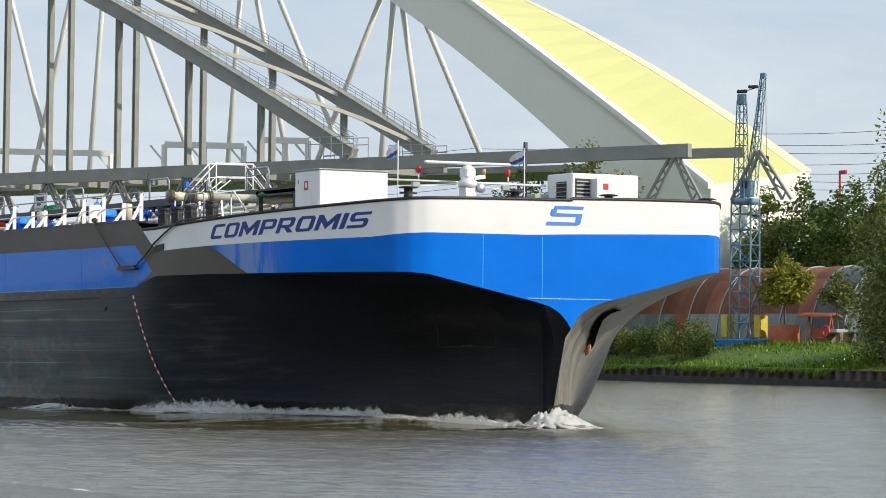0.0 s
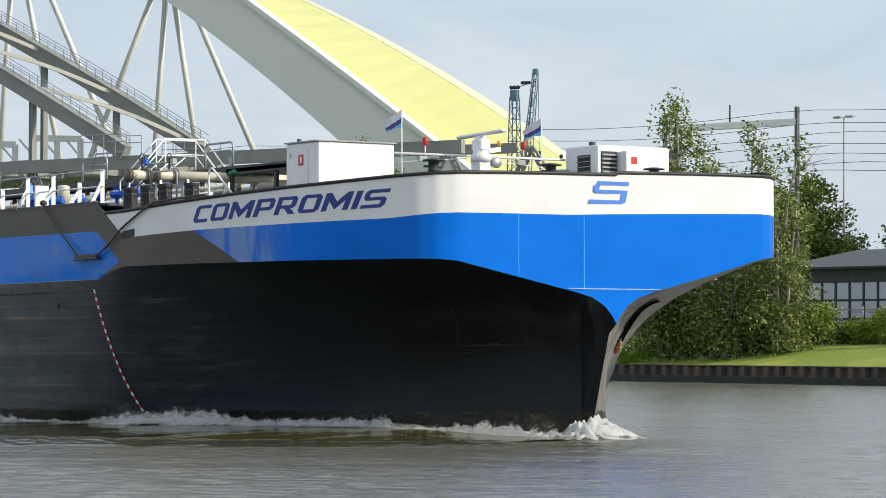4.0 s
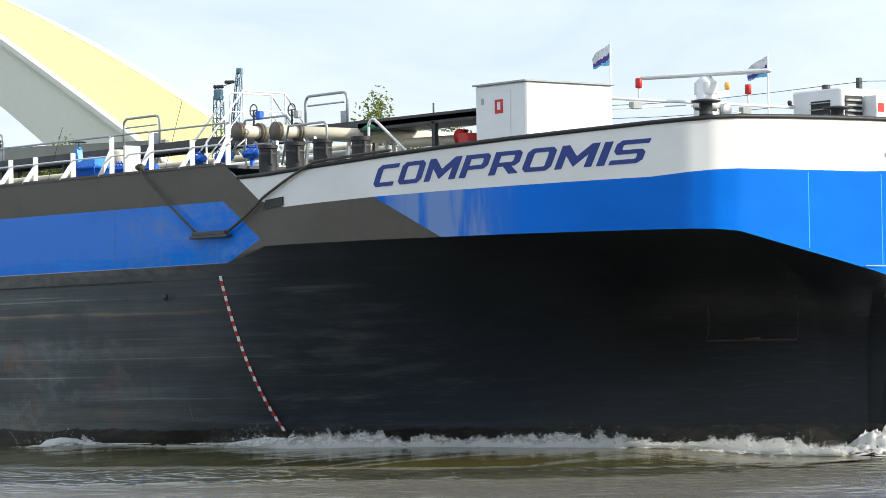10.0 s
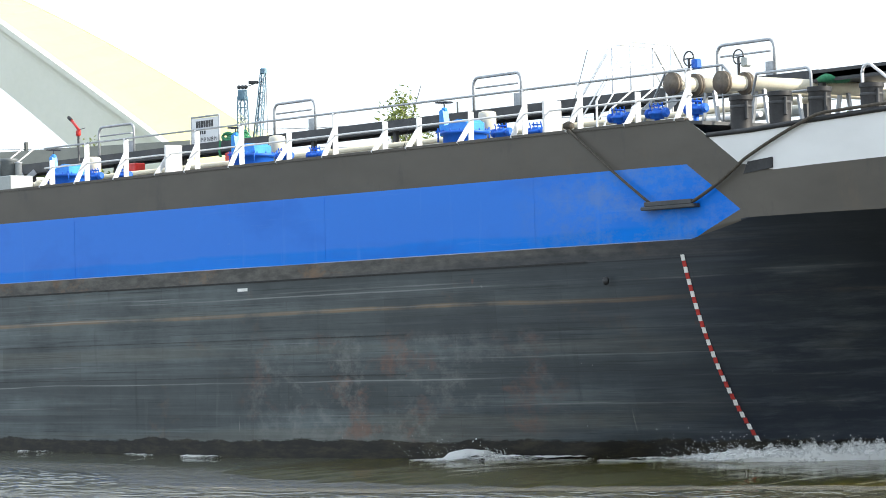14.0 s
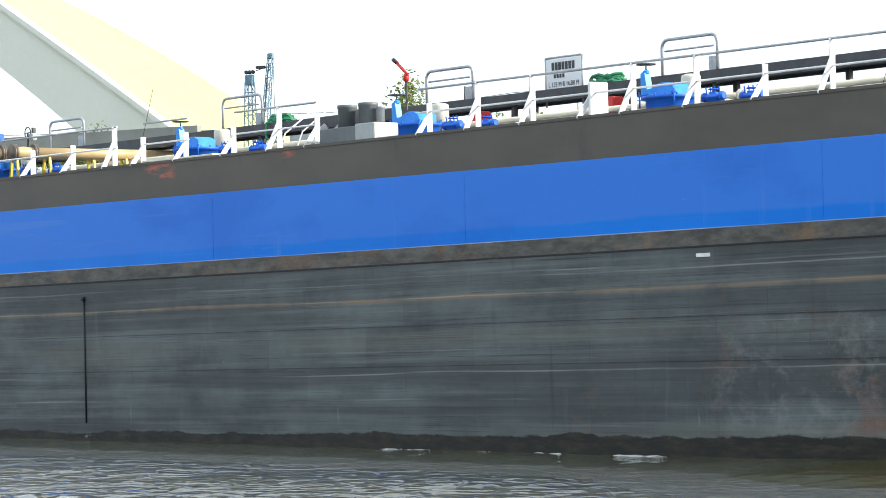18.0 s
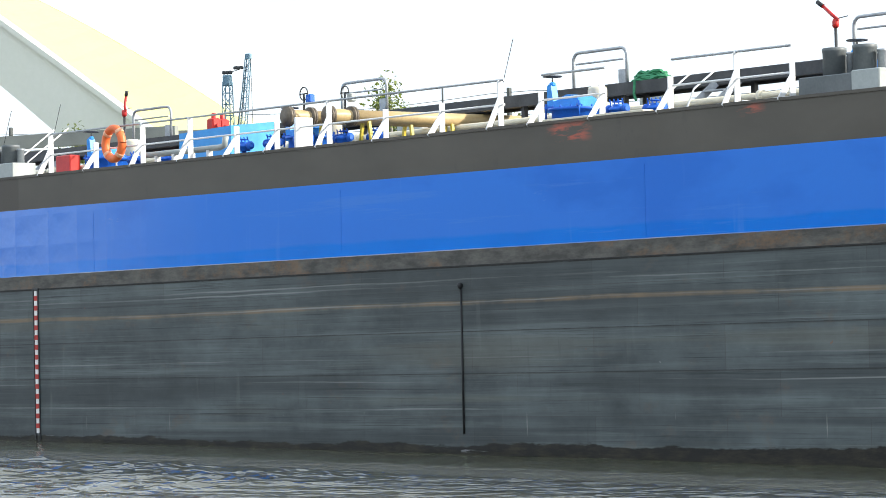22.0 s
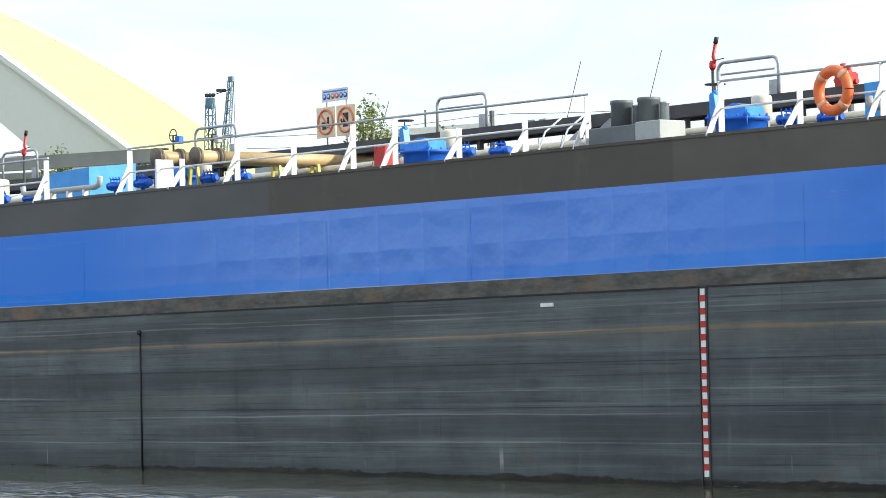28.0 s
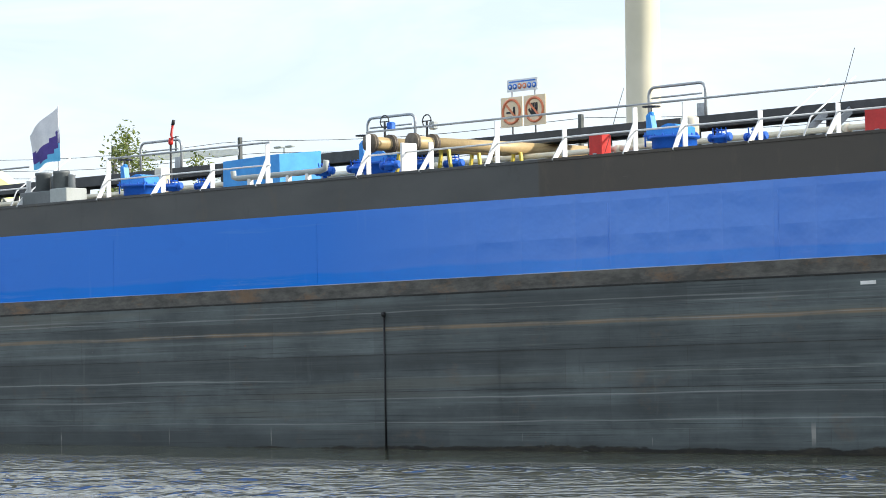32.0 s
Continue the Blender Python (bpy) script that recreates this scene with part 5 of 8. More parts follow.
for i in range(44):
    x = 44 - 1.9 * i
    part("rail_post", far_post, None, ship, at=pose(x, BEAM - 0.3, deck_z(x) - 0.03))
for h in (0.37, 0.79):
    part("far_rail", Shape().tube((-37.7, BEAM - 0.3, deck_z(0) + h + 0.04), (44, BEAM - 0.3, deck_z(44) + h), 0.022, 6), STEEL, ship)
board = Shape().span((-0.03, -0.2, 0), (0.03, 0.2, 0.62), 0.01).mesh("splash_board", WHITE)
for x in (29.5, 8.82, -15.2, 41.3):
    part("splash_board", board, None, ship, at=pose(x, 0.38, deck_z(x) - 0.02))

# vent boxes at the side
vent_box = Shape().span((-0.85, -0.2, 0), (0.28, 0.35, 0.33), 0.015).mesh("vent_box", GREY_PAINT)
vent_end = Shape().span((0.28, -0.22, 0.02), (0.86, 0.35, 0.36), 0.015).mesh("junction_box", LIGHT_GREY)
vent_pipe = Shape().lathe((0, 0, 0), ((0.18, 0.0), (0.18, 0.36), (0.19, 0.37), (0.19, 0.42), (0.175, 0.43)), 18).mesh("vent_pipe", GREY_PAINT)
vent_stub = Shape().lathe((0, 0, 0), ((0.075, 0.0), (0.075, 0.3), (0.085, 0.31), (0.085, 0.34)), 12).mesh("vent_stub", STEEL)
for x in (22.75, -1.85, -26.6):
    vb = part("vent_box", vent_box, None, ship, "low grey vent box with two pipes", at=pose(x, 0.32, deck_z(x) - 0.03))
    part("junction_box", vent_end, None, vb)
    for dx in (-0.36, 0.28):
        part("vent_pipe", vent_pipe, None, vb, at=pose(dx, 0.1, 0.33))
        part("vent_stub", vent_stub, None, vb, at=pose(dx + 0.30, 0.16, 0.33))

# cargo pumps on the tank hatches
PY = 3.6
HOOD_BLUE = surface("hood_blue", (0.012, 0.22, 0.70), (0.03, 0.33, 0.84), 3, 0.45, bump=0.05)
pump_pan = Shape()
pump_pan.lathe((0, 0, 0), ((0.40, 0.0), (0.43, 0.04), (0.43, 0.20), (0.49, 0.21), (0.49, 0.26), (0.40, 0.27)), 24)
for k in range(14):
    a = 2 * math.pi * k / 14
    pump_pan.tube((0.455 * math.cos(a), 0.455 * math.sin(a), 0.25), (0.455 * math.cos(a), 0.455 * math.sin(a), 0.30), 0.016, 6)
for k in range(3):
    a = 2 * math.pi * k / 3 - 0.6
    pump_pan.bar((0.15 * math.cos(a), 0.15 * math.sin(a), 0.29), (0.62 * math.cos(a), 0.62 * math.sin(a), 0.29), 0.05, 0.04)
    pump_pan.tube((0.58 * math.cos(a), 0.58 * math.sin(a), 0.08), (0.58 * math.cos(a), 0.58 * math.sin(a), 0.36), 0.018, 6)
pump_pan = pump_pan.mesh("cargo_pump", PUMP_BLUE)
pump_base = Shape().lathe((0, 0, 0), ((0.50, -0.37), (0.50, -0.05), (0.41, -0.04), (0.41, 0.01)), 24).mesh("tank_hatch", DECK)
pump_hood = Shape()
pump_hood.prism([(-0.36, 0.27), (-0.36, 0.40), (-0.25, 0.41), (-0.10, 0.47), (0.04, 0.50), (0.20, 0.48), (0.34, 0.41), (0.34, 0.27)], -0.22, 0.22)
pump_hood = pump_hood.mesh("hood", HOOD_BLUE)
pump_fin = Shape().prism([(-0.54, 0.20), (-0.54, 0.68), (-0.50, 0.72), (-0.43, 0.70), (-0.38, 0.42), (-0.36, 0.20)], -0.20, -0.06)
pump_fin.box((-0.46, -0.13, 0.72), (0.10, 0.10, 0.08), 0.02)
pump_fin = pump_fin.mesh("bracket", HOOD_BLUE)
pump_wheel = Shape()
pump_wheel.path(arc_points((-0.46, -0.13, 0.86), 0.17, 0, 360, 16, "xy"), 0.013, 5, caps=False).tube((-0.46, -0.13, 0.74), (-0.46, -0.13, 0.87), 0.015, 5).tube((-0.63, -0.13, 0.86), (-0.29, -0.13, 0.86), 0.010, 5).tube((-0.46, -0.30, 0.86), (-0.46, 0.04, 0.86), 0.010, 5)
pump_wheel = pump_wheel.mesh("hand_wheel", DARK)
pump_motor = Shape().lathe((-0.42, 0.92, 0), ((0.13, 0.05), (0.14, 0.24), (0.18, 0.26), (0.18, 0.66), (0.165, 0.70), (0.10, 0.72)), 18).mesh("motor", CREAM)
valve = Shape()
valve.lathe((0, 0, 0), ((0.13, 0.0), (0.13, 0.07), (0.16, 0.075), (0.16, 0.11), (0.09, 0.14), (0.09, 0.18)), 12)
valve.tube((-0.27, 0, 0.10), (0.27, 0, 0.10), 0.05, 8)
for k in (-1, 1):
    valve.lathe((0.22 * k, 0, 0.10), ((0.085, -0.025), (0.085, 0.025)), 10, "x")
valve.path(arc_points((0, 0, 0.23), 0.09, 0, 360, 10, "xy"), 0.011, 4, caps=False)
valve.tube((0, 0, -0.36), (0, 0, 0.02), 0.05, 8)
for k in range(4):
    valve.path([(-0.18 + 0.11 * k, 0.02, 0.11), (-0.18 + 0.11 * k, 0.0, 0.22), (-0.14 + 0.11 * k, -0.05, 0.27)], 0.013, 5)
valve = valve.mesh("valve", PUMP_BLUE)
for x in (34.9, 27.75, 20.4, 12.75, 4.65, -2.75, -11.2, -19.4, -27.5, -36.0):
    z = deck_z(x) + 0.33
    p = part("cargo_pump", pump_pan, None, ship, "bright blue cargo pump with a cream motor", at=pose(x, PY, z))
    part("tank_hatch", pump_base, None, p)
    for nm, me in (("hood", pump_hood), ("bracket", pump_fin), ("hand_wheel", pump_wheel), ("motor", pump_motor)):
        part(nm, me, None, p)
    for dx, dy in ((1.25, -0.1), (1.75, 0.35)):
        part("valve", valve, None, ship, "small blue valve", at=pose(x + dx, PY + dy, z + 0.05))

# long pipes, catwalk with its guard frames
for y, z, r, m, x0, x1 in ((5.2, 5.84, 0.055, LIGHT_GREY, -60, 40), (5.7, 5.98, 0.06, RAIL_WHITE, -60, 41), (6.1, 6.18, 0.06, CREAM, -60, 42), (4.9, 5.74, 0.05, STEEL, -60, 38), (8.3, 6.25, 0.12, LIGHT_GREY, -60, 40), (8.9, 6.05, 0.1, RAIL_WHITE, -60, 40)):
    s = Shape()
    s.tube((x0, y, z + 0.05 + 0.0018 * 20), (x1, y, z), r, 10)
    for k in range(int((x1 - x0) / 6)):
        s.lathe((x0 + 6 * k + 3, y, z + 0.02), ((r + 0.05, -0.05), (r + 0.05, 0.05)), 10, "x")
    part("deck_pipe", s, m, ship)
s = Shape()
s.span((-60, 6.75, 6.62), (41.5, 7.5, 6.72))
cw = part("catwalk", s, DARK, ship, "dark grating catwalk along the middle of the deck")
for y in (6.70, 7.502):
    part("edge_beam", Shape().span((-60, y, 6.56), (41.5, y + 0.046, 6.80)), DARK, cw)
leg = Shape().span((-0.05, 6.8, 0), (0.05, 6.9, 1.2)).span((-0.05, 7.35, 0), (0.05, 7.45, 1.2)).mesh("catwalk_leg", DARK)
for i in range(34):
    x = 40.5 - 3 * i
    part("catwalk_leg", leg, None, ship, at=pose(x, 0, deck_z(x) - 0.05))
gate = Shape()
gate.path([(-0.78, 0, 0)] + [(-0.78, 0, 0.75)] + arc_points((-0.62, 0, 0.78), 0.16, 180, 90, 5) + arc_points((0.62, 0, 0.78), 0.16, 90, 0, 5) + [(0.78, 0, 0.75), (0.78, 0, 0)], 0.032, 8)
gate.tube((-0.7, 0, 0.72), (0.7, 0, 0.72), 0.02, 6)
gate.span((0.55, -0.02, 0.2), (0.75, 0.02, 0.52))
gate = gate.mesh("guard_frame", STEEL)
for x in (39.5, 32.05, 24.85, 17.45, 9.85, 2.3, -5.8, -14.0, -22.6, -30.8):
    part("guard_frame", gate, None, ship, "bent steel guard frame over the catwalk", at=pose(x, 6.8, 6.55))

# loading manifolds across the deck
FLANGE = surface("flange_steel", (0.085, 0.068, 0.05), (0.19, 0.155, 0.115), 6, 0.5, metal=0.2)
for mx, wide in ((42.0, 0), (5.3, 1), (-18.7, 1)):
    z0 = deck_z(mx)
    for dx, y0, z, r in ((0.0, 2.6, 0.92, 0.13), (0.95, 2.9, 0.88, 0.13)):
        x = mx + dx
        y1 = 9.5 if dx == 0 else 8.0
        s = Shape()
        s.tube((x, y0 + 0.2, z0 + z), (x, y1, z0 + z), r, 14)
        mp = part("manifold_pipe", s, BEIGE if wide else CREAM, ship, "beige loading pipe across the deck with a bolted flange")
        for yy in (y0, y0 + 0.55):
            s = Shape()
            s.lathe((x, yy, z0 + z), ((0.20, -0.05), (0.20, -0.008), (0.19, -0.004), (0.19, 0.004), (0.20, 0.008), (0.20, 0.05)), 22, "y")
            part("flange", s, FLANGE, mp, "dark bolted flange")
        s = Shape()
        s.lathe((x, y0 + 0.28, z0 + z), ((0.12, -0.24), (0.13, -0.16), (0.145, 0.0), (0.13, 0.16), (0.12, 0.24)), 16, "y")
        part("valve_body", s, BEIGE if wide else CREAM, mp)
        s = Shape()
        s.tube((x, y0 + 0.4, z0 + z), (x, y0 + 0.4, z0 + z + 0.46), 0.025, 6)
        s.path(arc_points((x, y0 + 0.4, z0 + z + 0.46), 0.13, 0, 360, 14, "xz"), 0.014, 5, caps=False)
        s.tube((x - 0.13, y0 + 0.4, z0 + z + 0.46), (x + 0.13, y0 + 0.4, z0 + z + 0.46), 0.012, 5)
        part("hand_wheel", s, DARK, mp)
        s = Shape()
        s.box((x + 0.14, y0 + 0.45, z0 + z + 0.36), (0.15, 0.14, 0.17), 0.02)
        part("actuator", s, PUMP_BLUE if dx == 0 else LIGHT_GREY, mp)
        for yy in (y0 + 0.9, y0 + 3.0):
            s = Shape()
            s.bar((x - 0.25, yy, z0 - 0.03), (x - 0.1, yy, z0 + z - 0.1), 0.06, 0.06).bar((x + 0.25, yy, z0 - 0.03), (x + 0.1, yy, z0 + z - 0.1), 0.06, 0.06)
            part("pipe_stand", s, YELLOW if wide else STEEL, mp)
    for k in range(3):
        part("valve", valve, None, ship, "small blue valve", at=pose(mx - 1.1 + 1.0 * k, 2.3, z0 + 0.30))

# tarpaulined boxes, fire points, ladders, signs, monitors
for x0, y0 in ((0.3, 3.4), (-24.4, 3.4)):
    z0 = deck_z(x0)
    s = Shape()
    s.add([(x0, y0, z0), (x0 + 1.9, y0, z0), (x0 + 1.9, y0 + 1.2, z0), (x0, y0 + 1.2, z0), (x0, y0, z0 + 0.92), (x0 + 1.9, y0, z0 + 0.97), (x0 + 1.9, y0 + 1.2, z0 + 1.08), (x0, y0 + 1.2, z0 + 1.02)],
          [(0, 3, 2, 1), (4, 5, 6, 7), (0, 1, 5, 4), (1, 2, 6, 5), (2, 3, 7, 6), (3, 0, 4, 7)])
    part("covered_bin", s, surface("tarpaulin", (0.03, 0.27, 0.72), (0.05, 0.36, 0.82), 3, 0.45, bump=0.25, fine=9), ship, "blue tarpaulin over a deck bin")
for x, y in ((-3.66, 7.05), (-3.9, 7.45)):
    s = Shape()
    s.span((x - 0.13, y - 0.12, 6.80), (x + 0.13, y + 0.12, 7.12), 0.03)
    s.lathe((x, y, 0), ((0.08, 6.70), (0.08, 6.82), (0.06, 7.10), (0.06, 7.22), (0.045, 7.24)), 12)
    s.tube((x - 0.2, y, 6.95), (x + 0.2, y, 6.95), 0.05, 8)
    part("hydrant", s, RED, ship, "red hydrant")
for x, y, w in ((23.1, 6.2, 0.36), (-15.2, 5.6, 0.36), (-7.95, 5.7, 0.62), (46.5, 5.0, 0.3), (19.0, 6.2, 0.34)):
    z0 = deck_z(x) if x < 45 else 5.1
    fb = part("fire_box", Shape().span((x - w / 2, y, z0), (x + w / 2, y + 0.3, z0 + 1.0), 0.02), RED, ship, "red fire extinguisher cabinet")
    part("handle", Shape().span((x - 0.05, y - 0.02, z0 + 0.55), (x + 0.05, y, z0 + 0.6)), STEEL, fb)
for x in (13.2, -10.0, -35, 37.0):
    z0 = deck_z(x)
    ld = None
    for dx in (0.0, 0.62):
        s = Shape()
        s.bar((x + dx - 0.5, 5.6, z0), (x + dx, 6.7, z0 + 1.12), 0.05, 0.14)
        q = part("ladder", s, STEEL, ship if ld is None else ld, "steel deck ladder up to the catwalk" if ld is None else "")
        ld = ld or q
    for k in range(4):
        t = (k + 0.7) / 4.4
        part("tread", Shape().span((x - 0.5 + 0.5 * t, 5.6 + 1.1 * t - 0.08, z0 + 1.12 * t), (x + 0.12 + 0.5 * t, 5.6 + 1.1 * t + 0.1, z0 + 1.12 * t + 0.03)), STEEL, ld)
    s = Shape()
    s.path([(x - 0.55, 5.55, z0 + 0.05), (x - 0.3, 5.8, z0 + 0.95), (x + 0.1, 6.7, z0 + 1.75)], 0.02, 6).path([(x + 0.1, 5.55, z0 + 0.05), (x + 0.35, 5.8, z0 + 0.95), (x + 0.75, 6.7, z0 + 1.75)], 0.02, 6)
    part("ladder_rail", s, RAIL_WHITE, ld)


def monitor(x, y, z, way, rise):
    s = Shape()
    s.tube((x, y, deck_z(x)), (x, y, z - 0.26), 0.028, 8)
    st = part("fire_monitor", s, DARK, ship, "red fire monitor on a dark stand")
    s = Shape()
    s.tube((x, y, z - 0.28), (x, y, z - 0.12), 0.045, 8).path([(x, y, z - 0.22), (x + 0.06, y, z - 0.14), (x - 0.06 * way, y, z - 0.05), (x - 0.26 * way, y, z + rise)], 0.032, 8)
    s.lathe((x, y, z - 0.2), ((0.05, -0.07), (0.062, -0.04), (0.062, 0.04), (0.04, 0.07)), 10)
    part("barrel", s, RED, st)
    s = Shape()
    s.tube((x - 0.25 * way, y, z + rise - 0.01), (x - 0.36 * way, y, z + rise * 1.45 + 0.01), 0.042, 8)
    part("nozzle", s, BLACK, st)
    part("lever", Shape().tube((x + 0.05, y, z - 0.12), (x + 0.3, y, z - 0.1), 0.01, 5), DARK, st)


for x, y in ((17.0, 6.0), (-6.2, 6.3), (-29.8, 6.3)):
    monitor(x, y, 7.52 if x > 0 else 7.6, 1.2 if x > 0 else -0.35, 0.14 if x > 0 else 0.2)

# identity board with its frame
s = Shape()
s.span((20.02, 7.28, 6.85), (21.12, 7.30, 7.47))
ib = part("identity_board", s, WHITE, ship, "white registration board with dark lettering")
s = Shape()
for a, b in (((20.0, 7.29, 6.5), (20.0, 7.29, 7.5)), ((21.14, 7.29, 6.5), (21.14, 7.29, 7.5)), ((20.0, 7.29, 7.5), (21.14, 7.29, 7.5))):
    s.tube(a, b, 0.025, 6)
part("board_frame", s, STEEL, ib)
s = Shape()
for k in range(7):
    s.span((20.2 + 0.105 * k, 7.272, 7.24), (20.28 + 0.105 * k, 7.28, 7.40))
for k in range(4):
    s.span((20.26 + 0.09 * k, 7.272, 7.08), (20.32 + 0.09 * k, 7.28, 7.16))
part("bars", s, DARK, ib)
lay_text("L 135 M B 16.88 M", 0.2, 1.0, lambda u, v, o: Vector((20.1 + 0.94 * u, 7.275 - o, 6.9 + 0.1 * v)), DARK, "size_lettering", ib, "", depth=0.006)["kind"] = "stuff"

# prohibition signs on the catwalk
SIGN_RED = surface("sign_red", (0.72, 0.20, 0.09), (0.80, 0.27, 0.13), 5, 0.4, bump=0.0)
for x0 in (-19.93, -19.22):
    s = Shape()
    s.span((x0, 7.60, 7.06), (x0 + 0.67, 7.62, 7.72), 0.005)
    sp = part("prohibition_sign", s, SIGN_PANEL, ship, "orange-bordered sign with a red circle and bar")
    c = (x0 + 0.335, 7.595, 7.40)
    s = Shape()
    s.path(arc_points(c, 0.26, 0, 360, 28), 0.03, 6, caps=False).bar((c[0] - 0.18, c[1], c[2] + 0.18), (c[0] + 0.18, c[1], c[2] - 0.18), 0.02, 0.05)
    part("circle", s, SIGN_RED, sp)
    s = Shape()
    if x0 < -19.5:
        s.span((c[0] - 0.15, c[1] - 0.005, c[2] - 0.04), (c[0] + 0.1, c[1] + 0.003, c[2])).span((c[0] + 0.06, c[1] - 0.005, c[2] - 0.14), (c[0] + 0.12, c[1] + 0.003, c[2] + 0.1)).span((c[0] - 0.12, c[1] - 0.005, c[2] - 0.16), (c[0] + 0.02, c[1] + 0.003, c[2] - 0.1))
    else:
        s.span((c[0] - 0.09, c[1] - 0.005, c[2] - 0.15), (c[0] + 0.09, c[1] + 0.003, c[2] + 0.02))
        for k in range(4):
            s.span((c[0] - 0.09 + 0.05 * k, c[1] - 0.005, c[2]), (c[0] - 0.055 + 0.05 * k, c[1] + 0.003, c[2] + 0.15))
        s.bar((c[0] - 0.08, c[1], c[2] - 0.1), (c[0] - 0.17, c[1], c[2] + 0.02), 0.01, 0.05)
    part("pictogram", s, BLACK, sp)
s = Shape()
s.span((-19.72, 7.60, 7.83), (-18.78, 7.62, 8.10), 0.004)
wb = part("safety_board", s, WHITE, ship, "white board with a row of round safety pictograms")
for k in range(6):
    c = (-19.62 + 0.148 * k, 7.595, 7.94)
    s = Shape()
    s.lathe(c, ((0.062, -0.006), (0.062, 0.006)), 14, "y")
    part("pictogram", s, SIGN_BLUE if k in (0, 1, 4, 5) else SIGN_RED, wb)
    part("pictogram_heart", Shape().lathe((c[0], c[1] - 0.006, c[2]), ((0.03, -0.004), (0.03, 0.004)), 10, "y"), WHITE, wb)
part("bars", Shape().span((-19.66, 7.594, 8.03), (-18.84, 7.60, 8.06)), SIGN_BLUE, wb)
for x in (-19.6, -18.9):
    part("sign_post", Shape().tube((x, 7.64, 6.7), (x, 7.64, 7.9), 0.02, 6), STEEL, ship)

# lifebuoy on the railing
s = Shape()
s.path(arc_points((2.68, 0.22, 5.99), 0.30, 0, 360, 28), 0.085, 10, caps=False)
lb = part("lifebuoy", s, ORANGE, ship, "orange lifebuoy ring hung on the railing")
for k in range(4):
    a = 45 + 90 * k
    s = Shape()
    s.path(arc_points((2.68, 0.22, 5.99), 0.30, a - 7, a + 7, 3), 0.09, 10)
    part("band", s, surface("faded_orange", (0.80, 0.36, 0.20), (0.86, 0.48, 0.30), 6, 0.5), lb)
part("bracket", Shape().tube((2.68, 0.27, 5.45), (2.68, 0.27, 5.75), 0.02, 6), RAIL_WHITE, lb)

# grey drain pipes with upturned ends beside the bins
for x0 in (2.9, -20.9):
    z = deck_z(x0) + 0.25
    s = Shape()
    s.path([(x0, 0.75, z + 0.16), (x0 + 0.02, 0.75, z + 0.03), (x0 + 0.15, 0.75, z), (x0 + 2.7, 0.75, z), (x0 + 2.85, 0.75, z + 0.03), (x0 + 2.9, 0.75, z + 0.2)], 0.06, 10)
    dp = part("drain_pipe", s, LIGHT_GREY, ship, "grey drain pipe with upturned ends")
    for k in range(4):
        part("pipe_foot", Shape().span((x0 + 0.5 + 0.6 * k, 0.7, z - 0.27), (x0 + 0.58 + 0.6 * k, 0.8, z - 0.03)), RAIL_WHITE, dp)
part("walk_plank", Shape().span((15.9, 0.1, deck_z(16)), (18.4, 0.35, deck_z(16) + 0.07), 0.01), CREAM, ship)
for x, y, h in ((38.5, 3.0, 1.8), (10.5, 3.4, 2.0), (-5.2, 3.4, 1.9), (-7.3, 3.4, 1.9), (-13.6, 4.0, 1.7), (33.0, 3.4, 1.6)):
    part("stay_wire", Shape().tube((x, y, deck_z(x)), (x + 0.55, y + 0.2, deck_z(x) + h), 0.008, 4), DARK, ship)
for x, y, w, h in ((0.3, 9.2, 0.9, 1.3), (8.3, 9.2, 0.8, 1.3), (33.2, 8.9, 0.8, 1.35), (-24.5, 9.2, 0.9, 1.35), (25.5, 9.4, 1.4, 1.15), (-10, 9.8, 0.8, 1.2)):
    part("deck_locker", Shape().span((x, y, deck_z(x)), (x + w, y + 0.7, deck_z(x) + h), 0.03), LIGHT_GREY if w < 1.2 else DARK, ship, "grey deck locker")
net_rng = random.Random(17)
for x, y in ((22.3, 6.95), (11.2, 6.95)):
    s = Shape()
    for k in range(9):
        a, r = net_rng.uniform(0, 180), net_rng.uniform(0.16, 0.3)
        c = (x + net_rng.uniform(-0.14, 0.14), y + net_rng.uniform(-0.1, 0.1), 6.80 + 0.02 * k)
        s.path([(c[0] + r * 1.5 * math.cos(radians(a + q * 30)), c[1] + 0.6 * r * math.sin(radians(a + q * 30)), c[2] + 0.035 * math.sin(2.2 * q + k)) for q in range(11)], 0.035, 5)
    s.path([(x - 0.2, y - 0.3, 6.8), (x - 0.16, y - 0.36, 6.55), (x - 0.1, y - 0.36, 6.42)], 0.03, 5)
    part("cargo_net", s, GREEN_NET, ship, "crumpled green cargo net")

# ---- gear on the foredeck
for k in range(4):
    x = 45.78 + 0.9 * k
    y = 0.62 + (0.25 if k == 3 else 0)
    s = Shape()
    s.lathe((x, y, 4.76), ((0.22, 0.0), (0.18, 0.06), (0.18, 0.92), (0.183, 0.93), (0.2, 0.93), (0.2, 0.935), (0.2, 1.0), (0.2, 1.005), (0.195, 1.006), (0.02, 1.006)), 20)
    bo = part("bollard", s, BLACK, ship, "thick black mooring bollard")
    s = Shape()
    s.lathe((x, y, 4.76), ((0.183, 0.80), (0.187, 0.81), (0.187, 0.84), (0.183, 0.85)), 20)
    s.box((x + 0.19, y - 0.06, 5.52), (0.05, 0.05, 0.30), 0.01)
    part("chain_stop", s, DARK, bo)

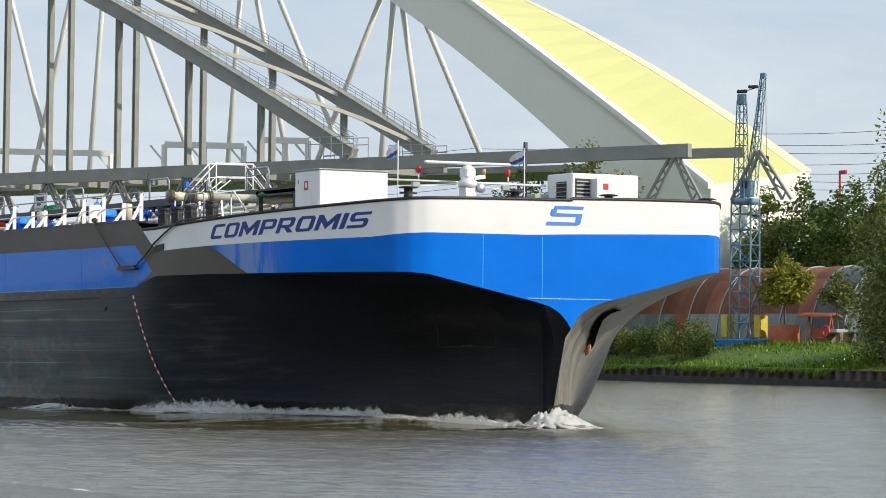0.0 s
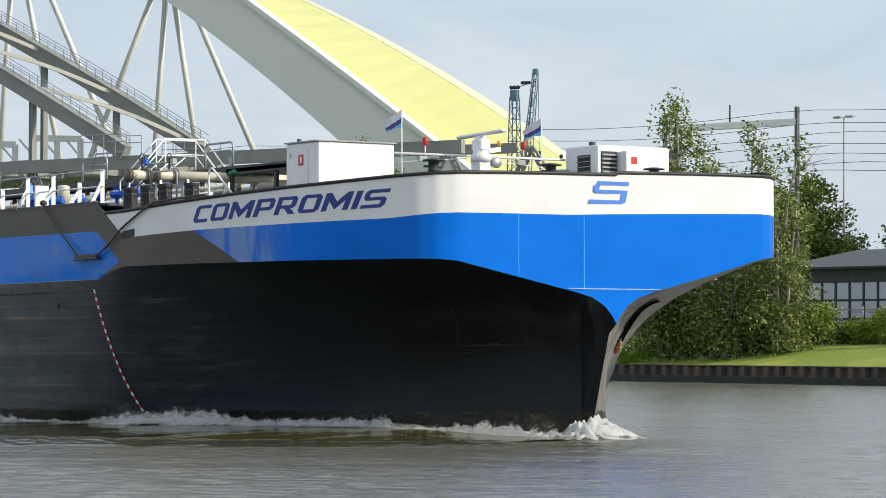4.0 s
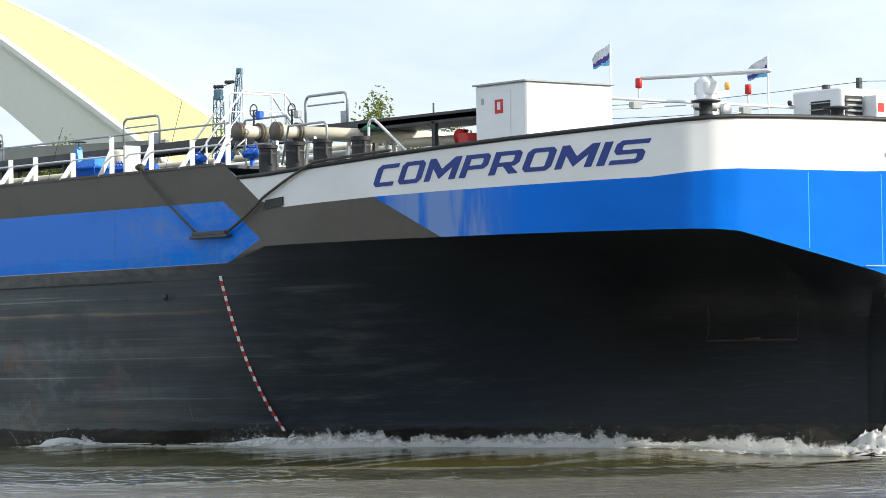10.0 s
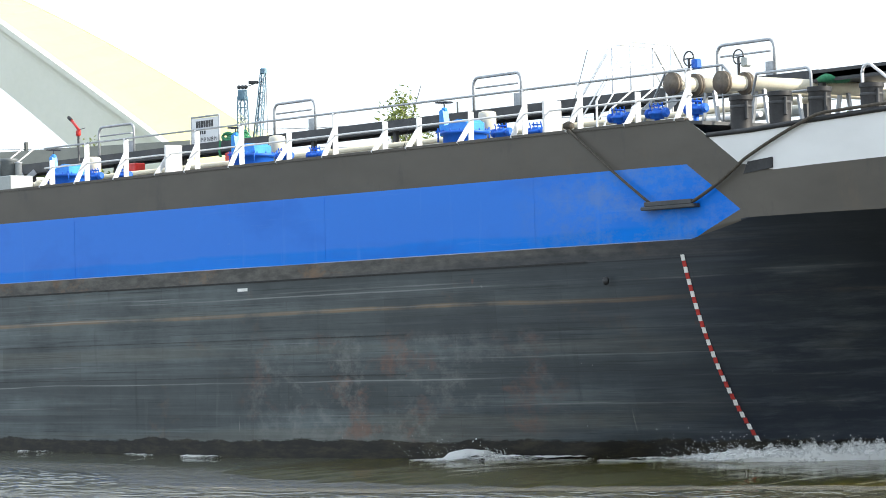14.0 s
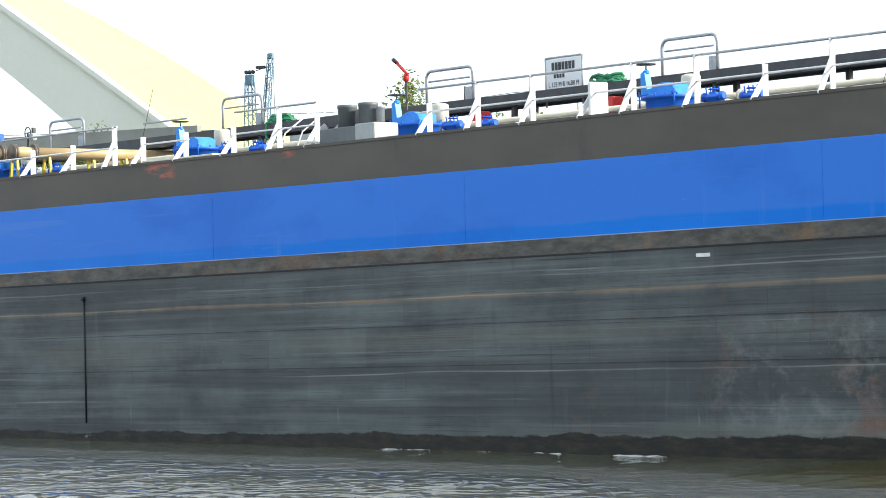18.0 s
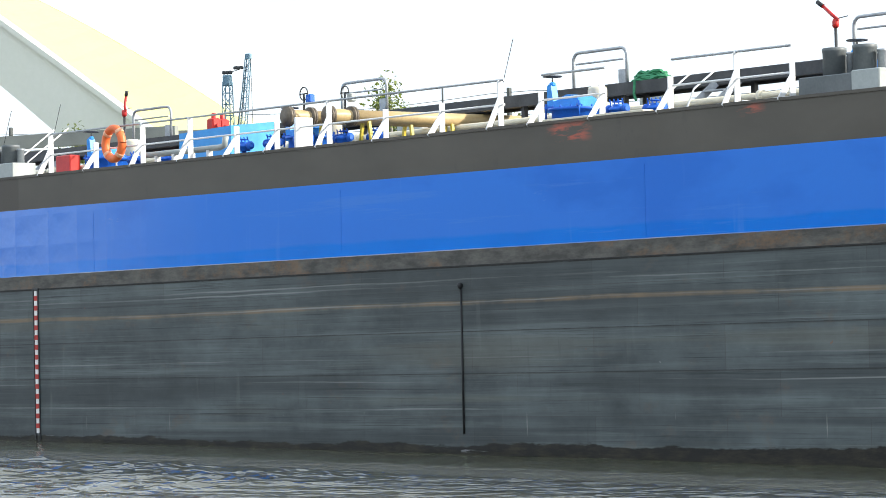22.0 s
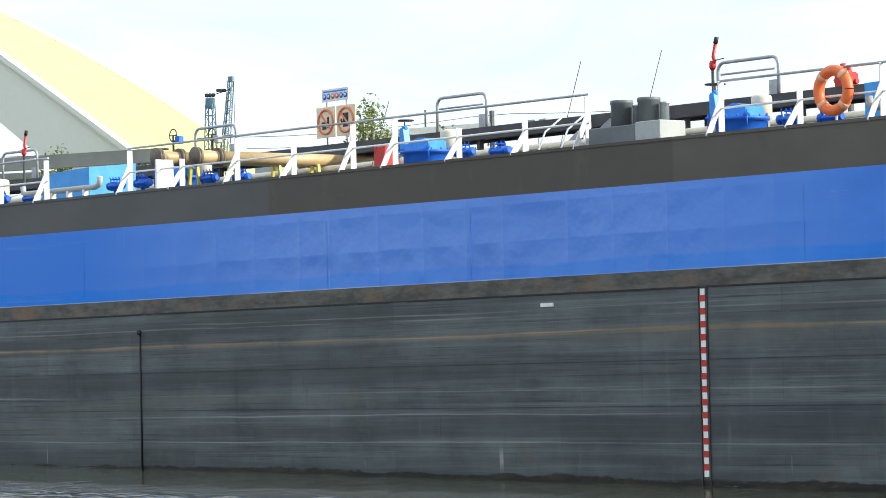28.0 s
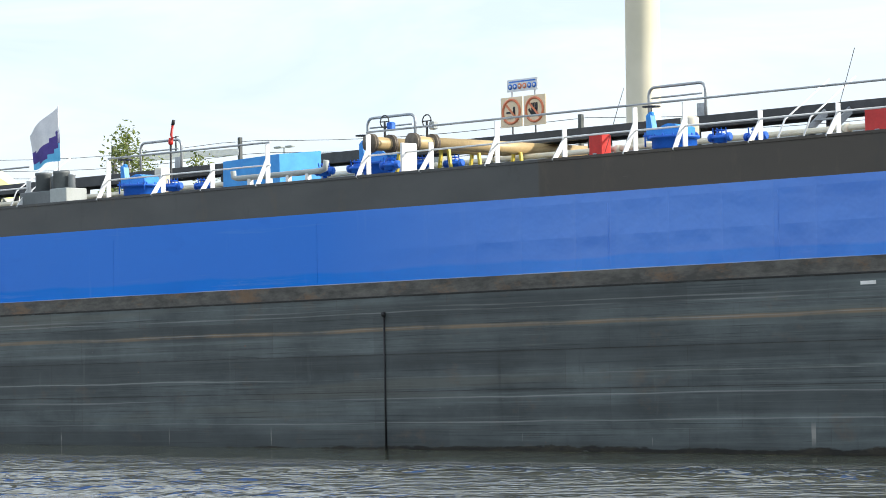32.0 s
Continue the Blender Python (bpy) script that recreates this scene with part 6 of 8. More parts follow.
# white machinery cabinet
CX, CW, CF = 49.08, 50.60, 3.22
cb = part("machinery_cabinet", Shape().span((CX, CF, 4.76), (CW, 5.45, 6.77), 0.03), WHITE, ship, "white steel cabinet with a door on the foredeck")
dr = part("cabinet_door", Shape().span((CX + 0.27, CF - 0.015, 5.1), (CX + 1.07, CF, 6.64), 0.006), WHITE, cb)
part("handle", Shape().span((CX + 0.67, CF - 0.04, 5.55), (CX + 0.97, CF - 0.015, 5.585)), BLACK, dr)
part("sticker", Shape().span((CX + 0.62, CF - 0.022, 6.2), (CX + 0.86, CF - 0.015, 6.47)), RED, dr)
part("sticker_panel", Shape().span((CX + 0.70, CF - 0.028, 6.27), (CX + 0.79, CF - 0.022, 6.42)), WHITE, dr)
part("roof_edge", Shape().span((CX - 0.04, CF - 0.04, 6.77), (CW + 0.04, 5.49, 6.80)), LIGHT_GREY, cb)
for z in (5.3, 6.4):
    part("hinge", Shape().span((CX + 0.22, CF - 0.03, z), (CX + 0.27, CF, z + 0.12)), STEEL, cb)

# white ventilation cabinet with louvres
s = Shape().span((49.5, 11.5, 4.76), (50.9, 13.85, 6.96), 0.03)
cb = part("ventilation_cabinet", s, WHITE, ship, "white ventilation cabinet with open louvres")
for x0, x1 in ((50.2, 50.5), ):
    part("louvre_opening", Shape().span((x0 - 0.15, 11.485, 6.1), (x1 + 0.1, 11.5, 6.72)), BLACK, cb)
    for k in range(5):
        part("louvre", Shape().bar((x0 - 0.15, 11.47, 6.15 + 0.13 * k), (x1 + 0.1, 11.47, 6.15 + 0.13 * k), 0.07, 0.02), LIGHT_GREY, cb)
part("louvre_opening", Shape().span((50.9, 11.62, 6.1), (50.915, 12.12, 6.8)), BLACK, cb)
for k in range(6):
    part("louvre", Shape().span((50.91, 11.64, 6.14 + 0.11 * k), (50.96, 12.10, 6.18 + 0.11 * k)), LIGHT_GREY, cb)
part("louvre_door", Shape().box((51.1, 12.15, 6.45), (0.4, 0.03, 0.7), 0.005), WHITE, cb)
part("sticker", Shape().span((50.9, 12.6, 6.5), (50.91, 12.78, 6.68)), RED, cb)
part("exhaust_stack", Shape().tube((50.0, 12.0, 6.96), (50.0, 12.0, 7.1), 0.09, 10), DARK, cb)
part("side_locker", Shape().span((49.6, 10.7, 4.76), (50.1, 11.2, 6.35), 0.02), LIGHT_GREY, ship)

# radar pedestal, cross bar and flag poles
s = Shape()
s.span((50.05, 8.12, 4.76), (50.45, 8.5, 6.45), 0.02)
s.lathe((50.25, 8.3, 0), ((0.27, 6.45), (0.27, 6.62), (0.2, 6.66), (0.2, 7.0), (0.14, 7.06), (0.1, 7.1)), 16)
rd = part("radar_pedestal", s, WHITE, ship, "white radar mast on the foredeck")
part("gearbox", Shape().box((50.25, 8.3, 6.86), (0.42, 0.34, 0.3), 0.04), WHITE, rd)
part("lamp_bracket", Shape().bar((50.3, 8.5, 6.72), (50.3, 8.85, 6.78), 0.1, 0.12), WHITE, rd)
part("amber_lamp", Shape().lathe((50.32, 8.82, 6.85), ((0.05, 0.0), (0.055, 0.09), (0.045, 0.14), (0.02, 0.15)), 12), AMBER, rd)
s = Shape()
s.lathe((50.45, 8.62, 6.42), ((0.05, -0.14), (0.13, -0.05), (0.14, 0.06), (0.12, 0.08)), 14, "x")
part("searchlight", s, STEEL, rd)
scanner = part("radar_scanner", Shape().span((-0.08, -1.4, 0), (0.08, 1.4, 0.09), 0.03), WHITE, ship, "long white rotating radar bar", at=pose(50.25, 8.3, 7.1))
s = Shape()
s.tube((49.7, 5.6, 6.62), (49.75, 11.3, 6.62), 0.032, 8).tube((49.7, 6.2, 6.40), (49.75, 8.2, 6.55), 0.015, 6).tube((49.7, 8.4, 6.55), (49.75, 10.6, 6.40), 0.015, 6)
cross = part("cross_bar", s, WHITE, ship)
for y, col in ((6.95, RED), (10.0, RED)):
    st = part("lamp_stem", Shape().tube((49.72, y, 6.62), (49.72, y, 6.85), 0.02, 6), WHITE, ship)
    part("red_lamp", Shape().lathe((49.72, y, 6.85), ((0.06, 0.0), (0.07, 0.02), (0.07, 0.17), (0.055, 0.2)), 12), col, st, "red signal lamp")
    part("lamp_box", Shape().box((49.72, y - 0.1, 6.50), (0.14, 0.24, 0.14), 0.01), LIGHT_GREY, st)
for y in (5.65, 11.2):
    part("camera_dome", Shape().lathe((49.72, y, 6.66), ((0.035, 0), (0.05, 0.06), (0.035, 0.1)), 8), BLACK, ship)

FLAG_WHITE = surface("flag_white", (0.62, 0.63, 0.66), (0.75, 0.75, 0.77), 4, 0.8, bump=0.05)
FLAG_PURPLE = surface("flag_purple", (0.06, 0.04, 0.22), (0.10, 0.07, 0.30), 4, 0.8, bump=0.05)
FLAG_BLUE = surface("flag_blue", (0.10, 0.42, 0.70), (0.16, 0.52, 0.80), 4, 0.8, bump=0.05)


def flag_on_pole(x, y, z0, z1, w, h, lean):
    """A pole with a small three-coloured flag blown aft; the cloth is stiff and swings on the pole."""
    fp = part("flag_pole", Shape().tube((x, y, z0), (x, y, z1), 0.022, 8, 0.016), RAIL_WHITE, ship)
    sh = Shape()
    nx, nz = 14, 12
    for i in range(nx + 1):
        for k in range(nz + 1):
            u, v = i / nx, k / nz
            ripple = 0.09 * w * math.sin(7.5 * u + 1.5 * v) * u
            sh.v.append((-w * u * (0.92 - 0.12 * v), ripple + 0.02, -h * v - lean * u * w * (1 - 0.85 * v) + 0.05 * h * math.sin(5 * u) * u))
    for i in range(nx):
        for k in range(nz):
            u, v = (i + 0.5) / nx, (k + 0.5) / nz
            curve = 0.36 + 0.22 * math.sin(2.6 * u)
            sh.f.append([i * (nz + 1) + k, (i + 1) * (nz + 1) + k, (i + 1) * (nz + 1) + k + 1, i * (nz + 1) + k + 1])
            sh.smooth.append(True)
            sh.slot.append(0 if v < curve else (1 if v < curve + 0.32 else 2))
    cloth = part("flag", sh, [FLAG_WHITE, FLAG_PURPLE, FLAG_BLUE], ship, "white, purple and light blue company flag", at=pose(x, y, z1 - 0.03))
    return cloth


flags = [flag_on_pole(49.55, 6.35, 4.76, 7.78, 0.60, 0.46, 0.50), flag_on_pole(49.75, 10.55, 4.76, 7.72, 0.60, 0.46, 0.50), flag_on_pole(-29.3, 2.6, deck_z(-29), 8.05, 0.95, 1.25, 0.55)]

# mooring fittings on the bow rail
for y in (3.52, 6.9, 10.0, 13.36):
    s = Shape()
    s.lathe((55.25, y, 5.78), ((0.13, 0.0), (0.12, 0.05), (0.12, 0.24), (0.26, 0.25), (0.27, 0.28), (0.1, 0.31)), 16)
    s.tube((55.25, y - 0.26, 5.9), (55.25, y + 0.26, 5.9), 0.03, 6)
    part("roller_fairlead", s, DARK, ship, "round dark roller fairlead on the bow rail")
# frames and stair rails behind the bulwark
s = Shape()
s.path([(44.9, 1.6, 5.45), (45.15, 1.6, 6.22), (46.3, 1.6, 6.22)] + arc_points((46.3, 1.6, 6.10), 0.12, 90, 0, 5) + [(46.42, 1.6, 5.4)], 0.025, 8)
s.tube((45.0, 1.6, 5.85), (46.42, 1.6, 5.85), 0.02, 6)
part("hand_rail", s, STEEL, ship)
s = Shape()
s.path([(47.0, 2.2, 5.3), (47.0, 2.2, 6.1)] + arc_points((47.14, 2.2, 6.1), 0.14, 180, 70, 5) + [(48.4, 2.2, 5.4)], 0.028, 8)
part("stair_rail", s, RAIL_WHITE, ship)
s = Shape()
s.path([(39.4, 4.0, 5.5), (40.3, 4.0, 6.75), (41.8, 4.0, 6.75), (42.5, 4.0, 6.1)], 0.025, 8).tube((40.3, 4.0, 6.75), (40.3, 4.0, 5.5), 0.02, 6).tube((41.8, 4.0, 6.75), (41.8, 4.0, 5.5), 0.02, 6).tube((39.9, 4.0, 6.2), (42.4, 4.0, 6.2), 0.02, 6)
part("platform_frame", s, STEEL, ship)
# step-over stair with its railings across the catwalk
s = Shape()
for q in (0.0, 0.55):
    a, b = (35.4 + q, 7.05, 7.85), (34.8 + q, 8.7, 7.9)
    s.path([(36.1 + q, 5.5, 6.55), a, b, (34.2 + q, 10.2, 6.6)], 0.026, 6)
    for (x, y, z) in (a, b):
        s.tube((x, y, 6.4), (x, y, z), 0.024, 6)
    s.path([(36.1 + q, 5.5, 6.15), (a[0], a[1], 7.4), (b[0], b[1], 7.45), (34.2 + q, 10.2, 6.2)], 0.018, 6)
    s.tube((36.1 + q, 5.5, 5.45), (36.1 + q, 5.5, 6.55), 0.024, 6).tube((34.2 + q, 10.2, 5.45), (34.2 + q, 10.2, 6.6), 0.024, 6)
part("step_over", s, RAIL_WHITE, ship, "white step-over railing across the catwalk")
# roofed valve stand
s = Shape()
s.span((43.0, 5.0, 6.42), (48.0, 6.6, 6.52)).span((43.0, 5.0, 6.36), (48.0, 5.06, 6.58))
vs_ = part("valve_shelter", s, DARK, ship, "dark steel frame over red valves")
for x in (43.2, 45.5, 47.4, 47.85):
    part("shelter_post", Shape().span((x, 5.0, 4.76), (x + 0.1, 5.1, 6.4)), DARK, vs_)
for x, y in ((46.2, 5.3), (46.8, 5.6)):
    s = Shape()
    s.lathe((x, y, 5.3), ((0.08, 0.0), (0.08, 0.5), (0.13, 0.52), (0.13, 0.62), (0.08, 0.66), (0.08, 0.9)), 12).lathe((x, y - 0.12, 6.05), ((0.16, -0.04), (0.16, 0.04)), 14, "y")
    part("red_valve", s, RED, ship, "red valve with a hand wheel")
for x, y, z in ((44.0, 5.4, 5.95), (45.2, 5.5, 5.9)):
    part("foredeck_pipe", Shape().path([(x, y, 5.0), (x, y, z), (x + 0.15, y, z + 0.1), (x + 2.2, y + 0.4, z + 0.1)], 0.1, 10), CREAM, ship)
s = Shape()
s.lathe((43.4, 5.2, 6.35), ((0.28, 0.0), (0.32, 0.07), (0.2, 0.15), (0.08, 0.18)), 12)
part("cargo_net", s, GREEN_NET, ship, "crumpled green cargo net")
s = Shape()
for k in range(5):
    s.path(arc_points((47.0 + 0.1 * k, 3.2, 5.25 + 0.03 * k), 0.42 - 0.03 * k, 0, 360, 18, "xy"), 0.035, 5, caps=False)
part("hose_coil", s, YELLOW, ship, "coiled yellow hose")
# hawse slot with its anchor in the far bow plating, and a flush pocket in the near one
def far_skin(xc, t, out):
    for a, b in zip(STATIONS, STATIONS[1:]):
        if a[0] <= xc <= b[0]:
            q = (xc - a[0]) / (b[0] - a[0])
            _, yc, zk, zt, xb, yb = [u + (v - u) * q for u, v in zip(a, b)]
            e = flare(xc, t)
            return (xb + (xc - xb) * e + out * 0.6, BEAM - (yb + (yc - yb) * e) + out, -0.7 + (zk + 0.7) * t)


def pocket_edge(sh, a, b, wide):
    """A low rounded bead of steel from a to b on the near bow plating."""
    line = [far_skin(a[0] + (b[0] - a[0]) * q / 6, a[1] + (b[1] - a[1]) * q / 6, 0.0) for q in range(7)]
    sh.path([(x, BEAM - y, z) for x, y, z in line], wide, 6)


PRIMER = surface("worn_primer", (0.013, 0.011, 0.011), (0.030, 0.018, 0.015), 7, 0.7)
s = Shape()
for a, b, w in (((53.4, 0.55), (55.15, 0.55), 0.030), ((53.4, 0.55), (53.8, 0.75), 0.018), ((55.15, 0.55), (55.35, 0.74), 0.014), ((53.9, 0.74), (54.7, 0.79), 0.012), ((54.7, 0.79), (55.15, 0.75), 0.012)):
    pocket_edge(s, a, b, w)
pk = part("anchor_pocket", s, PRIMER, ship, "dull red worn rim of the flush anchor pocket")
s = Shape()
pocket_edge(s, (54.15, 0.555), (54.5, 0.555), 0.036)
part("bow_scuff", s, surface("orange_primer", (0.025, 0.015, 0.010), (0.065, 0.030, 0.013), 9, 0.7), pk, "orange primer scuff")
# the slot's shaded inside is painted: a flat near-black sheet over the plating
s = Shape()
rim = [(54.55, 0.805, 53.55, 0.803), (54.85, 0.785, 53.9, 0.79), (54.85, 0.768, 54.1, 0.775), (54.6, 0.735, 53.9, 0.738), (54.1, 0.685, 52.95, 0.683), (53.4, 0.635, 52.0, 0.63), (52.9, 0.60, 51.3, 0.59), (51.3, 0.552, 51.1, 0.552)]
vs = [far_skin(x, t, 0.09) for xa, ta, xb, tb in rim for x, t in ((xa, ta), (xb, tb))]
s.add(vs, [(2 * q, 2 * q + 1, 2 * q + 3, 2 * q + 2) for q in range(len(rim) - 1)])
slot = part("hawse_slot", s, surface("hawse_shadow", (0.003, 0.003, 0.003), (0.007, 0.007, 0.007), 5, 1.0, spec=0.0), ship, "dark hawse slot in the pale bow plating")
s = Shape()
for x, t, r in ((52.1, 0.565, 0.10), (52.0, 0.55, 0.14), (51.9, 0.535, 0.13), (51.75, 0.52, 0.09)):
    c = far_skin(x, t, 0.10)
    s.box(c, (r * 1.6, r, r * 1.3), 0.05)
part("anchor_fluke", s, surface("orange_primer_steel", (0.50, 0.22, 0.09), (0.72, 0.40, 0.22), 9, 0.7), slot, "orange rusty anchor fluke")

# ---- foam that the bow throws up: lumps that ride along with the ship
FOAM = bpy.data.materials.new("foam")
FOAM.use_nodes = True
fb_ = FOAM.node_tree.nodes["Principled BSDF"]
fb_.inputs["Base Color"].default_value = (0.82, 0.84, 0.84, 1)
fb_.inputs["Roughness"].default_value = 0.85
fb_.inputs["Subsurface Weight"].default_value = 0.0
rng = random.Random(5)


def blob(sh, c, r, squash):
    """A lumpy drop of foam."""
    n, rings = 6, 3
    vs = []
    for i in range(1, rings + 1):
        a = math.pi * i / (rings + 1)
        for k in range(n):
            t = 2 * math.pi * k / n + i
            q = r * rng.uniform(0.7, 1.25)
            vs.append((c[0] + q * math.sin(a) * math.cos(t) * 1.5, c[1] + q * math.sin(a) * math.sin(t), c[2] + q * squash * math.cos(a)))
    top, bot = len(vs), len(vs) + 1
    vs += [(c[0], c[1], c[2] + r * squash), (c[0], c[1], c[2] - r * squash)]
    fs = []
    for i in range(rings - 1):
        for k in range(n):
            j = (k + 1) % n
            fs.append((i * n + k, (i + 1) * n + k, (i + 1) * n + j, i * n + j))
    for k in range(n):
        j = (k + 1) % n
        fs.append((top, k, j))
        fs.append((bot, (rings - 1) * n + j, (rings - 1) * n + k))
    sh.add(vs, fs, True)


FOAM_THIN = bpy.data.materials.new("thin_foam")
FOAM_THIN.use_nodes = True
ft, fl = FOAM_THIN.node_tree.nodes, FOAM_THIN.node_tree.links
fb2 = ft["Principled BSDF"]
fb2.inputs["Base Color"].default_value = (0.84, 0.84, 0.83, 1)
fb2.inputs["Roughness"].default_value = 0.8
fco = ft.new("ShaderNodeTexCoord")
fnz = noise_node(ft, fl, fco.outputs["Object"], 13.0, 8, (0.6, 1, 1.0), 0.85)
fat = ft.new("ShaderNodeAttribute")
fat.attribute_name = "cover"
fsum = calc(ft, fl, "ADD", fnz, fat.outputs["Fac"])
# light passes through the froth
ftr = ft.new("ShaderNodeBsdfTranslucent")
ftr.inputs["Color"].default_value = (0.84, 0.84, 0.80, 1)
fmx, fop, fcl = ft.new("ShaderNodeMixShader"), ft.new("ShaderNodeMixShader"), ft.new("ShaderNodeBsdfTransparent")
fmx.inputs["Fac"].default_value = 0.4
fl.new(fb2.outputs["BSDF"], fmx.inputs[1])
fl.new(ftr.outputs["BSDF"], fmx.inputs[2])
fl.new(ramp(ft, fl, fsum, 0.86, 1.20), fop.inputs["Fac"])
fl.new(fcl.outputs["BSDF"], fop.inputs[1])
fl.new(fmx.outputs["Shader"], fop.inputs[2])
fl.new(fop.outputs["Shader"], ft["Material Output"].inputs["Surface"])

bow_wave = thing("bow_wave", "white foaming bow wave that runs along the hull", "wave")
waves = []


def lift(x):
    """How far the bow wave stands up the side."""
    return 0.06 + (0.03 + 0.15 / (1 + math.exp((38 - x) / 2.5))) / (1 + math.exp((x - 53.2) / 0.6))


def lather(piece, x0, x1, nu, width, height, cover, seed):
    """A ridge of broken water along the hull from x1 back to x0; cover tells how closed the foam is."""
    nv = 26
    vs, fs, cov = [], [], []
    for i in range(nu + 1):
        x = x0 + (x1 - x0) * i / nu
        edge = skin_y(min(x, 55.0), 0.15)
        hgt, wid = height(x), width(x)
        for k in range(nv + 1):
            v = k / nv
            n1 = noise.fractal(Vector((x * 1.3 + seed, v * 2.0, seed)), 0.9, 2.1, 5)
            n2 = noise.noise(Vector((x * 6.0 + seed, v * wid * 7.0, 3.0)))
            crest = math.exp(-((v - 0.22) / 0.2) ** 2)
            z = 0.42 * hgt * crest * max(0.12, 0.8 + 0.75 * n1) + 0.07 * hgt ** 0.5 * n2 - 0.03 * v
            vs.append((x + 0.10 * n2, edge + 0.05 - wid * v + 0.12 * wid * n1, z + 0.015 + lift(x) * (1 - 0.15 * v)))
            cov.append(cover(x, v) + 0.30 * n1)
    for i in range(nu):
        for k in range(nv):
            q = i * (nv + 1) + k
            fs.append((q, q + nv + 1, q + nv + 2, q + 1))
    sh = Shape().add(vs, fs, True)
    me = sh.mesh("foam", FOAM_THIN)
    at_ = me.attributes.new("cover", "FLOAT", "POINT")
    at_.data.foreach_set("value", cov)
    ob = part("foam", me, None, bow_wave)
    ob["kind"] = "stuff"
    return ob


def ridge(x):
    return 0.30 * math.exp(-((x - 54.3) / 1.5) ** 2) + 0.20 * math.exp(-((x - 50.2) / 1.6) ** 2) + 0.32 * math.exp(-((x - 46.3) / 1.9) ** 2) + 0.30 * math.exp(-((x - 39.2) / 1.0) ** 2) + 0.05


for piece in range(6):
    x1 = 55.3 - 3.2 * piece
    waves.append(lather(piece, x1 - 3.5, x1, 120, lambda x: 0.75 + 0.06 * (55 - x), ridge, lambda x, v: 0.72 - 0.50 * v - 0.006 * (55 - x) + 0.08 * math.sin(1.1 * x) * math.sin(0.43 * x + 2) + 0.10 * math.exp(-((x - 39.2) / 1.0) ** 2) - 0.36 * math.exp(-((x - 42.4) / 1.0) ** 2) - 0.3 / (1 + math.exp((x - 37.6) / 0.4)), 1.7 * piece))
for piece in range(4):
    x1 = 36.5 - 17 * piece
    waves.append(lather(piece, x1 - 17.3, x1, 260, lambda x: 0.9, lambda x: 0.14, lambda x, v: 0.22 - 0.25 * v + 0.16 * math.sin(0.8 * x) * math.sin(0.31 * x + 1) - 0.16 / (1 + math.exp(x - 20)) + 0.24 * math.exp(-((x - 30) / 2.4) ** 2) + 0.12 * math.exp(-((x - 23.3) / 0.8) ** 2), 20 + piece))
def curtain(x0, x1, back, seed):
    """A ragged upright veil of spray along the crest, thinning upwards."""
    nu, nv = 150, 8
    vs, fs, cov = [], [], []
    for i in range(nu + 1):
        x = x0 + (x1 - x0) * i / nu
        tall = ridge(x) * max(0.2, 0.95 + 1.2 * noise.fractal(Vector((x * 1.3, seed, 0)), 0.7, 2.1, 6))
        for k in range(nv + 1):
            v = k / nv
            n1 = noise.noise(Vector((x * 5, v * 2, seed)))
            vs.append((x + 0.05 * n1, skin_y(min(x, 55.0), 0.15) + 0.04 - back - 0.10 * v + 0.04 * n1, -0.02 + lift(x) + (1.0 * tall + 0.05) * v))
            cov.append(0.74 - 0.58 * v + 0.16 * n1)
    for i in range(nu):
        for k in range(nv):
            q = i * (nv + 1) + k
            fs.append((q, q + nv + 1, q + nv + 2, q + 1))
    me = Shape().add(vs, fs, True).mesh("spray", FOAM_THIN)
    at_ = me.attributes.new("cover", "FLOAT", "POINT")
    at_.data.foreach_set("value", cov)
    ob = part("spray", me, None, bow_wave)
    ob["kind"] = "stuff"
    return ob


for k_ in range(3):
    for x1 in (55.2, 51.4, 47.6, 43.8):
        waves.append(curtain(x1 - 3.9, x1, 0.08 + 0.16 * k_, 7.3 * k_ + x1))

# the smooth olive slope of water that the bow pushes out along the hull
SLEEK, st_, sl_, sb_, sco_ = fresh("sleek_water")
sl_.new(mix(st_, sl_, noise_node(st_, sl_, sco_, 0.4, 3, (0.3, 1, 1)), (0.062, 0.054, 0.009), (0.085, 0.073, 0.014)), sb_.inputs["Base Color"])
sb_.inputs["Roughness"].default_value = 0.12
sb_.inputs["IOR"].default_value = 1.33
relief(st_, sl_, sb_, noise_node(st_, sl_, sco_, 1.6, 4, (0.35, 1, 1), 0.6), 0.5, 0.035)


def swell_strip(x0, x1, width, height):
    nu, nv = int((x1 - x0) / 0.15), 22
    vs, fs = [], []
    for i in range(nu + 1):
        x = x0 + (x1 - x0) * i / nu
        edge = skin_y(min(x, 54.9), 0.05) + 0.1
        wid = width(x) * (1 + 0.16 * noise.fractal(Vector((x * 0.7, 4.0, 0)), 0.9, 2.0, 4))
        for k in range(nv + 1):
            v = k / nv
            z = height(x) * (1 - v) - 0.13 * v ** 6 + 0.02 * noise.noise(Vector((x * 0.9, v * 3, 1))) * (1 - v)
            vs.append((x, edge - wid * v, z))
    for i in range(nu):
        for k in range(nv):
            q = i * (nv + 1) + k
            fs.append((q, q + nv + 1, q + nv + 2, q + 1))
    return Shape().add(vs, fs, True).mesh("swell", SLEEK if x0 > 30 else WASH_WATER)


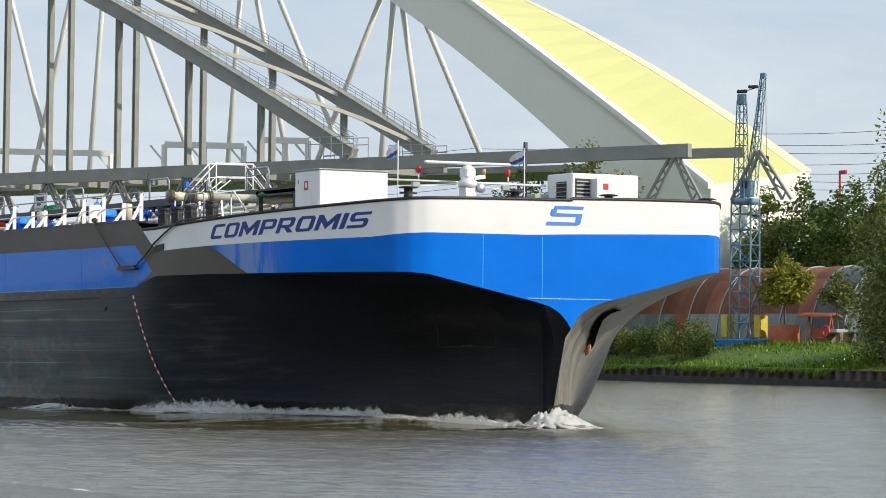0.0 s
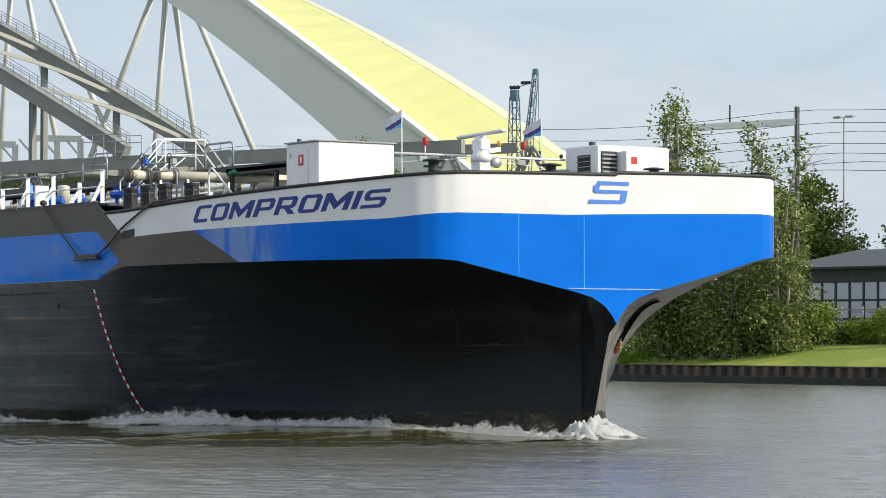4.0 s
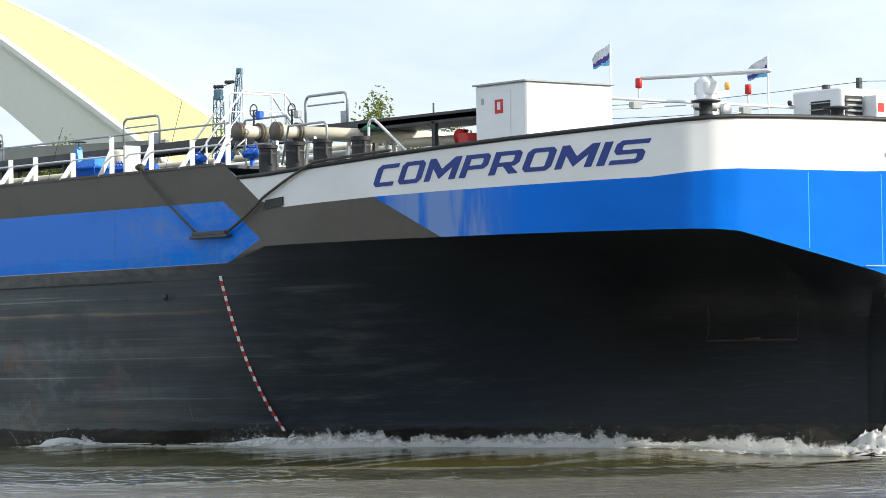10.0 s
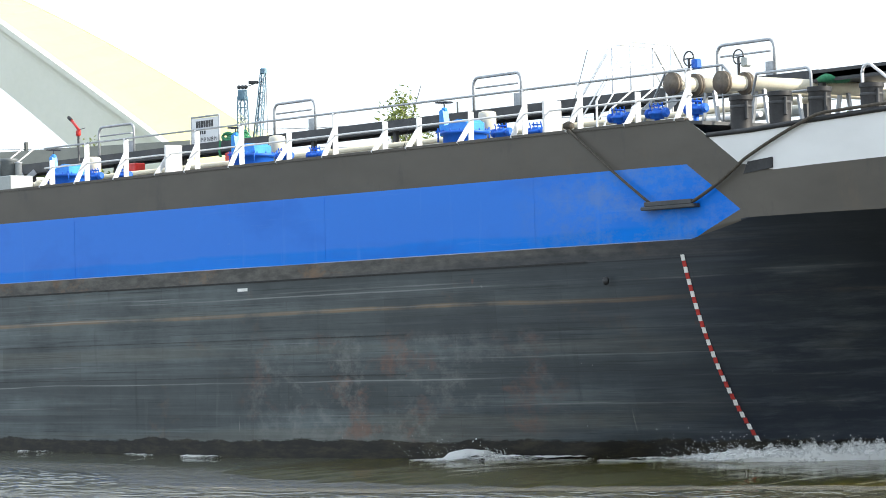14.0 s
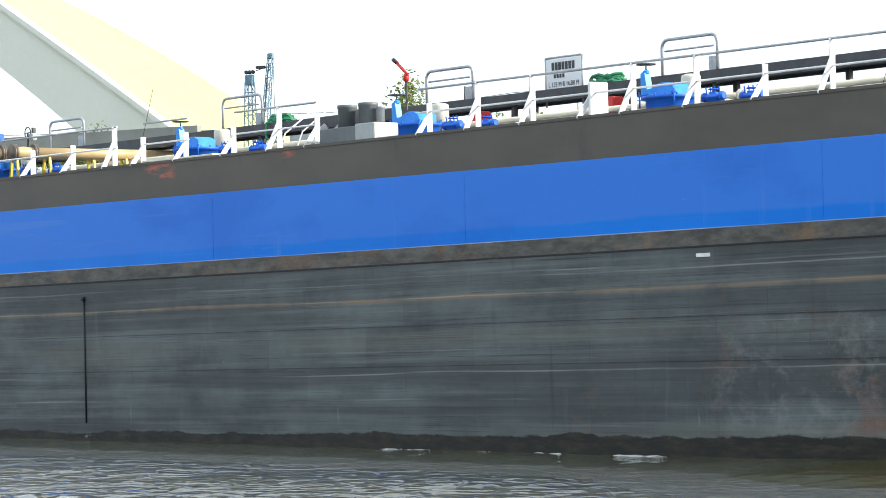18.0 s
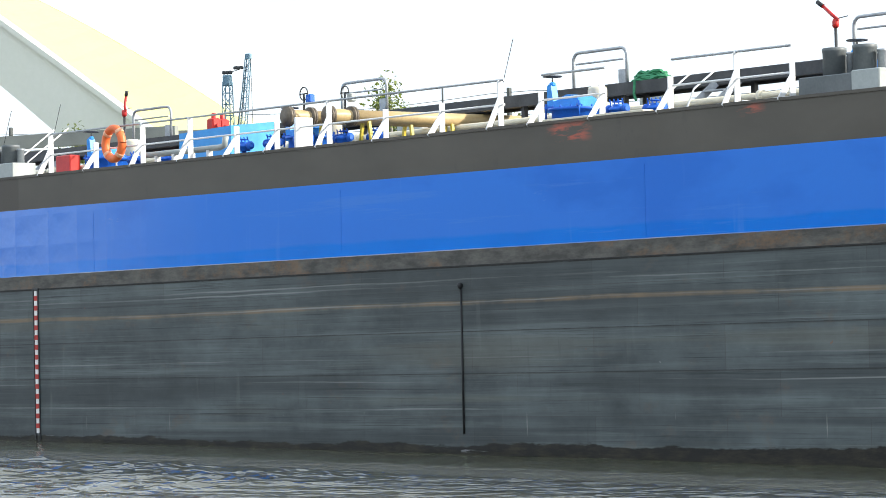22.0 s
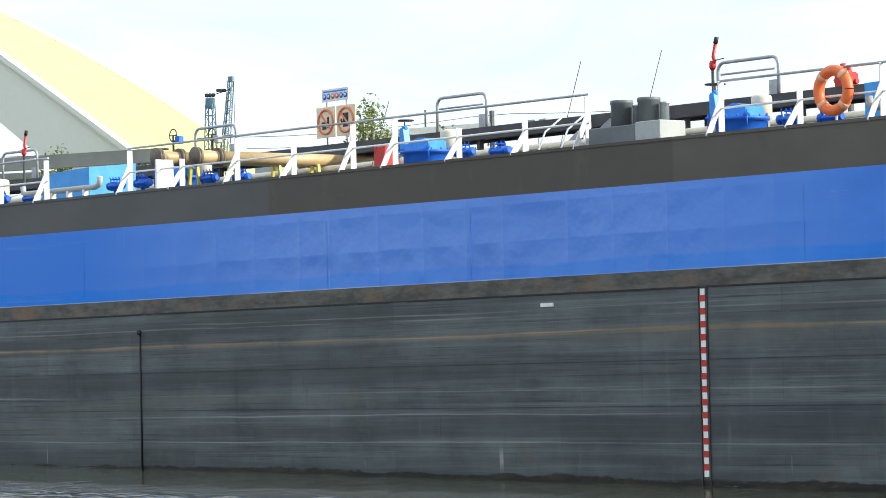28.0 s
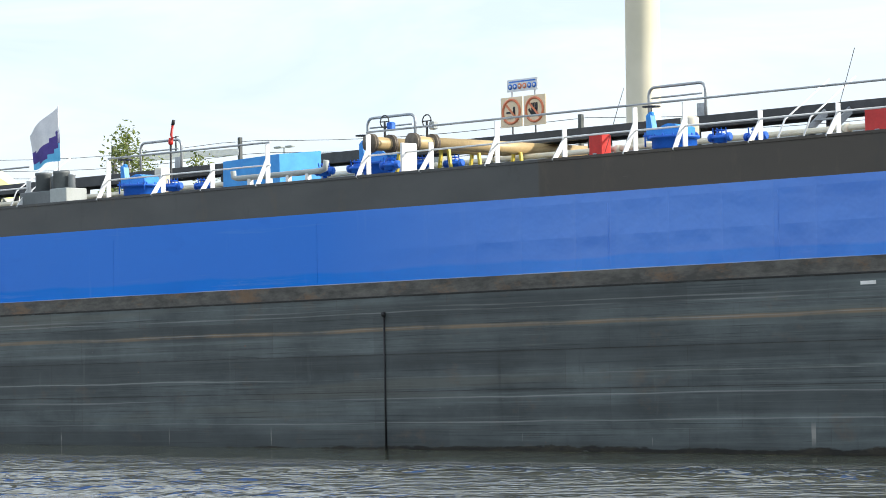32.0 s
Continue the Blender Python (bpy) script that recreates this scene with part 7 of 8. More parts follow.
for a_, b_ in ((36.0, 56.2), (14.0, 36.0), (-10.0, 14.0), (-50.0, -10.0)):
    ob = part("swell", swell_strip(a_, b_, lambda x: (2.6 + 3.8 / (1 + math.exp((37 - x) / 1.5)) + 2.0 / (1 + math.exp((x + 6) / 2.0))) * (1 if x < 54 else max(0.5, (57 - x) / 3)), lift), None, bow_wave, "smooth olive slope of the bow wave")
    ob["kind"] = "stuff"

def wake_sheet(x0, x1):
    """Steep short chop thrown out by the ship; it keeps its place beside the hull."""
    xs, vs_ = np.arange(x0, x1 + 0.01, 0.13), np.arange(0, 1.0001, 1 / 105)
    reach = np.clip(11.0 + (52.0 - xs) * 0.45, 6.5, 17.0)
    gx, gv = np.meshgrid(xs, vs_, indexing="ij")
    rag = np.array([noise.fractal(Vector((x * 0.35, 8.0, 0)), 0.9, 2.0, 4) for x in xs])
    inner = np.array([skin_y(min(x, 54.9), 0.05) for x in xs]) - (2.1 + 3.9 / (1 + np.exp((37 - xs) / 1.5)) + 1.8 / (1 + np.exp((xs + 6) / 2.0))) * np.clip(1 - (xs - 52.5) / 5.5, 0.1, 1)
    gy = inner[:, None] - (reach * (1 + 0.10 * rag))[:, None] * gv
    fade = np.clip(np.minimum(gv / 0.14, (1 - gv) / 0.22), 0, 1)
    fade = fade * np.clip((62.0 - gx) / 6.0, 0, 1) * np.clip((gx + 50.0) / 4.0, 0, 1)
    gusts = np.array([[noise.fractal(Vector((x * 0.16, v * 2.6, 11.0)), 0.9, 2.0, 3) for v in vs_[::5]] for x in xs])
    gusts = np.repeat(gusts, 5, 1)[:, :len(vs_)]
    gz = np.clip(0.55 + 0.8 * gusts + 0.5 * (gv - 0.4), 0.15, 1.0) * (0.55 - 0.15 / (1 + np.exp(-(gx - 36.0) / 2.0))) * swell(gx, gy + 300, 0.75) * fade + 0.03 * fade - 0.11 * (1 - fade)
    nx, ny = gx.shape
    i = np.arange(nx * ny).reshape(nx, ny)
    quads = np.stack([i[:-1, :-1], i[1:, :-1], i[1:, 1:], i[:-1, 1:]], -1).reshape(-1, 4)[:, ::-1]
    me = bpy.data.meshes.new("chop")
    me.from_pydata(np.stack([gx, gy, gz], -1).reshape(-1, 3).tolist(), [], quads.tolist())
    me.polygons.foreach_set("use_smooth", np.ones(len(quads), bool))
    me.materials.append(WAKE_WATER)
    return me


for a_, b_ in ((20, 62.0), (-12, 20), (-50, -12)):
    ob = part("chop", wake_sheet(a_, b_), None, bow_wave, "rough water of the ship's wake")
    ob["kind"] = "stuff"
# the burst at the stem
vs, fs, cov = [], [], []
nu, nv = 60, 40
for i in range(nu + 1):
    a = math.pi * (-0.62 + 1.24 * i / nu)
    for k in range(nv + 1):
        v = k / nv
        n1 = noise.fractal(Vector((math.cos(a) * 7 * (0.3 + v), math.sin(a) * 7 * (0.3 + v), 9)), 0.95, 2.1, 5)
        rad = 0.02 + (1.15 + 0.75 * max(0.0, math.cos(a))) * v
        z = 0.60 * math.exp(-((v - 0.24) / 0.34) ** 2) * max(0.1, 0.75 + 0.40 * n1) * (0.62 + 0.38 * math.cos(a)) + 0.02
        vs.append((54.45 + rad * math.cos(a) * 0.9 + 0.1 * n1, 8.44 + rad * math.sin(a) * (1.0 if a < 0 else 1.45), z))
        cov.append(0.98 - 0.74 * v + 0.45 * n1)
for i in range(nu):
    for k in range(nv):
        q = i * (nv + 1) + k
        fs.append((q, q + nv + 1, q + nv + 2, q + 1))
me = Shape().add(vs, fs, True).mesh("foam", FOAM_THIN)
at_ = me.attributes.new("cover", "FLOAT", "POINT")
at_.data.foreach_set("value", cov)
waves.append(part("foam", me, None, bow_wave))
waves[-1]["kind"] = "stuff"
sh = Shape()
for k in range(520):
    x = 55.7 - 14 * rng.random() ** 1.6
    edge = skin_y(min(x, 55.0), 0.1) if x < 55 else 8.44
    h = ridge(min(x, 54.3)) * abs(rng.gauss(0, 0.6))
    blob(sh, (x, edge - abs(rng.gauss(0, 0.22)) - 0.03, h), rng.uniform(0.003, 0.009), 0.9)
for c_, n_ in ((45.2, 420), (39.0, 90), (50.5, 120), (55.4, 420)):
    for k in range(n_):
        x = c_ + rng.gauss(0, 0.75)
        edge = skin_y(min(x, 55.0), 0.2) if x < 55 else 8.44
        blob(sh, (x, edge - abs(rng.gauss(0, 0.25)) - 0.03, lift(x) + abs(rng.gauss(0, 0.16)) + 0.05), rng.uniform(0.003, 0.009), 0.9)
ob = part("spray", sh, FOAM, bow_wave, "fine white spray")
ob["kind"] = "stuff"
waves.append(ob)


# ---- the far bank
def leaf_material(name, dark, mid, light):
    m, nt, li, b, co = fresh(name)
    g = nt.new("ShaderNodeNewGeometry")
    r = nt.new("ShaderNodeValToRGB")
    r.color_ramp.elements[0].color, r.color_ramp.elements[1].color = (*dark, 1), (*light, 1)
    e = r.color_ramp.elements.new(0.55)
    e.color = (*mid, 1)
    li.new(g.outputs["Random Per Island"], r.inputs["Fac"])
    li.new(r.outputs["Color"], b.inputs["Base Color"])
    b.inputs["Roughness"].default_value = 0.55
    b.inputs["Specular IOR Level"].default_value = 0.3
    tr = nt.new("ShaderNodeBsdfTranslucent")
    li.new(r.outputs["Color"], tr.inputs["Color"])
    mx = nt.new("ShaderNodeMixShader")
    mx.inputs["Fac"].default_value = 0.28
    li.new(b.outputs["BSDF"], mx.inputs[1])
    li.new(tr.outputs["BSDF"], mx.inputs[2])
    out = nt["Material Output"]
    li.new(mx.outputs["Shader"], out.inputs["Surface"])
    return m


LEAF = leaf_material("leaves", (0.035, 0.065, 0.012), (0.085, 0.14, 0.022), (0.17, 0.23, 0.05))
LEAF_DARK = leaf_material("dark_leaves", (0.028, 0.05, 0.012), (0.055, 0.09, 0.02), (0.11, 0.15, 0.035))
LEAF_BRIGHT = leaf_material("bright_leaves", (0.10, 0.16, 0.018), (0.20, 0.30, 0.03), (0.34, 0.44, 0.07))
LEAF_OLIVE = leaf_material("olive_leaves", (0.08, 0.10, 0.02), (0.15, 0.17, 0.03), (0.22, 0.24, 0.06))
LEAF_YELLOW = leaf_material("yellow_green_leaves", (0.13, 0.14, 0.015), (0.24, 0.25, 0.025), (0.36, 0.36, 0.06))
LEAF_BIRCH = leaf_material("birch_leaves", (0.07, 0.10, 0.022), (0.17, 0.215, 0.05), (0.36, 0.40, 0.14))
BARK = surface("bark", (0.07, 0.055, 0.04), (0.16, 0.14, 0.12), 4, 0.9, bump=0.6)
BIRCH_BARK = surface("pale_bark", (0.16, 0.14, 0.12), (0.42, 0.40, 0.36), 3, 0.85, bump=0.4)


def leaves(sh, lumps, count, size, r):
    """Leaf sprays scattered over the outer part of lumps (centre, radii)."""
    total = sum(l[1] * l[1] for l in lumps)
    for c, rad, flat in lumps:
        n = int(count * rad * rad / total) + 4
        for _ in range(n):
            d = Vector((r.gauss(0, 1), r.gauss(0, 1), r.gauss(0, 1))).normalized()
            q = rad * (r.random() ** 0.45)
            p = Vector(c) + Vector((d.x * q, d.y * q, d.z * q * flat))
            s_ = size * r.uniform(0.55, 1.35)
            a = Vector((r.gauss(0, 1), r.gauss(0, 1), r.gauss(0, 0.6))).normalized()
            b = a.cross(Vector((r.gauss(0, 1), r.gauss(0, 1), r.gauss(0, 1)))).normalized()
            sh.add([p - a * s_, p - b * s_ * 0.5 + a * s_ * 0.1, p + a * s_, p + b * s_ * 0.5 + a * s_ * 0.1], [(0, 1, 2, 3)])


def tree(name, label, x, y, z, h, w, seed, leaf=None, bark=None, count=2600, size=0.22, clear=0.12, stems=1, spire=0.0, group="", puff=1.0):
    r = random.Random(seed)
    t = thing(name, label, "tree", pose(x, y, z), group)
    wood = Shape()
    lumps = []
    for st in range(stems):
        ox, oy = (r.uniform(-0.32, 0.32) * w, r.uniform(-0.25, 0.25) * w) if stems > 1 else (0, 0)
        hh = h * (1 if st == 0 else r.uniform(0.72, 0.97))
        pts = [(ox * (0.35 + 0.65 * k / 5) + r.uniform(-0.12, 0.12) * k * 0.3, oy * (0.35 + 0.65 * k / 5) + r.uniform(-0.12, 0.12) * k * 0.3, -0.2 + hh * 0.95 * k / 5) for k in range(6)]
        wood.path(pts, 0.018 * h / (stems ** 0.4), 7, True, 0.004 * h)
        nb = 15 if stems == 1 else 10
        for k in range(nb):
            f = clear + (1 - clear) * (k + 0.5) / nb
            ang = k * 2.4 + r.uniform(-0.4, 0.4)
            prof = math.sin(math.pi * min(1.0, (f * 0.86 + 0.12))) ** 0.7 if not spire else (1 - f) ** spire * 0.95 + 0.08
            reach = w * 0.5 * prof * r.uniform(0.7, 1.12) / (1 if stems == 1 else 1.5)
            base = pts[min(5, int(f * 5))]
            c = (base[0] + reach * 0.72 * math.cos(ang), base[1] + reach * 0.72 * math.sin(ang), hh * f + r.uniform(-0.2, 0.3))
            wood.path([(base[0], base[1], max(0.1, hh * f - reach * 0.45)), ((base[0] + c[0]) / 2, (base[1] + c[1]) / 2, hh * f - reach * 0.12), c], 0.006 * h, 5, False, 0.002 * h)
            lumps.append((c, max(0.35, puff * reach * r.uniform(0.42, 0.62)), 0.75 * puff))
            if reach > 0.8:
                lumps.append(((base[0] + reach * 0.3 * math.cos(ang + 1), base[1] + reach * 0.3 * math.sin(ang + 1), c[2] + 0.2), reach * 0.42, 0.8))
        lumps.append(((pts[-1][0], pts[-1][1], hh * 0.96), w * 0.09 + 0.2, 1.4))
    part("trunk", wood, bark or BARK, t)
    sh = Shape()
    leaves(sh, lumps, count, size, r)
    part("crown", sh, leaf or LEAF, t)
    return t


def bush(x, y, z, h, w, seed, leaf, count=700, size=0.16, label="leafy green shrub on the bank", group="shrubs on the bank"):
    r = random.Random(seed)
    t = thing("shrub", label, "shrub", pose(x, y, z), group)
    wood = Shape()
    lumps = []
    for k in range(9):
        a, q = r.uniform(0, 6.28), w * 0.42 * r.random() ** 0.6
        c = (q * math.cos(a), q * math.sin(a), h * r.uniform(0.3, 0.78))
        wood.path([(c[0] * 0.2, c[1] * 0.2, -0.1), (c[0] * 0.7, c[1] * 0.7, c[2] * 0.6), c], 0.03, 5, False, 0.01)
        lumps.append((c, w * r.uniform(0.2, 0.32), min(1.0, h / w + 0.2)))
    part("branches", wood, BARK, t)
    sh = Shape()
    leaves(sh, lumps, count, size, r)
    part("foliage", sh, leaf, t)
    return t


# sheet piling: a folded steel wall with a timber waling below
PILE = surface("rusty_piling", (0.055, 0.042, 0.034), (0.12, 0.09, 0.07), 1.2, 0.8, bump=0.4, random_tint=0.25)
WALING = surface("tarred_timber", (0.018, 0.018, 0.014), (0.045, 0.045, 0.035), 1.5, 0.8, bump=0.3)
wall = thing("sheet_pile_wall", "rusty sheet piling along the far bank with a dark waling", "quay wall", pose(0, 0, 0), kind="structure")
pile = Shape()
outline = [(0, 0), (0.22, 0), (0.36, -0.26), (0.72, -0.26), (0.86, 0), (1.08, 0)]
top_, bot_ = 1.0, -0.6
vs = [(a, b, z) for z in (bot_, top_) for a, b in outline] + [(a, b + 0.06, z) for z in (bot_, top_) for a, b in outline]
n = len(outline)
fs = [(i, i + 1, n + i + 1, n + i) for i in range(n - 1)] + [(2 * n + i, 3 * n + i, 3 * n + i + 1, 2 * n + i + 1) for i in range(n - 1)] + [(n + i, n + i + 1, 3 * n + i + 1, 3 * n + i) for i in range(n - 1)]
pile = pile.add(vs, fs).mesh("pile", PILE)
for k in range(118):
    part("pile", pile, None, wall, at=pose(-216 + 1.08 * k, BANK + 0.32, 0))
s = Shape()
s.span((-217, BANK - 0.12, -0.5), (-88, BANK + 0.02, 0.42), 0.02)
part("waling", s, WALING, wall, "dark wet waling")
s = Shape()
s.span((-217, BANK + 0.05, 0.98), (-88, BANK + 0.45, 1.06), 0.02)
part("capping", s, PILE, wall)
s = Shape()
s.span((-3400, BANK + 0.1, -0.6), (-216, BANK + 0.6, 1.0)).span((-88, BANK + 0.1, -0.6), (3400, BANK + 0.6, 1.0))
part("quay_rest", s, PILE, wall)

# rough grass in tufts on the slope
r = random.Random(11)
tufts = Shape()
for _ in range(9000):
    x = r.uniform(-216, -163)
    y = BANK + 0.35 + 7.5 * r.random() ** 1.4
    z = 1.0 + (y - BANK - 0.3) * 0.23
    h = r.uniform(0.10, 0.22) + 0.22 * r.random() ** 4
    a = r.uniform(0, 6.28)
    dx, dy = 0.13 * math.cos(a), 0.13 * math.sin(a)
    lx = r.gauss(0, 0.12)
    tufts.add([(x - dx, y - dy, z - 0.1), (x + dx, y + dy, z - 0.1), (x + lx, y - 0.1, z + h)], [(0, 1, 2)])
for _ in range(3500):
    x, y = r.uniform(-216, -164), BANK + r.uniform(-0.1, 0.5)
    a, d = r.uniform(0, 6.28), r.uniform(0.15, 0.6) * (0.6 + 0.4 * math.sin(x * 0.9) * math.sin(x * 0.37))
    tufts.add([(x - 0.09 * math.cos(a), y, 1.12), (x + 0.09 * math.cos(a), y + 0.05, 1.14), (x + r.gauss(0, 0.12), BANK - 0.22, 1.06 - d)], [(0, 1, 2)])
tagged(new("tall_grass", tufts.mesh("tall_grass", leaf_material("grass_blades", (0.075, 0.14, 0.012), (0.14, 0.25, 0.02), (0.24, 0.37, 0.04)))), "tall rough grass hanging over the piling", "grass", kind="stuff")

# trees
for x, y, h, w, q, n in ((-162.2, 127.0, 16.4, 9.6, 3, 19000), (-157.4, 127.6, 14.4, 9.0, 8, 17000), (-154.0, 127.6, 11.8, 6.5, 9, 8000), (-165.2, 127.4, 11.0, 4.6, 12, 6500), (-162.0, 125.6, 7.5, 9.5, 13, 8000), (-157.0, 125.4, 7.2, 6.5, 18, 5000)):
    tree("birch_tree", "tall many-stemmed birch with small light leaves at the water's edge", x, y, 1.5, h, w, q, LEAF_BIRCH, BIRCH_BARK, n, 0.14, 0.02, 5, 0.55, "birches at the water's edge", 1.5)
for k_, (x, y, h, w) in enumerate(((-202.0, 144.0, 11.6, 6.5), (-198.5, 144.8, 12.2, 8), (-194.8, 145.4, 11.2, 8), (-190.5, 146, 11.2, 8), (-186.5, 145.5, 10.6, 8), (-196.5, 148, 12.0, 9), (-182, 147, 10, 8))):
    tree("wood_tree", "dark leafy tree behind the rusty shed", x, y, 2.6, h, w, 170 + k_, LEAF if k_ % 3 else LEAF_OLIVE, BARK, 8000, 0.17, 0.05, group="trees behind the shed")
tree("ash_tree", "broad leafy tree beside the bridge", -207, 131, 2.0, 15.2, 11.0, 14, LEAF_BIRCH, BARK, 7000, 0.18, 0.2)
tree("ash_tree", "broad leafy tree beside the bridge", -217, 131, 2.0, 13.8, 10.0, 15, LEAF_BIRCH, BARK, 6000, 0.18, 0.2)
k = 0
for x, y, h, w in ((-262, 178, 15.5, 11), (-252, 171, 14, 10), (-243, 176, 15, 11), (-234, 170, 14.5, 10), (-226, 174, 13.5, 10), (-217, 169, 13, 10), (-208, 176, 13.5, 11), (-272, 180, 15, 11),
                   (-199, 168, 12.5, 10), (-190, 176, 14.5, 11), (-181, 182, 15.5, 12), (-172, 186, 16.5, 13), (-163, 180, 13, 10), (-155, 175, 12, 10), (-147, 170, 11, 9), (-139, 166, 10, 9), (-131, 172, 11, 10), (-186, 190, 17, 13), (-159, 171, 12.5, 10), (-151, 173, 13, 11), (-143, 170, 12, 10), (-167, 176, 13, 11)):
    k += 1
    tree("wood_tree", "dark leafy tree in the wood behind the bank", x, y, 2.6, h, w, 40 + k, LEAF_DARK if k % 3 else LEAF, BARK, 13000 if x > -215 else 6000, 0.20 if x > -215 else 0.28, 0.03, group="trees of the wood behind the bank")
for k, (x, y, h, w) in enumerate(((-134.5, 136.5, 5.6, 5.2), (-128.5, 136, 5.2, 5.0), (-122.5, 135.5, 6.0, 5.5), (-117, 136, 5.2, 5.0), (-126, 141, 7.2, 6.0), (-119.5, 142, 7.6, 6.5))):
    tree("young_tree", "young bright green tree on the lawn", x, y, 2.3, h, w, 70 + k, LEAF_BRIGHT if k < 4 else LEAF, BARK, 6000, 0.12, 0.0, 1, group="young trees on the lawn")
for k in range(15):
    x = -166 + 2.05 * k
    bush(x, 133.2 + 0.8 * math.sin(k * 2.3), 2.1, 2.0 + 0.6 * math.sin(k * 1.7) + 0.3, 2.9, 100 + k, LEAF_BRIGHT if k % 3 else LEAF, 2400, 0.11)
for k, (x, h, w) in enumerate(((-196, 3.6, 3.4), (-193, 3.0, 3.2), (-190.5, 2.2, 2.8), (-199.5, 3.2, 3.2), (-203.5, 3.6, 3.4), (-187.6, 3.4, 3.2), (-184.6, 3.2, 3.2), (-182.3, 2.2, 2.4))):
    bush(x, 124.6, 1.2, h, w, 130 + k, LEAF if k % 2 else LEAF_OLIVE, 2600, 0.10, "wild shrub hanging over the piling", "wild shrubs by the piling")

# barrel-roofed shed of rusty corrugated sheet
SHED_RUST = surface("rusty_sheet", (0.17, 0.055, 0.03), (0.30, 0.12, 0.065), 0.5, 0.8, bump=0.3, random_tint=0.35)
SHED_GREY = surface("zinc_sheet", (0.17, 0.18, 0.18), (0.30, 0.31, 0.31), 0.6, 0.6, metal=0.2, bump=0.2, random_tint=0.2)
# blue-grey gable and end sheets, darkened: their shade is put into the colour
SHED_SHADED = surface("shaded_blue_grey_sheet", (0.07, 0.085, 0.095), (0.14, 0.16, 0.175), 0.6, 0.6, bump=0.2)
shed = thing("barrel_shed", "long barrel-roofed shed of rusty corrugated sheets", "shed")
CY, CD, CR, CZ = 138.6, 3.6, 5.65, 2.5
for i in range(16):
    x0 = -211 + 1.92 * i
    for j in range(4):
        sh = Shape()
        a0, a1 = (180, 156, 123, 90, 0)[j:j + 2]
        lift = 0.03 if i % 2 else 0.0
        ring = []
        for q in range(7):
            a = radians(a0 + (a1 - a0) * q / 6)
            for m_ in range(9):
                rr = CR + lift + 0.035 * (m_ % 2)
                ring.append((x0 + 1.98 * m_ / 8, CY + (rr - CR + CD) * math.cos(a), CZ + rr * math.sin(a)))
        fs = [(q * 9 + m_, q * 9 + m_ + 1, q * 9 + 9 + m_ + 1, q * 9 + 9 + m_) for q in range(6) for m_ in range(8)]
        sh.add(ring, fs)
        part("roof_sheet", sh, SHED_SHADED if i > 13 else SHED_GREY if j == 3 or (j == 0 and i % 5) else SHED_RUST, shed)
for i in range(0, 17, 2):
    x0 = -211 + 1.92 * i
    sh = Shape().path([(x0, CY + (CD + 0.07) * math.cos(radians(a)), CZ + (CR + 0.07) * math.sin(radians(a))) for a in range(180, -1, -10)], 0.06, 6)
    part("roof_rib", sh, LIGHT_GREY, shed, "pale lapped joint")
for x0 in (-211.1, -180.4):
    pts = [(CY + CD * math.cos(radians(a)), CZ + CR * math.sin(radians(a))) for a in range(180, -1, -12)]
    part("gable_wall", Shape().prism(pts, x0, x0 + 0.15, "x"), SHED_SHADED, shed)

# blue lattice crane
CRANE_BLUE = surface("crane_blue", (0.09, 0.19, 0.27), (0.20, 0.32, 0.41), 1.5, 0.55, bump=0.1)
crane = thing("tower_crane", "old light blue lattice tower crane with its jib folded up", "crane", pose(-185.25, 130.2, 2.1, 0, 0, 30))


def lattice(sh, p, q, w0, w1, n, r0=0.05):
    p, q = Vector(p), Vector(q)
    d = (q - p).normalized()
    a = d.cross(Vector((0, 1, 0))).normalized()
    b = a.cross(d)
    corner = [(-1, -1), (1, -1), (1, 1), (-1, 1)]
    lev = []
    for i in range(n + 1):
        c, w = p.lerp(q, i / n), (w0 + (w1 - w0) * i / n) / 2
        lev.append([c + a * (sx * w) + b * (sy * w) for sx, sy in corner])
    for k in range(4):
        sh.tube(lev[0][k], lev[-1][k], r0 * 1.3, 5)
    for i in range(n):
        for k in range(4):
            j = (k + 1) % 4
            sh.tube(lev[i][k], lev[i][j], r0 * 0.7, 4, caps=False)
            sh.tube(lev[i][k] if i % 2 else lev[i][j], lev[i + 1][j] if i % 2 else lev[i + 1][k], r0 * 0.7, 4, caps=False)


sh = Shape()
lattice(sh, (0, 0, 0.9), (0, 0, 10.6), 1.55, 1.45, 9, 0.055)
part("tower", sh, CRANE_BLUE, crane)
sh = Shape()
lattice(sh, (-0.35, 0, 10.4), (-0.35, 0, 17.4), 0.85, 0.5, 9, 0.035)
part("upper_tower", sh, CRANE_BLUE, crane)
part("tower_head", Shape().box((-0.35, 0, 17.5), (0.55, 0.5, 0.75), 0.05), CRANE_BLUE, crane)
sh = Shape()
for dx in (-0.25, 0, 0.25):
    sh.lathe((-0.35 + dx, 0, 18.05), ((0.14, -0.06), (0.14, 0.06)), 10, "y")
part("pulleys", sh, DARK, crane)
part("turntable", Shape().lathe((0, 0, 10.2), ((0.95, 0), (0.95, 0.35), (0.8, 0.4)), 16), CRANE_BLUE, crane)
sh = Shape()
sh.box((0.1, 0, 11.3), (0.8, 0.7, 1.2), 0.06)
part("operator_cab", sh, CRANE_BLUE, crane)
part("cab_window", Shape().span((-0.1, -0.38, 11.3), (0.3, -0.355, 11.8)), BLACK, crane)
sh = Shape()
lattice(sh, (0.45, 0, 10.8), (1.25, 0, 19.0), 0.55, 0.3, 12, 0.028)
part("jib", sh, CRANE_BLUE, crane)
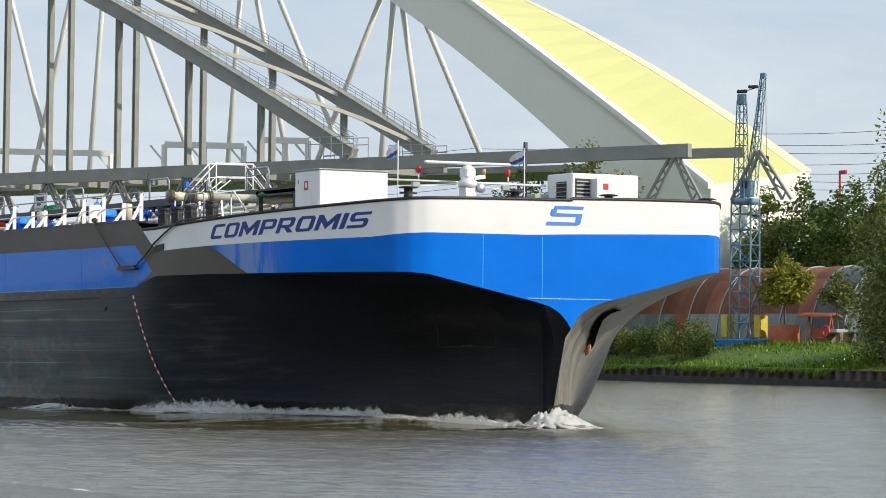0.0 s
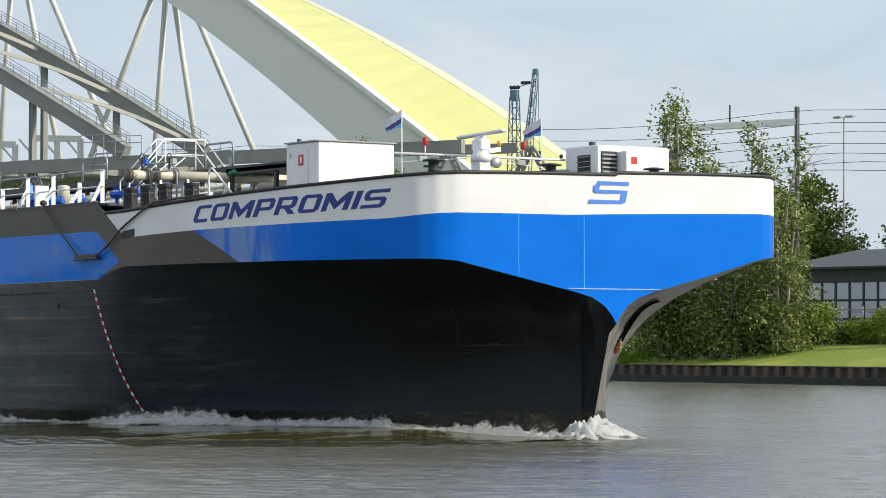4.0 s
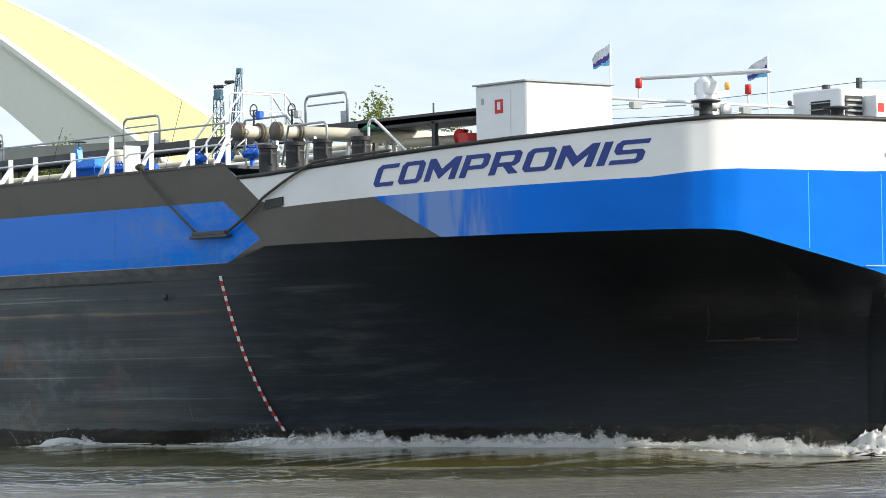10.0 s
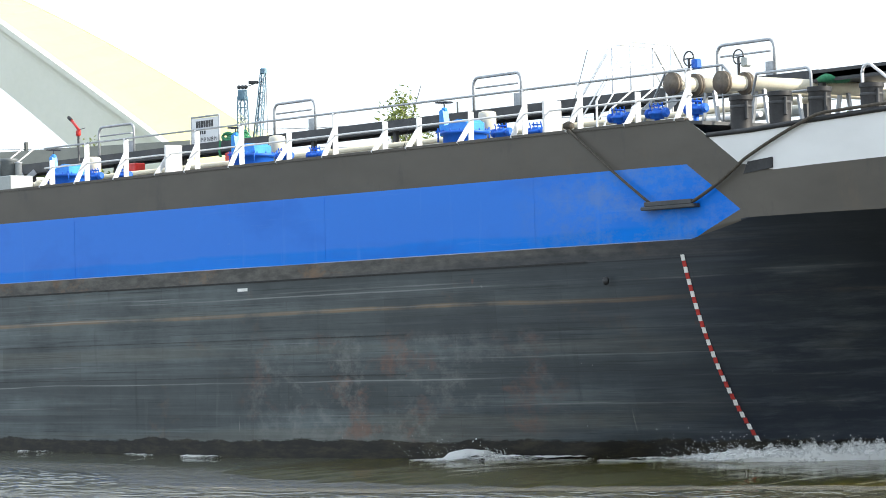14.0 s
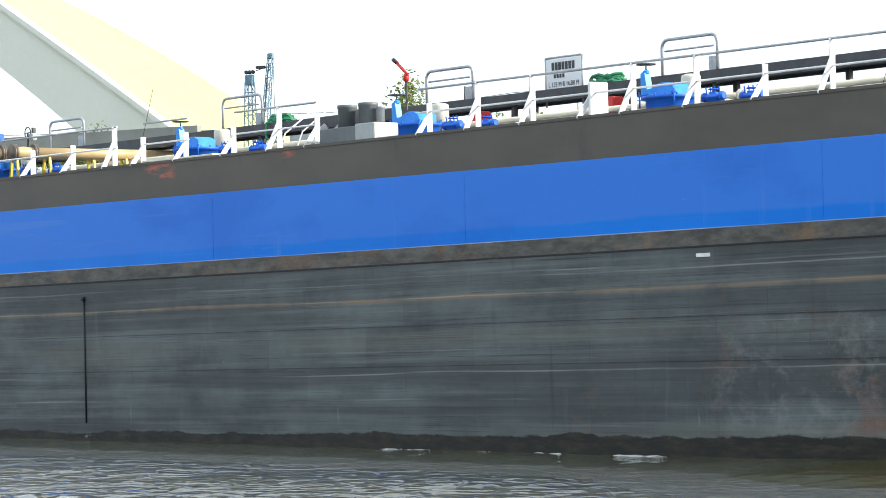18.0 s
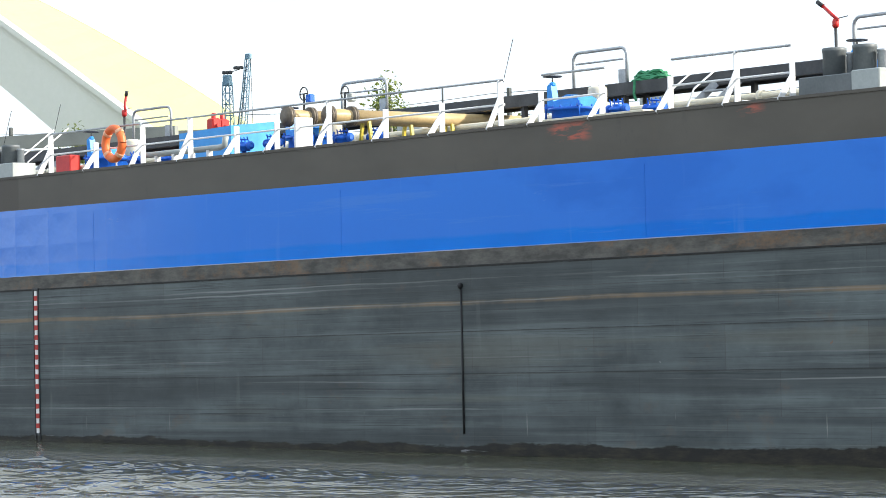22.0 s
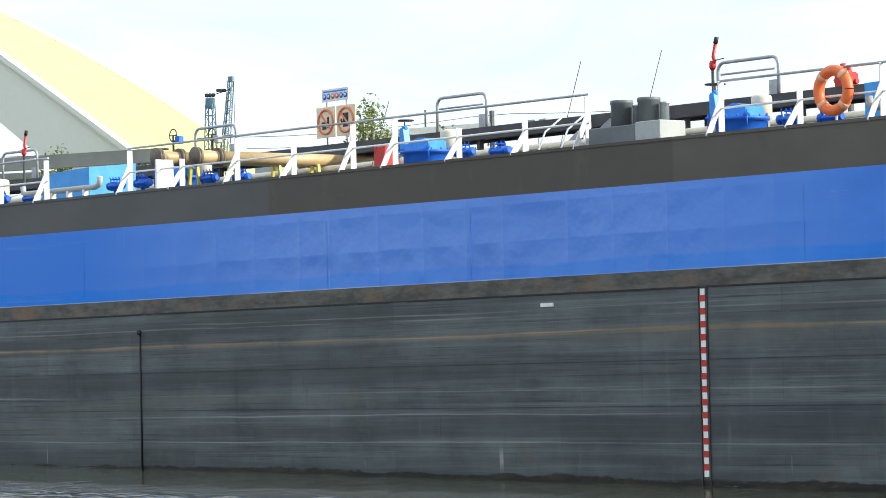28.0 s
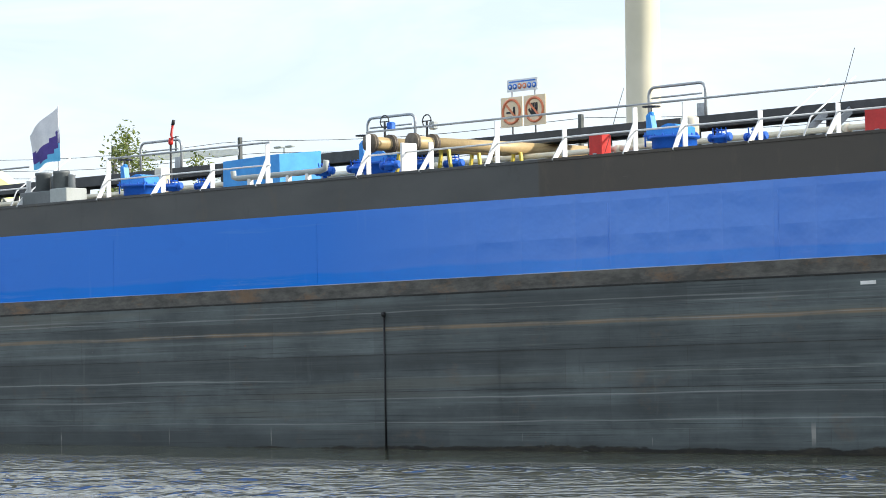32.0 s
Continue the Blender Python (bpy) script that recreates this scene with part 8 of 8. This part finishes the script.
part("jib_head", Shape().box((1.27, 0, 19.1), (0.42, 0.3, 0.4), 0.05), CRANE_BLUE, crane)
sh = Shape()
sh.tube((-0.35, 0, 18.0), (1.2, 0, 18.4), 0.03, 5).tube((-0.2, 0, 10.6), (0.9, 0, 17.6), 0.04, 5).tube((0.0, 0.3, 10.6), (1.0, 0.2, 18.6), 0.03, 5).tube((1.45, 0, 18.9), (1.55, 0, 13.5), 0.02, 4)
part("hoist_cable", sh, DARK, crane)
part("hook_block", Shape().box((1.55, 0, 13.2), (0.35, 0.25, 0.7), 0.06), DARK, crane)
part("sheave_arm", Shape().box((0.5, 0, 18.35), (0.7, 0.25, 0.22), 0.04), DARK, crane)
part("undercarriage", Shape().box((0, 0, 0.5), (4.2, 3.0, 0.7), 0.06), surface("crane_base_blue", (0.02, 0.14, 0.42), (0.05, 0.22, 0.55), 2, 0.5), crane)
for dx in (-1.25, 1.25):
    part("counterweight", Shape().box((dx, 0, 1.75), (0.5, 1.3, 1.6), 0.05), YELLOW, crane, "pale yellow counterweight")
for dx in (-1.7, 1.7):
    for dy in (-1.2, 1.2):
        part("wheel", Shape().lathe((dx, dy, 0.2), ((0.3, -0.12), (0.3, 0.12)), 14, "y"), DARK, crane)

# potted trees, swing seat and tables on the yard
POT = surface("orange_steel", (0.38, 0.09, 0.03), (0.52, 0.15, 0.06), 2, 0.6)
tub = thing("tree_tub", "large round orange steel tub with a clipped tree", "planter", pose(-182.3, 131.5, 2.5))
part("tub", Shape().lathe((0, 0, 0), ((1.0, 0), (1.05, 0.05), (1.05, 1.45), (1.0, 1.47), (0.95, 1.40)), 24), POT, tub)
tree("potted_tree", "round clipped potted tree with yellow-green leaves", -182.3, 131.5, 3.8, 4.5, 4.4, 21, LEAF_YELLOW, BARK, 6500, 0.15, 0.40)
tree("potted_tree", "small spindly tree in a white tub", -177.6, 132.5, 3.2, 4.3, 2.8, 22, LEAF_OLIVE, BARK, 1400, 0.14, 0.45)
part_tub = thing("white_tub", "square white plant tub", "planter", pose(-177.6, 132.5, 2.5))
part("tub", Shape().box((0, 0, 0.6), (1.0, 1.0, 1.2), 0.05), LIGHT_GREY, part_tub)
swing = thing("swing_seat", "terracotta framed swing seat with a canopy", "garden seat", pose(-179.6, 132.5, 2.5, 0, 0, 20))
for dx in (-0.9, 0.9):
    part("side_frame", Shape().tube((dx, -0.6, 0), (dx, 0, 2.1), 0.05, 6).tube((dx, 0.6, 0), (dx, 0, 2.1), 0.05, 6), POT, swing)
part("canopy", Shape().prism([(-0.8, 2.0), (0, 2.2), (0.8, 2.0), (0.8, 2.1), (0, 2.32), (-0.8, 2.1)], -1.3, 1.3, "x"), POT, swing)
part("seat", Shape().box((0, 0, 0.6), (1.6, 0.6, 0.12), 0.03), POT, swing)
part("backrest", Shape().box((0, 0.3, 0.95), (1.6, 0.1, 0.6), 0.03), POT, swing)
WOOD = surface("weathered_wood", (0.16, 0.11, 0.07), (0.28, 0.20, 0.13), 3, 0.8, bump=0.4)
for k, x in enumerate((-176.4, -174.3, -172.2)):
    tb = thing("picnic_table", "weathered wooden picnic table on the yard", "table", pose(x, 131.5, 2.5, 0, 0, 15 * k), "tables on the yard")
    part("tabletop", Shape().box((0, 0, 0.95), (1.5, 0.8, 0.08), 0.02), WOOD, tb)
    for dx in (-0.55, 0.55):
        part("leg", Shape().box((dx, 0, 0.46), (0.5, 0.6, 0.92), 0.03), WOOD, tb)
buoy_thing = thing("yard_ring", "red ring buoy on the yard", "lifebuoy", pose(-176.9, 131.0, 3.5))
part("ring", Shape().path(arc_points((0, 0, 0), 0.35, 0, 360, 20), 0.09, 8, caps=False), RED, buoy_thing)
part("stand", Shape().tube((0, 0.1, -1.0), (0, 0.1, 0), 0.04, 6), STEEL, buoy_thing)
ts = thing("trackside_sign", "red topped post beside the railway", "signpost", pose(-213, 159, 2.6))
part("post", Shape().tube((0, 0, 0), (0, 0, 14.2), 0.1, 6), RED, ts)
part("sign_head", Shape().box((0.4, 0, 14.1), (0.9, 0.2, 0.3), 0.02), RED, ts)

# dark pavilion with a pale roof
SLATE = surface("dark_cladding", (0.035, 0.042, 0.045), (0.06, 0.068, 0.072), 0.8, 0.55, bump=0.15, stretch=(6, 1, 0.3))
PALE_ROOF = surface("pale_roof", (0.72, 0.71, 0.64), (0.80, 0.79, 0.73), 0.4, 0.5, bump=0.1)
GLASS = bpy.data.materials.new("window_glass")
GLASS.use_nodes = True
gb = GLASS.node_tree.nodes["Principled BSDF"]
gb.inputs["Base Color"].default_value = (0.30, 0.33, 0.35, 1)
gb.inputs["Roughness"].default_value = 0.08
gb.inputs["Metallic"].default_value = 0.75
hall = thing("canal_pavilion", "low dark clad building with a pale roof and a glazed wall", "building")
part("wall", Shape().span((-154.4, 140, 2.4), (-128, 140.3, 7.45)), SLATE, hall)
part("wall", Shape().span((-169, 140.1, 2.4), (-154.4, 140.35, 7.3)), SLATE, hall)
part("wall", Shape().span((-128.3, 140.3, 2.4), (-128, 155, 7.45)), SLATE, hall)
part("wall", Shape().span((-169, 154.8, 2.4), (-128, 155, 7.45)), SLATE, hall)
part("roof", Shape().prism([(139.4, 7.4), (139.4, 7.6), (147.5, 10.0), (155.6, 7.6), (155.6, 7.4), (147.5, 9.8)], -154.8, -127.4, "x"), PALE_ROOF, hall)
part("roof", Shape().prism([(139.6, 7.28), (139.6, 7.4), (147.5, 8.8), (155.4, 7.4), (155.4, 7.28)], -169.4, -154.8, "x"), SLATE, hall)
part("gutter", Shape().tube((-154.8, 139.35, 7.42), (-127.4, 139.35, 7.42), 0.09, 8), LIGHT_GREY, hall)
for x in (-154.2, -141.2):
    part("downpipe", Shape().tube((x, 139.9, 2.4), (x, 139.9, 7.35), 0.06, 8), LIGHT_GREY, hall)
for i in range(10):
    for j in range(3):
        x0, z0 = -168.6 + 1.38 * i, 2.8 + 1.22 * j
        wd = part("window", Shape().span((x0, 140.06, z0), (x0 + 1.3, 140.09, z0 + 1.14)), GLASS, hall)
        fr = Shape()
        for a, b in (((x0, z0), (x0 + 1.3, z0)), ((x0, z0 + 1.14), (x0 + 1.3, z0 + 1.14)), ((x0, z0), (x0, z0 + 1.14)), ((x0 + 1.3, z0), (x0 + 1.3, z0 + 1.14))):
            fr.bar((a[0], 140.04, a[1]), (b[0], 140.04, b[1]), 0.07, 0.07)
        part("window_frame", fr, SLATE, wd)
for dx in (0, 0.92):
    dd = part("door", Shape().span((-148.4 + dx, 139.94, 2.4), (-147.5 + dx, 139.99, 4.9)), GLASS, hall)
    fr = Shape()
    for a, b in (((-148.4 + dx, 2.4), (-148.4 + dx, 4.9)), ((-147.5 + dx, 2.4), (-147.5 + dx, 4.9)), ((-148.4 + dx, 4.9), (-147.5 + dx, 4.9)), ((-148.4 + dx, 3.3), (-147.5 + dx, 3.3))):
        fr.bar((a[0], 139.92, a[1]), (b[0], 139.92, b[1]), 0.08, 0.08)
    part("door_frame", fr, SLATE, dd)
ARROW = bpy.data.materials.new("lit_arrow")
ARROW.use_nodes = True
ab = ARROW.node_tree.nodes["Principled BSDF"]
ab.inputs["Base Color"].default_value = (0.7, 0.03, 0.02, 1)
ab.inputs["Emission Color"].default_value = (1.0, 0.05, 0.03, 1)
ab.inputs["Emission Strength"].default_value = 0.7
part("arrow_sign", Shape().prism([(-148.0, 6.95), (-147.72, 6.95), (-147.72, 6.3), (-147.45, 6.3), (-147.86, 5.75), (-148.27, 6.3), (-148.0, 6.3)], 139.88, 139.95), ARROW, hall, "glowing red arrow sign")
part("awning_rail", Shape().tube((-146, 139.8, 6.6), (-137, 139.8, 6.6), 0.05, 6), LIGHT_GREY, hall)
fence = thing("post_fence", "thin white rail fence behind the shrubs", "fence")
for i in range(16):
    part("post", Shape().tube((-167 + 2 * i, 135.3, 2.2), (-167 + 2 * i, 135.3, 4.7), 0.05, 6), LIGHT_GREY, fence)
part("rail", Shape().tube((-167, 135.3, 4.5), (-137, 135.3, 4.5), 0.04, 6), LIGHT_GREY, fence)

# rusty steel spire on the lawn
spire = thing("steel_spire", "tall rusty steel pyramid sculpture on the lawn", "sculpture", pose(-125.9, 128.0, 2.15))
s = Shape()
s.add([(-1.15, -0.35, 0), (0.0, -0.75, 0), (1.15, -0.3, 0), (0.0, 0.9, 0), (0, 0, 3.7)], [(3, 2, 1, 0), (0, 1, 4), (1, 2, 4), (2, 3, 4), (3, 0, 4)])
part("shell", s, surface("dark_rust", (0.05, 0.018, 0.01), (0.11, 0.04, 0.02), 1.5, 0.85, bump=0.4), spire)
part("seam", Shape().tube((0.0, -0.76, 0.0), (0, -0.02, 3.6), 0.035, 5), WOOD, spire)

# old timber derrick by the pavilion
DERRICK = surface("tarred_wood", (0.02, 0.017, 0.014), (0.05, 0.042, 0.035), 3, 0.8, bump=0.3)
dk = thing("timber_derrick", "old black timber derrick with a chain hook", "crane", pose(-136.2, 136.8, 2.3))
part("post", Shape().box((0, 0, 3.0), (0.35, 0.35, 6.0), 0.03), DERRICK, dk)
part("arm", Shape().bar((-3.4, 0, 6.9), (1.8, 0, 5.7), 0.3, 0.35), DERRICK, dk)
for dx in (-1.4, 1.4):
    part("knee_brace", Shape().path([(0, 0, 4.2), (dx * 0.55, 0, 4.9), (dx, 0, 6.15 - 0.23 * dx)], 0.11, 6), DERRICK, dk)
part("chain", Shape().tube((-3.0, 0, 6.8), (-3.0, 0, 5.3), 0.05, 5), DARK, dk)
part("hook", Shape().lathe((-3.0, 0, 5.0), ((0.05, 0.45), (0.2, 0.3), (0.2, 0.12), (0.05, -0.1)), 8), DARK, dk)

# railway: masts, portals and wires over the far bank
MAST = surface("mast_grey", (0.06, 0.07, 0.075), (0.11, 0.12, 0.125), 1, 0.6, bump=0.05)


def track(k):
    return Vector((-226 + 68 * k, 153 + 12 * k, 0))


for k, w in ((0.333, 0.3), (0.5285, 0.3), (1.002, 0.34), (1.6, 0.34), (-0.3, 0.3)):
    p = track(k)
    ms = thing("catenary_mast", "dark grey railway mast with white wire brackets", "mast", pose(p.x, p.y, 2.5), "railway masts")
    part("pole", Shape().box((0, 0, 8.9), (w, w, 17.9), 0.03), MAST, ms)
    part("bracket", Shape().tube((0.1, 0.2, 14.6), (2.6, 1.2, 14.9), 0.06, 6).tube((0.1, 0.2, 13.3), (2.6, 1.2, 13.9), 0.05, 6).tube((0.1, 0.2, 13.0), (1.6, 0.8, 14.7), 0.06, 6), RAIL_WHITE, ms)
    for zz in (13.2, 14.6):
        part("insulator", Shape().lathe((0.35, 0.25, zz), ((0.12, -0.15), (0.12, 0.15)), 8, "x"), DARK, ms)
portal = thing("catenary_portal", "white railway portal beam on two masts", "portal")
a, b = track(0.333), track(0.5285)
part("beam", Shape().bar((a.x, a.y, 19.2), (b.x, b.y, 19.2), 0.45, 0.5), RAIL_WHITE, portal)
part("stub", Shape().tube(((a.x + b.x) / 2, (a.y + b.y) / 2, 19.2), ((a.x + b.x) / 2, (a.y + b.y) / 2, 20.8), 0.08, 6), MAST, portal)
part("support", Shape().tube((a.x, a.y, 2.5), (a.x, a.y, 19.2), 0.12, 6), MAST, portal)
wires = thing("overhead_wires", "thin dark railway wires", "wires", kind="structure")
for z, off in ((20.1, 0), (19.2, 1.5), (18.6, 3.5), (17.6, 0.5), (16.9, 2.0), (16.3, 4.0), (15.6, 1.0)):
    pts = []
    for i in range(61):
        k = -1.2 + 3.4 * i / 60
        p = track(k)
        pts.append((p.x + off * 0.2, p.y + off, z + 0.55 * abs(math.sin(math.pi * (k - 0.5285) / 0.4735)) * -1))
    part("wire", Shape().path(pts, 0.022, 4, caps=False), DARK, wires)
lp = thing("platform_lamp", "tall double-headed lamp post by the railway", "lamp post", pose(-197, 170, 2.6))
part("pole", Shape().tube((0, 0, 0), (0, 0, 17.8), 0.12, 8, 0.07), LIGHT_GREY, lp)
for dx in (-0.7, 0.7):
    part("head", Shape().box((dx, 0, 17.8), (0.9, 0.4, 0.16), 0.04), LIGHT_GREY, lp)
# white portals on the arch bridge
for s0, s1, z in ((86, 74.8, 18.8), (66.7, 59.6, 19.0), (56.6, 52.5, 19.2), (98, 91, 18.7)):
    pt = thing("bridge_portal", "white catenary portal on the bridge", "portal", group="white portals on the bridge")
    sh = Shape()
    mid, span = on_bridge((s0 + s1) / 2, 28, z), Vector((0.35, 0.937, 0)) * (0.475 * (s0 - s1))
    sh.bar(mid - span, mid + span, 0.45, 0.5)
    part("beam", sh, HANGER, pt)
    for q in (-1, 0, 1):
        e = mid + span * q
        sh = Shape()
        sh.bar((e.x, e.y, 15.6), e, 0.38, 0.38)
        sh.bar(e - Vector((0, 0, 1.5)), e - span.normalized() * 1.2 - Vector((0, 0, 0.1)), 0.16, 0.16)
        part("support", sh, HANGER, pt)
# tall pale steel column on the bank, and a far chimney
col = thing("steel_column", "tall round pale steel column on the bank", "column", pose(-114.75, 125.2, 1.0))
part("shaft", Shape().lathe((0, 0, 0), ((1.3, 0), (1.3, 0.3), (1.0, 0.32), (0.97, 20), (0.94, 42), (0.0, 42.1)), 28), surface("column_paint", (0.58, 0.54, 0.42), (0.68, 0.63, 0.50), 0.5, 0.5, bump=0.03), col)
part("flange", Shape().lathe((0, 0, 14.0), ((1.06, -0.08), (1.06, 0.08)), 28), LIGHT_GREY, col)
ch = thing("far_chimney", "thin white factory chimney in the distance", "chimney", pose(-512, 500, 2.6))
part("chimney_shaft", Shape().lathe((0, 0, 0), ((1.0, 0), (0.75, 43), (0.65, 45)), 16), WHITE, ch)


def motions():
    course = [(t, pose(x, y, 0, 0, -TRIM, 0)) for t, x, y in COURSE]
    walk(ship, course)
    walk(bow_wave, [(t, pose(x, y, 0)) for t, x, y in COURSE])
    walk(scanner, [(0.5 * i, pose(50.25, 8.3, 7.1, 0, 0, 175.7 + 78 * i)) for i in range(65)])
    for k, f in enumerate(flags):
        base = f.location.copy()
        walk(f, [(0.5 * i, pose(base.x, base.y, base.z, 3 * math.sin(2.1 * i + k), 5 * math.sin(1.3 * i + 2 * k), 18 + 14 * math.sin(0.9 * i + k) + 8 * math.sin(2.7 * i))) for i in range(65)])
    for k, w in enumerate(waves):
        walk(w, [(0.5 * i, pose(0.06 * math.sin(1.9 * i + k), 0.05 * math.sin(1.4 * i + 2 * k), 0.05 * math.sin(2.3 * i + 1.7 * k) - 0.02)) for i in range(65)])


motions()
